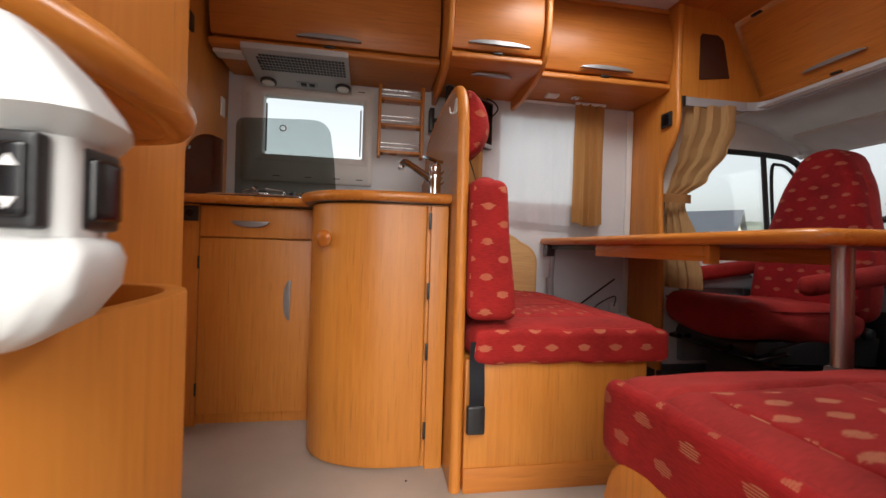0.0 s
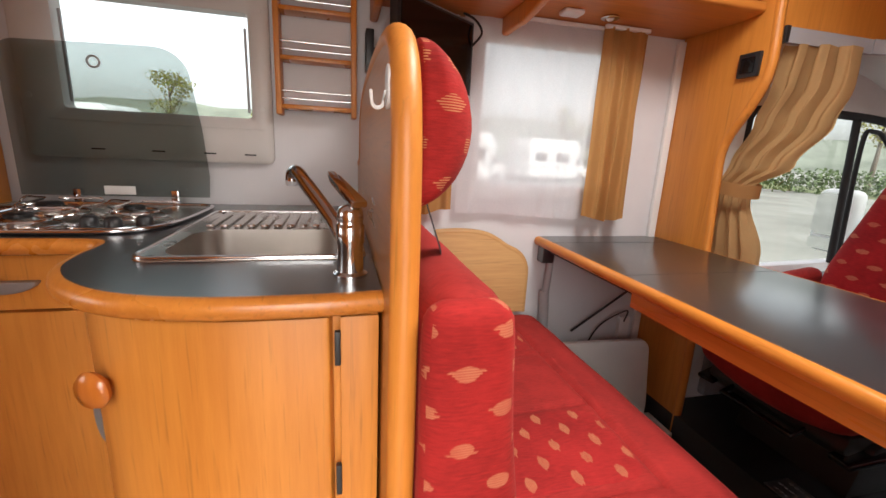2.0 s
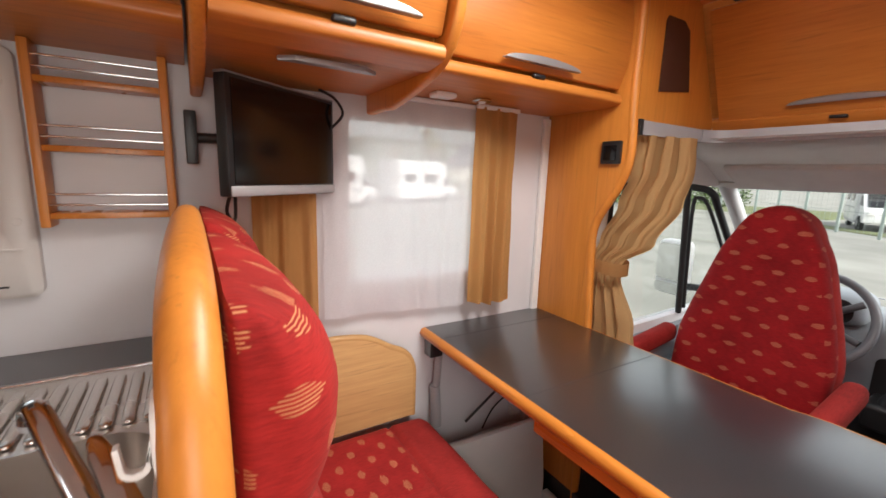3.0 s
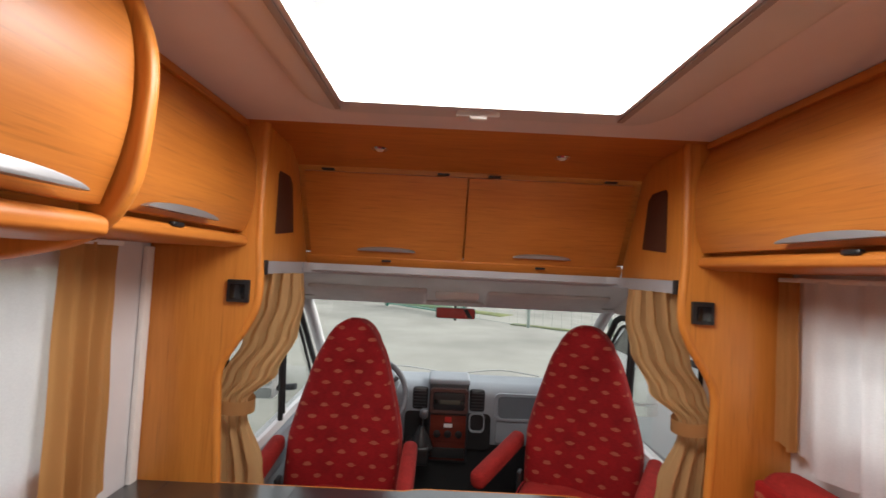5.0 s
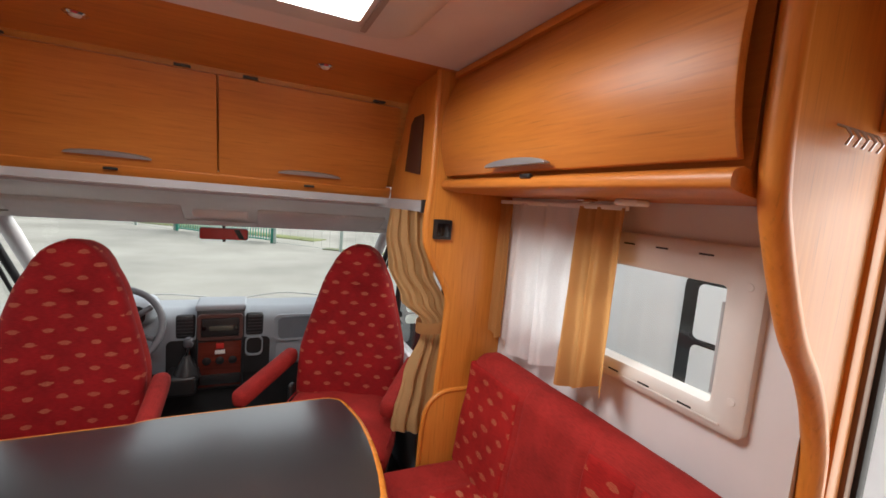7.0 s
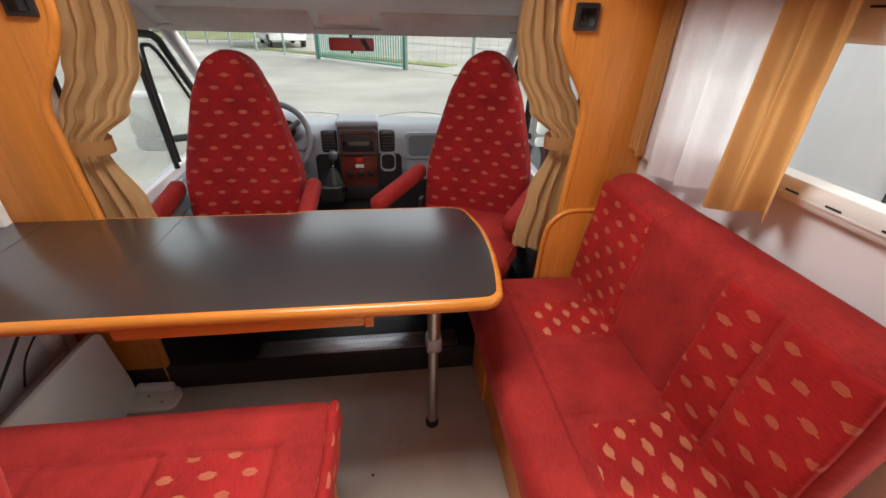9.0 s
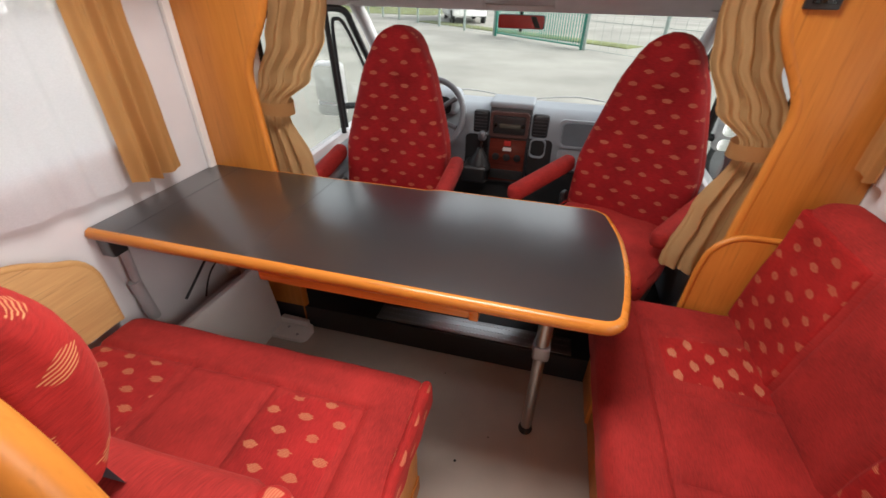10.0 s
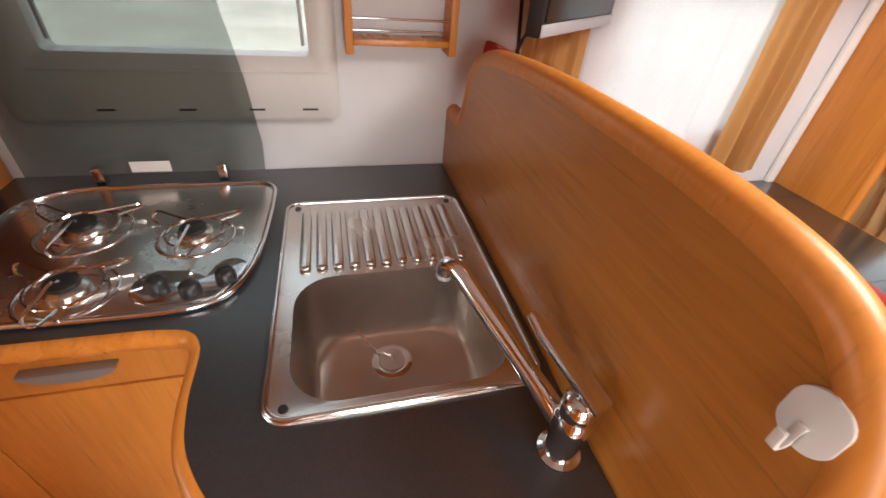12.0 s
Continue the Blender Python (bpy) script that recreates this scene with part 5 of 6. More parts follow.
for y in (1.17, 1.63):
    root = thing("seat_belt", (1.55, y, 0.25), "dark grey seat belt hanging by the bench", "seat belt", "bench seat belts")
    bm = bmesh.new()
    sheet(bm, lambda u, v: Vector((1.475 + 0.055 * v + 0.01 * u, y + 0.10 + 0.045 * u, 1.07 - 0.16 * v)), 3, 8, 0.002)
    part("webbing", bm, plain("belt_webbing", (0.02, 0.022, 0.03), 0.6, bumpy=0.3, bscale=600), root)
    if y < 1.3:
        bm = bmesh.new()
        sheet(bm, lambda u, v: Vector((1.466 + 0.045 * u, 1.085 + 0.006 * math.sin(6 * v), 0.46 - 0.20 * v)), 3, 8, 0.002)
        part("lower_webbing", bm, plain("belt_webbing_low", (0.02, 0.022, 0.03), 0.6), root)
        part("buckle", made(rbox, (1.460, 1.075, 0.19), (1.515, 1.098, 0.275), 0.008, 3), BLACK, root, "black buckle")

root = thing("wall_hook", (1.424, 1.204, 1.175), "white adhesive hook on the partition", "hook")
part("plate", made(prism, rrect(1.184, 1.222, 1.155, 1.206, 0.0185, 8), "x", 1.4205, 1.4252, 0.0015), WHITE_PLASTIC, root)
outer = [(1.4215, 1.176), (1.4175, 1.166)] + arc(1.4105, 1.1625, 0.0085, -20, -180, 8) + [(1.4005, 1.176)]
inner = [(1.4040, 1.177)] + arc(1.4105, 1.1635, 0.0050, -180, -20, 8) + [(1.4180, 1.177)]
part("prong", made(prism, [(x, z) for x, z in outer + inner], "y", 1.2005, 1.2075, 0.0012), WHITE_PLASTIC, root, "flat upturned prong")

root = thing("side_shelf_panel", (1.95, 2.1, 0.5), "pale beech rounded panel standing against the wall", "panel")
line = [(1.70, 0.50), (2.07, 0.50)] + arc(1.97, 0.66, 0.10, 0, 60, 5) + spline([(1.98, 0.765), (1.90, 0.81), (1.80, 0.825), (1.70, 0.82)], 4)
part("board", made(prism, line, "y", 2.105, 2.13, 0.006), BEECH, root)
bm = bmesh.new()
tube(bm, [(x, 2.1175, z) for x, z in line[1:]], 0.0128, 8)
part("edge_band", bm, wood("beech_edge", "x", (0.46, 0.25, 0.09), (0.56, 0.33, 0.13), 0.5), root)

for x, wall in ((2.24, 2.02), (2.12, 0.13)):
    lamp = thing("downlight", (x, wall, 1.566), "small chrome spot under the overhead locker", "downlight", "locker downlights")
    part("bezel", made(lathe, [(0.028, 0.0), (0.031, -0.005), (0.022, -0.009), (0.014, -0.006)], (x, wall, 1.569), "z", 20), CHROME, lamp)
    part("lens", made(lathe, [(0.013, 0.0), (0.009, -0.005)], (x, wall, 1.562), "z", 12), WHITE_PLASTIC, lamp)
    root = thing("switch_puck", (x - 0.15, wall - 0.01, 1.566), "small white plastic cover under the locker", "cover")
    part("cover", made(rbox, (x - 0.18, wall - 0.03, 1.555), (x - 0.11, wall + 0.02, 1.571), 0.007, 3), WHITE_PLASTIC, root)

# white plastic corner piece on the floor below the table
root = thing("wheel_arch_cover", (2.5, 2.05, 0), "white moulded plastic cover on the floor by the wall", "cover")
part("upright", made(prism, [(2.15, 0.0), (2.635, 0.0), (2.635, 0.10)] + arc(2.555, 0.34, 0.05, 0, 90, 5, 0.055) + [(2.15, 0.405)], "y", 1.995, 2.02, 0.006), WHITE_PLASTIC, root)
bm = bmesh.new()
prism(bm, [(2.54, 1.994), (2.54, 1.86)] + arc(2.575, 1.855, 0.035, 180, 270, 4) + [(2.62, 1.818), (2.652, 1.84), (2.655, 1.994)], "z", 0.0, 0.022, 0.006)
prism(bm, [(2.625, 1.994), (2.625, 1.85), (2.65, 1.85), (2.655, 1.994)], "z", 0.0225, 0.055, 0.008)
part("foot", bm, WHITE_PLASTIC, root)
for x, y in ((2.57, 1.875), (2.605, 1.94)):
    part("screw", made(lathe, [(0.007, 0.0), (0.006, 0.003)], (x, y, 0.0222), "z", 10), GREY_PLASTIC, root)
root = thing("wall_socket_box", (2.62, 2.14, 0.35), "white socket box with black cable at the wall", "socket")
part("case", made(box, (2.55, 2.13, 0.34), (2.60, 2.153, 0.44), 0.004), WHITE_PLASTIC, root)
bm = bmesh.new()
tube(bm, spline([(2.57, 2.13, 0.42), (2.56, 2.11, 0.48), (2.45, 2.12, 0.42), (2.40, 2.13, 0.33)], 6), 0.0035, 6)
part("cable", bm, BLACK, root)
part("gas_strut", made(tube, [(2.30, 2.11, 0.40), (2.55, 2.10, 0.58)], 0.005, 8), BLACK, root)
root = tagged(part("wall_duct", made(box, (2.16, 2.132, 0.0), (2.60, 2.152, 0.30), 0.004), WHITE_WALL), "white boxed duct low on the wall", "duct")
root = tagged(part("wall_batten", made(box, (2.628, 2.135, 0.0), (2.66, 2.152, 1.56), 0.004), WHITE_PLASTIC), "white corner strip up the wall", "trim", kind="structure")

# ---- by the entrance: shelf, magazine pocket, switch housing ----
root = thing("corner_shelf", (0.95, 0.25, 0.85), "rounded orange wooden shelf on the wardrobe side", "shelf")
line = [(0.886, 0.06)] + spline([(0.93, 0.06), (0.972, 0.13), (0.994, 0.24), (0.987, 0.35), (0.955, 0.42), (0.886, 0.45)], 6)
part("board", made(prism, line, "z", 0.842, 0.872, 0.004, 2), WOOD_Y, root)
bm = bmesh.new()
tube(bm, [(x, y, 0.857) for x, y in line[1:]], 0.0185, 12)
part("lipping", bm, EDGE, root, "thick rounded orange lipping")
root = thing("magazine_pocket", (0.95, 0.25, 0.0), "bowed orange wooden magazine pocket below the shelf", "pocket")
ln = spline([(0.887, 0.45), (0.95, 0.435), (0.990, 0.39), (1.002, 0.32), (1.000, 0.20), (0.97, 0.10), (0.93, 0.06), (0.887, 0.05)], 6)
inn = [(0.887 + (x - 0.887) * 0.84, 0.25 + (y - 0.25) * 0.90) for x, y in ln]
part("front", made(prism, ln + inn[::-1], "z", 0.0, 0.682, 0.006, 2, None, 0.8), WOOD_Z, root)
part("bottom", made(prism, inn, "z", 0.60, 0.612), WOOD_Z, root)
part("back_batten", made(box, (0.887, 0.30, 0.62), (0.898, 0.33, 0.80), 0.003), WOOD_Z, root)

# white moulded hood over two rockers: flared top, waist, deep rounded base
root = thing("switch_housing", (0.95, 0.19, 0.69), "white moulded switch housing by the entrance", "switch housing")


def housing_ring(bm, z, out, front):
    ln = spline([(0.886, front), (1.018 + out * 0.7, front), (1.044 + out, front + 0.005), (1.049 + out, front + 0.018), (1.040 + out, 0.172), (1.00 + out * 0.6, 0.222), (0.886, 0.24)], 5)
    return [bm.verts.new((x, y, z)) for x, y in ln]


bm = bmesh.new()
levels = ((0.668, -0.10, 0.165), (0.672, -0.06, 0.142), (0.680, -0.028, 0.124), (0.692, -0.006, 0.115), (0.708, 0.006, 0.112), (0.722, 0.008, 0.112), (0.730, 0.004, 0.118), (0.733, -0.004, 0.125),
          (0.779, -0.004, 0.125), (0.784, 0.006, 0.118), (0.788, 0.010, 0.111), (0.796, 0.006, 0.110), (0.812, -0.006, 0.110), (0.828, -0.022, 0.113), (0.838, -0.045, 0.122), (0.842, -0.075, 0.140), (0.844, -0.105, 0.165))
rings = [housing_ring(bm, *lv) for lv in levels]
for a, b in zip(rings, rings[1:]):
    for i in range(len(a)):
        bm.faces.new((a[i], a[(i + 1) % len(a)], b[(i + 1) % len(a)], b[i]))
bm.faces.new(rings[0])
bm.faces.new(rings[-1])
bmesh.ops.recalc_face_normals(bm, faces=bm.faces)
part("body", bm, plain("housing_plastic", (0.58, 0.585, 0.575), 0.40, vary=0.05, bumpy=0.05), root)
r = part("rocker_switch", made(rbox, (1.022, 0.1185, 0.736), (1.041, 0.128, 0.778), 0.002, 3), BLACK, root, "black rocker switch with pale arrows")
part("rocker", made(rbox, (1.027, 0.1155, 0.741), (1.039, 0.122, 0.773), 0.002, 3), BLACK_GLOSS, r)
for z0, up in ((0.749, -1), (0.762, 1)):
    part("arrow", made(prism, [(1.030, z0), (1.037, z0), (1.0335, z0 + 0.005 * up)], "y", 0.1145, 0.1153), WHITE_PLASTIC, r)
r = part("rocker_switch", made(rbox, (1.032, 0.140, 0.736), (1.046, 0.170, 0.777), 0.003, 3), BLACK, root, "black rocker switch")
part("rocker", made(rbox, (1.040, 0.144, 0.741), (1.049, 0.166, 0.772), 0.002, 3), BLACK_GLOSS, r)

# ---- driver's cab ----
def rake(bm, pts, y0, y1, thick=0.012):
    """A skin whose outline in x and z runs across the cab."""
    tmp = bmesh.new()
    a = [tmp.verts.new((x, y0, z)) for x, z in pts]
    b = [tmp.verts.new((x, y1, z)) for x, z in pts]
    for i in range(len(pts) - 1):
        tmp.faces.new((a[i], a[i + 1], b[i + 1], b[i]))
    bmesh.ops.solidify(tmp, geom=tmp.faces[:], thickness=thick)
    bmesh.ops.recalc_face_normals(tmp, faces=tmp.faces)
    add(bm, tmp)


setting("cab_headliner", made(rake, spline([(3.10, 1.50), (3.30, 1.475), (3.46, 1.425), (3.56, 1.375), (3.64, 1.335)], 4), 0.10, 2.055), LINER, "light grey cloth headliner of the cab")
# Unseen roof sheet, added to keep outside light off the cab lining.
setting("cab_roof", made(rake, [(2.70, 2.06), (3.3, 2.04), (3.62, 1.62), (3.72, 1.36)], 0.0, LEFT), VAN_WHITE, "white outer roof over the cab")
setting("windscreen_header", made(prism, [(3.60, 1.345), (3.66, 1.318), (3.72, 1.33), (3.70, 1.37)], "y", 0.16, 2.0, 0.006), LINER, "grey header above the windscreen")
# Unseen side skins, added to stop light leaking in beside the cab.
for y0 in (-0.035, LEFT):
    setting("cab_side", made(prism, [(2.71, -0.3), (4.3, -0.3), (4.3, 0.1), (2.78, 0.1), (2.78, 1.5), (3.66, 1.5), (3.62, 1.62), (3.3, 2.05), (2.71, 2.05)], "y", y0, y0 + 0.035), VAN_WHITE, "white outer skin beside the cab")
root = tagged(new("windscreen"), "raked clear windscreen with dark rubber edge", kind="structure")
root.location = (4.0, 1.08, 0.8)
g = part("pane", made(rake, [(3.69, 1.335), (4.24, 0.79)], 0.20, 1.955, 0.005), GLASS, root)
g.visible_shadow = False
for y in (0.20, 1.955):
    bm = bmesh.new()
    tube(bm, [(3.64, y, 1.37), (3.80, y, 1.235), (4.26, y * 1.0, 0.77)], 0.034, 10)
    part("pillar_trim", bm, plain("pillar_grey", (0.55, 0.55, 0.55), 0.6), root, "grey windscreen pillar trim")
    bm = bmesh.new()
    tube(bm, [(3.68, y, 1.345), (4.25, y, 0.785)], 0.012, 8)
    part("seal", bm, RUBBER, root)

for m in (False, True):
    def fy(y):
        return LEFT - y if m else y
    root = thing("cab_door", (3.3, fy(1.97), 0.13), "grey-trimmed cab door with black window frame", "door", "cab doors")
    def slab(pts, a, b, mat, nm, lab="", bw=0.006):
        y0, y1 = sorted((fy(a), fy(b)))
        return part(nm, made(prism, pts, "y", y0, y1, bw), mat, root, lab)
    slab([(2.72, 0.10), (4.25, 0.10), (4.25, 0.76), (3.95, 0.735), (3.4, 0.72), (2.72, 0.70)], 1.965, 2.02, VAN_WHITE, "skin", "white door skin")
    slab([(2.85, 0.15), (3.95, 0.15), (3.95, 0.70), (3.4, 0.685), (2.85, 0.665)], 1.925, 1.964, DASH, "trim", "grey door trim", 0.015)
    slab([(2.72, 1.325), (3.58, 1.325), (3.66, 1.34), (3.66, 1.56), (2.72, 1.56)], 1.955, 2.02, LINER, "roof_rail", "grey roof rail")
    slab([(2.72, 0.70), (2.82, 0.70), (2.82, 1.33), (2.72, 1.33)], 1.955, 2.02, LINER, "rear_post")
    bm = bmesh.new()
    tube(bm, [(2.83, fy(1.965), 0.73)] + [(2.83, fy(1.965), 1.28)] + spline([(2.85, fy(1.965), 1.315), (3.1, fy(1.965), 1.325), (3.45, fy(1.965), 1.318), (3.58, fy(1.96), 1.29), (3.66, fy(1.96), 1.21), (4.05, fy(1.96), 0.79)], 6), 0.017, 8)
    part("window_seal", bm, RUBBER, root, "black window seal")
    bm = bmesh.new()
    tube(bm, [(3.37, fy(1.965), 1.315), (3.43, fy(1.965), 0.72)], 0.014, 8)
    part("window_bar", bm, RUBBER, root, "black bar before the quarter light")
    bm = bmesh.new()
    tube(bm, spline([(3.47, fy(1.965), 0.74), (3.43, fy(1.965), 1.20), (3.47, fy(1.965), 1.27), (3.60, fy(1.965), 1.20), (3.93, fy(1.965), 0.80), (3.90, fy(1.965), 0.75)], 5), 0.009, 8)
    part("quarter_light_seal", bm, RUBBER, root)
    y0, y1 = sorted((fy(1.972), fy(1.976)))
    gl = part("pane", made(prism, [(2.83, 0.715), (4.05, 0.76), (3.63, 1.25), (3.56, 1.315), (2.83, 1.315)], "y", y0, y1), GLASS, root)
    gl.visible_shadow = False
    part("armrest", made(rbox, (2.95, min(fy(1.90), fy(1.93)), 0.55), (3.55, max(fy(1.90), fy(1.93)), 0.63), 0.014, 5), DASH, root)
    root = thing("door_mirror", (3.72, fy(2.22), 0.85), "tall white door mirror outside the cab", "mirror", "door mirrors")
    part("casing", made(rbox, (3.76, min(fy(2.13), fy(2.31)), 0.70), (3.86, max(fy(2.13), fy(2.31)), 1.02), 0.04, 6), VAN_WHITE, root)
    part("glass", made(prism, rrect(min(fy(2.145), fy(2.295)), max(fy(2.145), fy(2.295)), 0.79, 1.0, 0.03), "x", 3.755, 3.7605), plain("mirror_glass", (0.8, 0.82, 0.83), 0.03, 1.0, 0.01, 3, 0), root)
    part("lower_glass", made(prism, rrect(min(fy(2.145), fy(2.295)), max(fy(2.145), fy(2.295)), 0.715, 0.775, 0.02), "x", 3.755, 3.7605), plain("mirror_glass_low", (0.8, 0.82, 0.83), 0.03, 1.0, 0.01, 3, 0), root)
    bm = bmesh.new()
    tube(bm, [(3.80, fy(2.02), 0.78), (3.81, fy(2.16), 0.76)], 0.02, 8)
    part("arm", bm, BLACK, root)

# dashboard
root = thing("dashboard", (3.95, 1.08, 0.4), "grey moulded dashboard with dark centre console", "dashboard")
prof = spline([(3.88, 0.45), (3.85, 0.60), (3.85, 0.70), (3.865, 0.775), (3.92, 0.815), (4.02, 0.81), (4.26, 0.785)], 5)
part("body", made(prism, prof + [(4.28, 0.45)], "y", 0.19, 1.965, 0.0), DASH, root)
part("lower_body", made(prism, [(3.90, 0.126), (3.87, 0.46), (4.28, 0.46), (4.28, 0.126)], "y", 0.19, 1.965, 0.0), BLACK, root)
part("cowl", made(rbox, (3.78, 1.40, 0.755), (4.0, 1.80, 0.90), 0.06, 6), DASH, root, "instrument cowl")
part("dials", made(prism, rrect(1.44, 1.76, 0.775, 0.875, 0.04), "x", 3.772, 3.781), BLACK, root, "black instrument cluster")
for y in (1.52, 1.62, 1.70):
    bm = bmesh.new()
    tube(bm, [(3.770, y + 0.032 * math.cos(a * math.pi / 10), 0.825 + 0.032 * math.sin(a * math.pi / 10)) for a in range(20)], 0.003, 6, True)
    part("dial_ring", bm, SILVER, root)
part("centre_console", made(prism, [(3.83, 0.36), (3.80, 0.55), (3.80, 0.70), (3.825, 0.835), (3.95, 0.845), (3.95, 0.36)], "y", 0.975, 1.215, 0.012, 3), plain("console_dark", (0.022, 0.023, 0.025), 0.45), root, "dark centre stack")
cons = part("console_panel", made(prism, [(3.818, 0.38), (3.789, 0.55), (3.789, 0.655), (3.80, 0.655), (3.83, 0.38)], "y", 0.988, 1.202, 0.004), WALNUT, root, "reddish burr wood console panel")
radio = part("radio", made(box, (3.775, 1.003, 0.69), (3.82, 1.187, 0.79), 0.006), BLACK, root, "black car radio")
part("radio_display", made(box, (3.772, 1.03, 0.725), (3.776, 1.15, 0.75), 0.001), plain("dim_display", (0.10, 0.10, 0.08), 0.2), radio)
for y in (1.016, 1.174):
    part("radio_knob", made(lathe, [(0.010, 0), (0.009, 0.01)], (3.776, y, 0.74), "x", 14, -1), BLACK_GLOSS, radio)
for y in (1.03, 1.095, 1.16):
    k = part("heater_knob", made(lathe, [(0.024, 0.0), (0.022, 0.012), (0.012, 0.016)], (3.80, y, 0.545), "x", 18, -1), BLACK, cons, "round black heater knob")
part("hazard_switch", made(box, (3.779, 1.075, 0.618), (3.79, 1.115, 0.648), 0.003), RED_TINT, cons, "red hazard switch")
part("ashtray", made(box, (3.80, 0.99, 0.40), (3.822, 1.20, 0.46), 0.006), BLACK, cons)
for y0 in (0.873, 1.222):
    v = part("vent", made(rbox, (3.835, y0, 0.665), (3.875, y0 + 0.095, 0.80), 0.018, 4), BLACK, root, "black air vent")
    for i in range(6):
        part("vent_slat", made(box, (3.829, y0 + 0.01, 0.682 + i * 0.019), (3.84, y0 + 0.085, 0.687 + i * 0.019)), plain("vent_slat_grey", (0.045, 0.045, 0.05), 0.5), v)
part("lower_console", made(prism, rrect(0.835, 1.36, 0.44, 0.655, 0.03), "x", 3.842, 3.87), BLACK, root, "black lower dashboard")
bm = bmesh.new()
ring_prism(bm, rrect(0.873, 0.968, 0.545, 0.662, 0.03), rrect(0.880, 0.961, 0.555, 0.653, 0.026), "x", 3.828, 3.845)
part("cup_holder", bm, DASH, root, "grey ring of the cup holder")
bm = bmesh.new()
ring_prism(bm, rrect(0.982, 1.208, 0.668, 0.812, 0.02), rrect(1.000, 1.190, 0.687, 0.793, 0.012), "x", 3.782, 3.806)
part("radio_surround", bm, plain("radio_surround", (0.09, 0.045, 0.04), 0.3), root, "dark reddish radio surround")
part("console_hood", made(rbox, (3.815, 0.968, 0.824), (4.02, 1.222, 0.860), 0.014, 4), DASH, root, "grey hood over the radio")
bm = bmesh.new()
ring_prism(bm, rrect(0.305, 0.815, 0.622, 0.785, 0.035), rrect(0.32, 0.80, 0.636, 0.772, 0.028), "x", 3.832, 3.85)
part("tray_rim", bm, DASH, root, "raised rim of the tray")
part("paper_slip", made(box, (3.7855, 1.07, 0.585), (3.789, 1.12, 0.607), 0.001), WHITE_PLASTIC, root, "small pale unreadable label")
# No hollow here: a darker grey plate paints the tray's shaded inside.
part("glove_recess", made(prism, rrect(0.32, 0.79, 0.635, 0.765, 0.03), "x", 3.838, 3.862), plain("dash_dark", (0.13, 0.15, 0.17), 0.6), root, "open tray in the dashboard")
part("glovebox", made(prism, rrect(0.30, 0.80, 0.48, 0.615, 0.02), "x", 3.848, 3.875, 0.004), DASH, root, "glovebox lid")
for y0, y1 in ((0.45, 1.0), (1.15, 1.75)):
    bm = bmesh.new()
    tube(bm, spline([(4.25, y0, 0.795), (4.28, (y0 + y1) / 2, 0.818), (4.22, y1, 0.80)], 6), 0.004, 6)
    part("wiper", bm, GREY_PLASTIC, root, "thin grey wiper arm")
root = thing("gear_lever", (3.72, 1.27, 0.5), "black gear lever with round knob", "gear lever")
part("gaiter", made(lathe, [(0.07, 0.0), (0.06, 0.04), (0.025, 0.10), (0.018, 0.12)], (3.75, 1.25, 0.48), "z", 16), BLACK, root)
bm = bmesh.new()
tube(bm, [(3.75, 1.25, 0.575), (3.735, 1.24, 0.665)], 0.009, 8)
part("stick", bm, CHROME, root)
part("knob", made(rbox, (3.705, 1.215, 0.65), (3.76, 1.265, 0.71), 0.024, 4), plain("lever_knob", (0.09, 0.09, 0.10), 0.3), root, "dark grey knob")
part("plinth", made(box, (3.68, 1.20, 0.40), (3.86, 1.345, 0.505), 0.02, 3), BLACK, root)

root = thing("steering_wheel", (3.68, 1.60, 0.80), "grey four-spoke steering wheel", "steering wheel")
sw = Matrix.Translation((3.68, 1.55, 0.79)) @ pose(0, 0, 0, 0, -62, 0)
bm = bmesh.new()
tube(bm, [sw @ Vector((0.20 * math.cos(2 * math.pi * i / 40), 0.20 * math.sin(2 * math.pi * i / 40), 0)) for i in range(40)], 0.017, 10, True)
part("rim", bm, plain("wheel_grey", (0.12, 0.122, 0.135), 0.42), root)
part("hub", made(rbox, (-0.065, -0.075, -0.03), (0.065, 0.075, 0.012), 0.025, 4, None, sw), plain("hub_grey", (0.10, 0.10, 0.11), 0.5), root)
for a in (20, 160, 215, 325):
    c, s_ = math.cos(radians(a + 90)), math.sin(radians(a + 90))
    bm = bmesh.new()
    tube(bm, [sw @ Vector((0.05 * c, 0.05 * s_, -0.012)), sw @ Vector((0.18 * c, 0.18 * s_, 0.0))], 0.014, 8)
    part("spoke", bm, plain("spoke_grey", (0.10, 0.10, 0.11), 0.5), root)
root = thing("rear_view_mirror", (3.72, 1.09, 1.25), "interior mirror with red protective film", "mirror")
part("casing", made(rbox, (3.708, 0.968, 1.240), (3.735, 1.200, 1.304), 0.012, 4), BLACK, root)
# The mirror face is a flat plate in plain glossy red.
part("face", made(prism, rrect(0.973, 1.195, 1.244, 1.300, 0.012), "x", 3.703, 3.7075), RED_TINT, root, "red film on the mirror face")
part("dark_corner", made(prism, [(0.985, 1.247), (1.012, 1.247), (1.040, 1.297), (1.013, 1.297)], "x", 3.7015, 3.7025), BLACK, root)
bm = bmesh.new()
tube(bm, [(3.725, 1.085, 1.228), (3.735, 1.085, 1.29), (3.70, 1.09, 1.345)], 0.008, 8)
part("stem", bm, BLACK, root)
root = thing("roof_console", (3.5, 1.09, 1.39), "grey cab lamp between two sun visors", "lamp")
part("case", made(rbox, (3.50, 0.97, 1.365), (3.62, 1.21, 1.415), 0.015, 4), WHITE_PLASTIC, root)
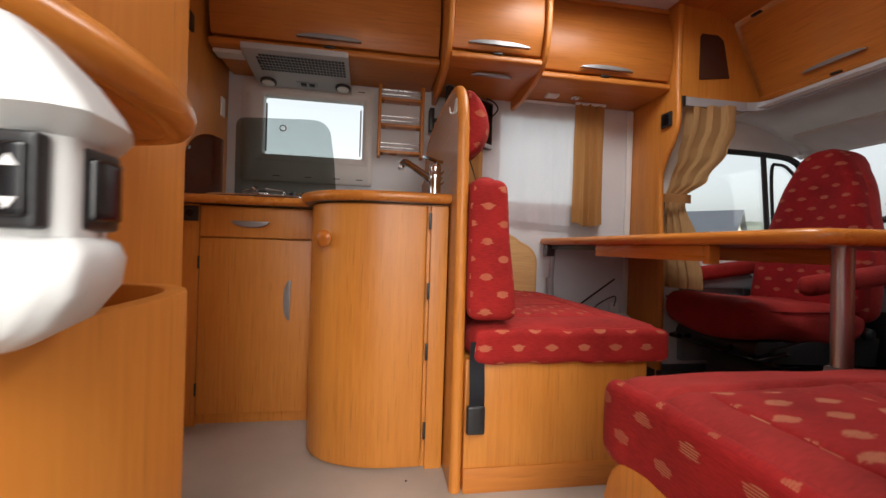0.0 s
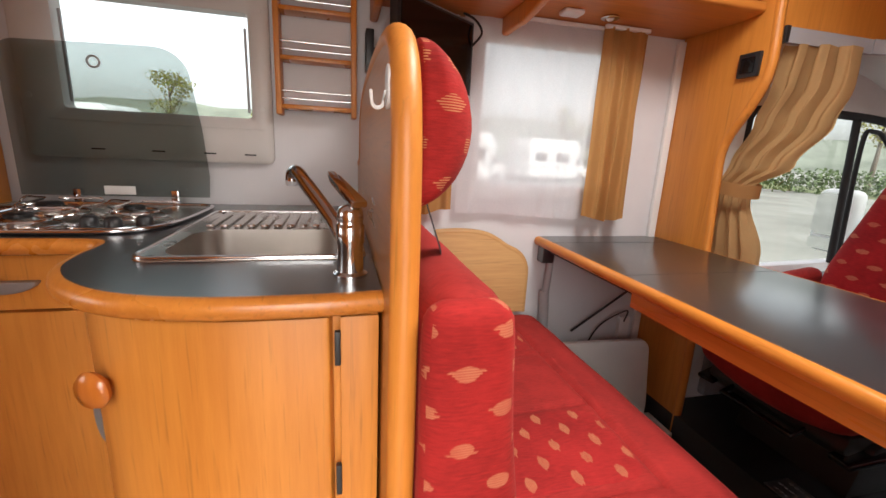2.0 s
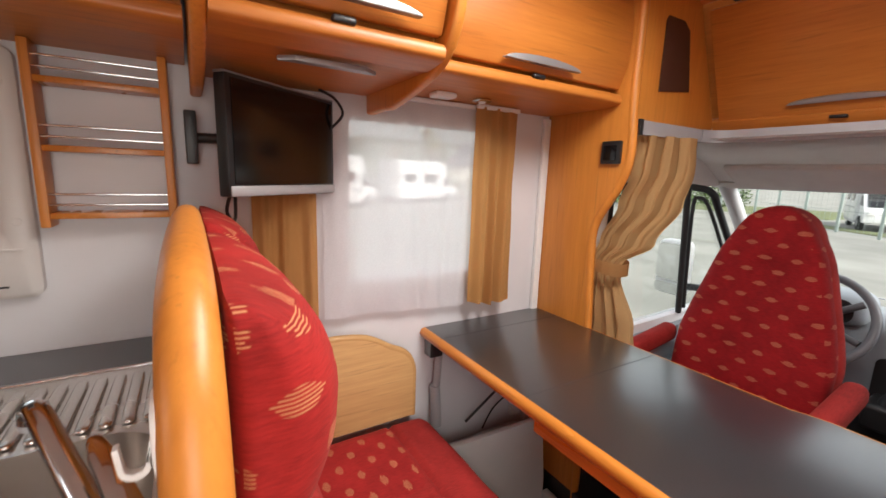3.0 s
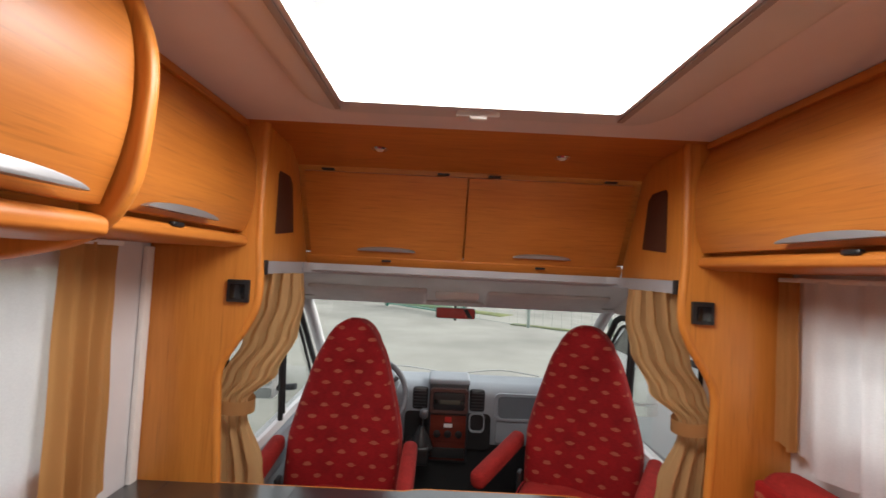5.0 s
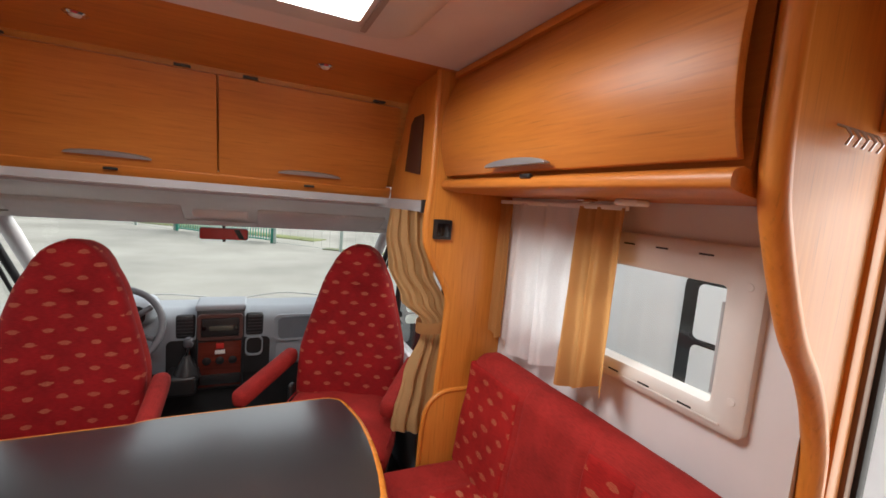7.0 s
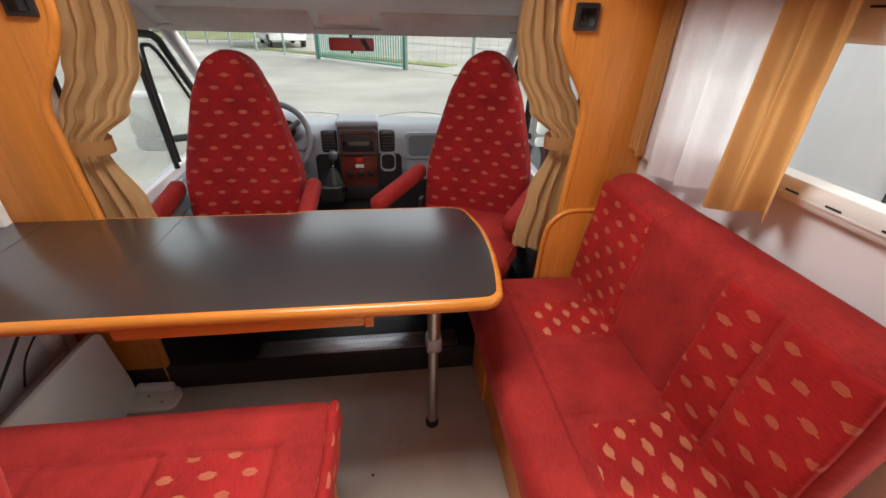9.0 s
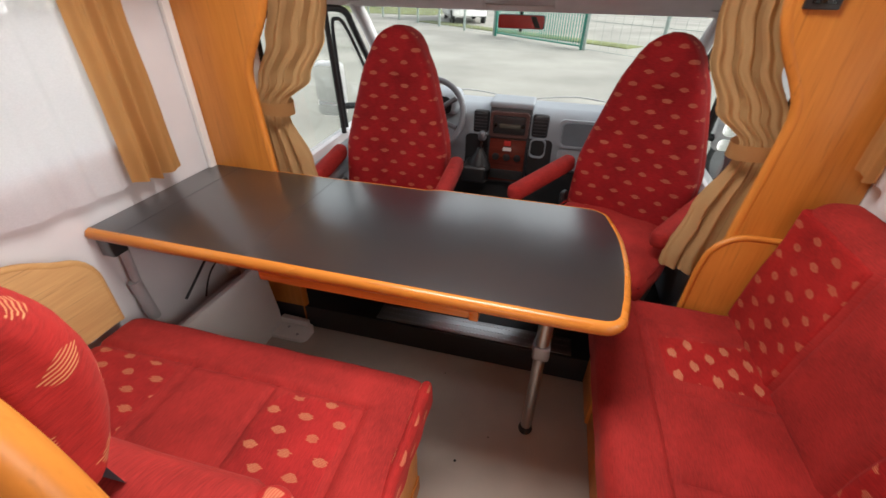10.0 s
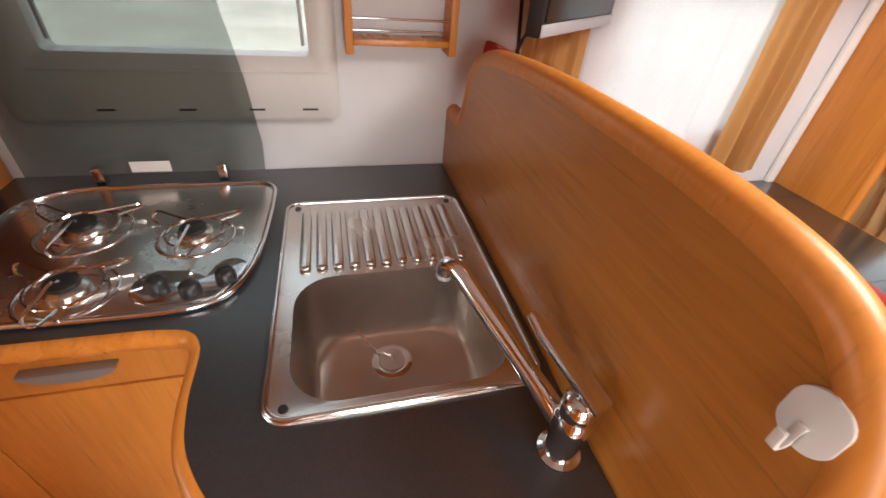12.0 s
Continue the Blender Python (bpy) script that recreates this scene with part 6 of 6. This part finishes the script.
for y0, y1 in ((0.28, 0.93), (1.25, 1.88)):
    root = thing("sun_visor", (3.5, (y0 + y1) / 2, 1.39), "grey folded sun visor against the headliner", "sun visor", "sun visors")
    part("pad", made(rbox, (-0.11, y0, -0.012), (0.09, y1, 0.012), 0.011, 5, None, Matrix.Translation((3.56, 0, 1.368)) @ pose(0, 0, 0, 0, 26, 0)), plain("visor_grey", (0.70, 0.69, 0.67), 0.8), root)


# swivelled cab seats, facing the table
def cab_seat(loc, turn, label, splay):
    root = thing("captain_chair", (0, 0, 0), label, "cab seat", "cab seats")
    def back(p, q):
        w = (p.z - 0.50) / 0.76
        k = 1.0 if w < 0.30 else 1.0 - 0.43 * min(1.0, (w - 0.30) / 0.55) ** 1.15
        if w > 0.74:
            k *= math.sqrt(max(0.03, 1 - ((w - 0.74) / 0.268) ** 2))
        p.y *= k
        p.x += 0.13 * (w - 0.3) + 0.012 * noise.noise(p * 6)
        if q[0] < 0.5:
            p.x += 0.018 * (1 - min(1, abs(q[1] - 0.5) * 3)) * (1 if w < 0.75 else 0)
        return p
    part("backrest", made(rbox, (0.02, -0.26, 0.46), (0.15, 0.26, 1.265), 0.055, 20, back), RED_CAB, root, "tapering backrest with tan ovals")
    def wrap(p, q):
        p = back(p, q)
        p.x += 0.03
        p.y *= 1.035
        return p
    part("back_shell", made(rbox, (0.03, -0.26, 0.46), (0.15, 0.26, 1.26), 0.06, 18, wrap), RED, root, "plain red rear of the backrest")
    def cushion(p, q):
        p = puff(0.012)(p, q)
        if q[2] < 0.5:
            p.z -= 0.05 * (1 - q[0]) * (1 - (2 * q[1] - 1) ** 2) - 0.02 * math.sin(q[0] * 7)
        p.z += 0.03 * (1 - q[0]) ** 3 + 0.012 * noise.noise(p * 7)
        p.y *= 1 + 0.05 * math.sin(math.pi * q[0])
        return p
    part("seat", made(rbox, (-0.52, -0.26, 0.375), (0.08, 0.26, 0.525), 0.065, 16, cushion), RED, root, "plain red seat cushion")
    for s_ in (-1, 1):
        bm = bmesh.new()
        tube(bm, [(-0.50, s_ * 0.245, 0.515), (-0.30, s_ * 0.262, 0.512), (-0.05, s_ * 0.258, 0.512), (0.06, s_ * 0.24, 0.52)], 0.004, 6)
        part("piping", bm, PIPING, root, "darker red piping")
    for s_ in (-1, 1):
        y0, y1 = sorted((s_ * 0.275, s_ * 0.345))
        rot = about((0.05, s_ * 0.31, 0.68), 0, -8, splay)
        part("armrest", made(rbox, (-0.34, y0, 0.635), (0.10, y1, 0.715), 0.03, 6, None, rot), RED, root, "padded red armrest")
    part("pedestal", made(prism, [(-0.32, 0.126), (0.12, 0.126), (0.08, 0.27), (-0.28, 0.27)], "y", -0.19, 0.19, 0.012), BLACK, root, "black swivel pedestal")
    part("swivel_plate", made(prism, rrect(-0.34, 0.10, -0.22, 0.22, 0.05), "z", 0.272, 0.290, 0.004), BLACK_GLOSS, root, "glossy black swivel plate")
    part("seat_pan", made(prism, [(-0.46, 0.345), (-0.42, 0.30), (0.10, 0.30), (0.10, 0.385), (-0.44, 0.385)], "y", -0.225, 0.225, 0.012), BLACK, root)
    for s_ in (-1, 1):
        y0, y1 = sorted((s_ * 0.226, s_ * 0.250))
        part("side_cover", made(prism, [(-0.40, 0.30), (0.12, 0.28), (0.14, 0.40), (-0.10, 0.415), (-0.38, 0.36)], "y", y0, y1, 0.008), BLACK, root, "black plastic side cover")
        part("slide_rail", made(box, (-0.38, s_ * 0.17 - 0.014, 0.2905), (0.14, s_ * 0.17 + 0.014, 0.2995), 0.003), ALU, root, "bright slide rail")
        part("lever", made(rbox, (-0.47, min(s_ * 0.20, s_ * 0.265), 0.318), (-0.33, max(s_ * 0.20, s_ * 0.265), 0.338), 0.009, 4, None, about((-0.4, s_ * 0.23, 0.328), 0, -12, s_ * 8)), BLACK_GLOSS, root, "glossy black adjuster paddle")
        part("recliner_knob", made(lathe, [(0.028, 0.0), (0.026, 0.018), (0.012, 0.024)], (0.06, s_ * 0.252, 0.42), "y", 20, s_), BLACK, root, "ribbed black recliner knob")
    bm = bmesh.new()
    tube(bm, [(-0.40, -0.12, 0.36), (-0.50, -0.12, 0.325), (-0.50, 0.12, 0.325), (-0.40, 0.12, 0.36)], 0.010, 8)
    part("adjuster_bar", bm, BLACK_GLOSS, root)
    part("belt_buckle", made(rbox, (-0.02, 0.262, 0.40), (0.03, 0.285, 0.56), 0.008, 3), BLACK, root)
    root.matrix_world = Matrix.Translation(loc) @ pose(0, 0, 0, 0, 0, turn)
    return root


cab_seat((3.18, 1.595, 0.0), 0, "red oval-patterned driver's seat swivelled towards the table", 0)
cab_seat((3.21, 0.505, 0.015), -24, "red oval-patterned passenger seat swivelled obliquely to the table", -12)

# ---- outside ----
GROUND = -0.55
bm = bmesh.new()
sheet(bm, lambda u, v: Vector((-400 + 800 * u, -400 + 800 * v, GROUND)), 40, 40)
setting("ground", bm, ASPHALT, "pale worn asphalt yard")
bm = bmesh.new()
box(bm, (34, 10, GROUND), (46, 60, GROUND + 0.02))
setting("verge", bm, GRASS, "strip of dry yellow grass")
for x, y, w, d, a in ((24.5, 3.6, 1.2, 14, 38), (15.5, -5.2, 0.5, 8, 28)):
    setting("verge", made(box, (-w / 2, -d / 2, GROUND - 0.02), (w / 2, d / 2, GROUND + 0.03), 0.01, 1, Matrix.Translation((x, y, 0)) @ pose(0, 0, 0, 0, 0, -a)), GRASS, "strip of dry yellow grass along the fence")


def fence_run(name, p, q, height, material, label, bars):
    p, q = Vector((*p, 0)), Vector((*q, 0))
    root = thing(name, (p.x, p.y, GROUND), label, "fence" if "fence" in name else "gate")
    n = max(1, int((q - p).length / 2.3)) if not bars else 1
    for i in range(n + 1):
        c = p.lerp(q, i / n)
        part("post", made(box, (c.x - 0.05, c.y - 0.05, GROUND), (c.x + 0.05, c.y + 0.05, GROUND + height + 0.1), 0.01), material, root)
    for z in ((0.12, height) if bars else (0.05, height / 2, height)):
        bm = bmesh.new()
        tube(bm, [p + Vector((0, 0, GROUND + z)), q + Vector((0, 0, GROUND + z))], 0.03 if bars else 0.008, 6)
        part("rail", bm, material, root)
    k = int((q - p).length / (0.13 if bars else 0.35))
    for i in range(1, k):
        c = p.lerp(q, i / k)
        bm = bmesh.new()
        tube(bm, [c + Vector((0, 0, GROUND + 0.1)), c + Vector((0, 0, GROUND + height))], 0.022 if bars else 0.004, 5)
        part("bar" if bars else "wire", bm, material, root)


fence_run("yard_gate", (22.3, 3.8), (18.8, 0.15), 2.0, GREEN_PAINT, "green barred steel yard gate standing closed", True)
fence_run("wire_fence", (18.7, 0.05), (12.5, -6.5), 1.9, plain("fence_grey", (0.30, 0.36, 0.33), 0.5, 0.3), "thin grey-green wire mesh fence beside the gate", False)
fence_run("wire_fence", (22.4, 3.9), (34, 16), 1.9, plain("fence_grey_far", (0.30, 0.36, 0.33), 0.5, 0.3), "thin grey-green wire mesh fence running off", False)


WIDE_WINDOWS = ((0.5, 1.4, 1.35, 1.9), (2.2, 3.3, 1.35, 1.9))


def parked_camper(m, label, length=5.5, high=2.75, windows=WIDE_WINDOWS, blind=False):
    root = thing("parked_camper", (0, 0, 0), label, "motorhome", "parked motorhomes")
    L, Hh = length, high
    body = [(0, 0.4), (L * 0.72, 0.4), (L * 0.74, Hh * 0.62), (L * 0.80, Hh * 0.70), (L * 0.78, Hh * 0.86), (L * 0.70, Hh), (0.1, Hh), (0, Hh - 0.1)]
    part("living_body", made(prism, body, "y", -1.1, 1.1, 0.04), VAN_WHITE, root)
    cab = [(L * 0.70, 0.35), (L, 0.40), (L * 1.0, 0.95), (L * 0.94, 1.10), (L * 0.80, 1.72), (L * 0.70, 1.75)]
    part("cab", made(prism, cab, "y", -0.95, 0.95, 0.05), VAN_WHITE, root)
    part("skirt", made(box, (0.1, -1.08, 0.3), (L * 0.72, 1.08, 0.42)), GREY_PLASTIC, root, "grey skirt")
    for s_ in (-1, 1):
        y0, y1 = sorted((s_ * 1.098, s_ * 1.125))
        for x0, x1, z0, z1 in windows:
            w = part("window", made(prism, rrect(x0, x1, z0, z1, 0.08), "y", y0, y1), BLACK_GLOSS, root, "dark window")
            if blind:
                yb = sorted((s_ * 1.124, s_ * 1.128))
                for za, zb in ((z0 + 0.06, (z0 + z1) / 2 - 0.015), ((z0 + z1) / 2 + 0.015, z1 - 0.06)):
                    part("blind", made(prism, rrect(x0 + 0.06, x1 - 0.07, za, zb, 0.03), "y", *yb), VAN_WHITE, w, "pale drawn blind")
        part("stripe", made(box, (0.1, y0, 1.0), (L * 0.72, y0 + 0.012, 1.06)), GREY_PLASTIC, root, "grey stripe")
        ys = sorted((s_ * 0.94, s_ * 0.962))
        part("cab_window", made(prism, [(L * 0.73, 1.15), (L * 0.90, 1.15), (L * 0.80, 1.62), (L * 0.73, 1.62)], "y", ys[0], ys[1]), BLACK_GLOSS, root, "dark cab window")
        for x in (L * 0.2, L * 0.85):
            yy = s_ * 0.92
            tyre = part("wheel", made(lathe, [(0.18, -0.11), (0.33, -0.11), (0.34, 0.0), (0.33, 0.11), (0.18, 0.11)], (x, yy, 0.34), "y", 24), RUBBER, root)
            part("rim", made(lathe, [(0.17, -0.115), (0.19, 0.0), (0.17, 0.115)], (x, yy, 0.34), "y", 20), SILVER, tyre)
    part("windscreen", made(prism, [(L * 0.945, 1.12), (L * 0.953, 1.125), (L * 0.818, 1.70), (L * 0.81, 1.695)], "y", -0.82, 0.82), BLACK_GLOSS, root, "dark windscreen")
    for y in (-0.7, 0.7):
        part("headlight", made(rbox, (L * 0.985, y - 0.14, 0.72), (L * 1.01, y + 0.14, 0.95), 0.03, 3), WHITE_PLASTIC, root)
    root.matrix_world = Matrix.Translation((0, 0, GROUND)) @ m
    return root


parked_camper(pose(-10.5, 20, 0, 0, 0, -8), "white parked motorhome across the yard")
parked_camper(pose(5.5, 21.0, 0, 0, 0, 35), "white motorhome parked farther across the yard")
parked_camper(pose(12.5, 26, 0, 0, 0, 15), "white motorhome at the far side of the yard")
parked_camper(pose(1.75, -2.2, 0, 0, 0, 2), "white motorhome parked close alongside", windows=((0.15, 0.88, 1.15, 1.85), (2.5, 3.3, 1.35, 1.9)), blind=True)
parked_camper(pose(33, 8.0, 0, 0, 0, 200), "white vehicle parked beyond the gate")

root = thing("house", (34, 36, GROUND), "low cream house with dark pitched roof beyond the hedge", "house")
hm = Matrix.Translation((34, 40, GROUND)) @ pose(0, 0, 0, 0, 0, 40)
part("wall", made(prism, [(-6, 0), (6, 0), (6, 3.2), (0, 5.6), (-6, 3.2)], "y", -5, 5, 0, 1, hm), RENDERED, root)
for s_ in (-1, 1):
    part("roof", made(prism, [(0, 5.65), (0, 5.95), (s_ * 6.6, 3.25), (s_ * 6.6, 2.95)], "y", -5.5, 5.5, 0, 1, hm), ROOF_TILE, root, "dark tiled roof slope")
for x in (-2.2, 0, 2.2):
    w = part("window", made(box, (x - 0.6, -5.06, 1.2), (x + 0.6, -5.0, 2.5), 0, 1, hm), BLACK_GLOSS, root)
    part("window_frame", made(box, (x - 0.04, -5.09, 1.2), (x + 0.04, -5.06, 2.5), 0, 1, hm), WHITE_PLASTIC, w)

rnd = random.Random(4)


def leaf_cloud(bm, c, r, n, size):
    for _ in range(n):
        d = Vector((rnd.gauss(0, 1), rnd.gauss(0, 1), rnd.gauss(0, 1))).normalized() * (rnd.random() ** 0.4)
        p = Vector(c) + Vector((d.x * r[0], d.y * r[1], d.z * r[2]))
        a = Vector((rnd.gauss(0, 1), rnd.gauss(0, 1), rnd.gauss(0, 1))).normalized()
        b = a.cross(Vector((rnd.gauss(0, 1), rnd.gauss(0, 1), rnd.gauss(0, 1)))).normalized()
        s_ = size * rnd.uniform(0.6, 1.3)
        vs = [bm.verts.new(p + a * s_), bm.verts.new(p + b * s_ * 0.6), bm.verts.new(p - a * s_), bm.verts.new(p - b * s_ * 0.6)]
        bm.faces.new(vs)


for i, (x, y, h) in enumerate(((-14, 46, 8), (-24, 40, 7), (-6, 52, 8), (10, 60, 8), (44, 26, 8), (26, 44, 7), (50, 6, 9), (46, -8, 8), (30, -16, 7))):
    root = thing("tree", (x, y, GROUND), "bare-branched spring tree with thin yellow-green leaves", "tree", "trees round the yard")
    bm = bmesh.new()
    tube(bm, [(x, y, GROUND), (x + 0.1, y, GROUND + h * 0.4), (x, y + 0.1, GROUND + h * 0.85)], [0.22, 0.15, 0.04], 8)
    for k in range(7):
        a = rnd.uniform(0, 6.28)
        z = GROUND + h * rnd.uniform(0.35, 0.75)
        tube(bm, [(x, y, z), (x + 0.9 * math.cos(a), y + 0.9 * math.sin(a), z + h * 0.14), (x + 1.5 * math.cos(a), y + 1.5 * math.sin(a), z + h * 0.28)], [0.07, 0.04, 0.015], 5)
    part("trunk", bm, plain("bark", (0.10, 0.08, 0.06), 0.9), root)
    bm = bmesh.new()
    for k in range(9):
        a = rnd.uniform(0, 6.28)
        leaf_cloud(bm, (x + rnd.uniform(0.3, 1.7) * math.cos(a), y + rnd.uniform(0.3, 1.7) * math.sin(a), GROUND + h * rnd.uniform(0.55, 0.95)), (h * 0.13, h * 0.13, h * 0.1), 110, 0.13)
    part("crown", bm, plain("spring_leaf", (0.20, 0.20, 0.05), 0.7, vary=0.4, scale=2), root)
bm = bmesh.new()
for k in range(46):
    p = Vector((16, 31, 0)).lerp(Vector((42, 18, 0)), k / 45)
    leaf_cloud(bm, (p.x, p.y, GROUND + 0.9), (0.7, 0.7, 0.95), 130, 0.13)
tagged(part("hedge", bm, LEAF), "clipped green hedge along the far side of the yard", "hedge", kind="stuff")
bm = bmesh.new()
sheet(bm, lambda u, v: Vector((math.cos(math.pi * (1.1 * u - 0.1)) * 300 * (1 + 0.25 * v), math.sin(math.pi * (1.1 * u - 0.1)) * 300 * (1 + 0.25 * v), GROUND + v * (26 + 14 * noise.noise(Vector((u * 6, 1, 0))) + 4 * noise.noise(Vector((u * 40, 2, 0)))))), 160, 4)
setting("backdrop_hill", bm, plain("far_wood", (0.17, 0.19, 0.15), 0.9, vary=0.3, scale=0.05), "hazy wooded hills in the distance")
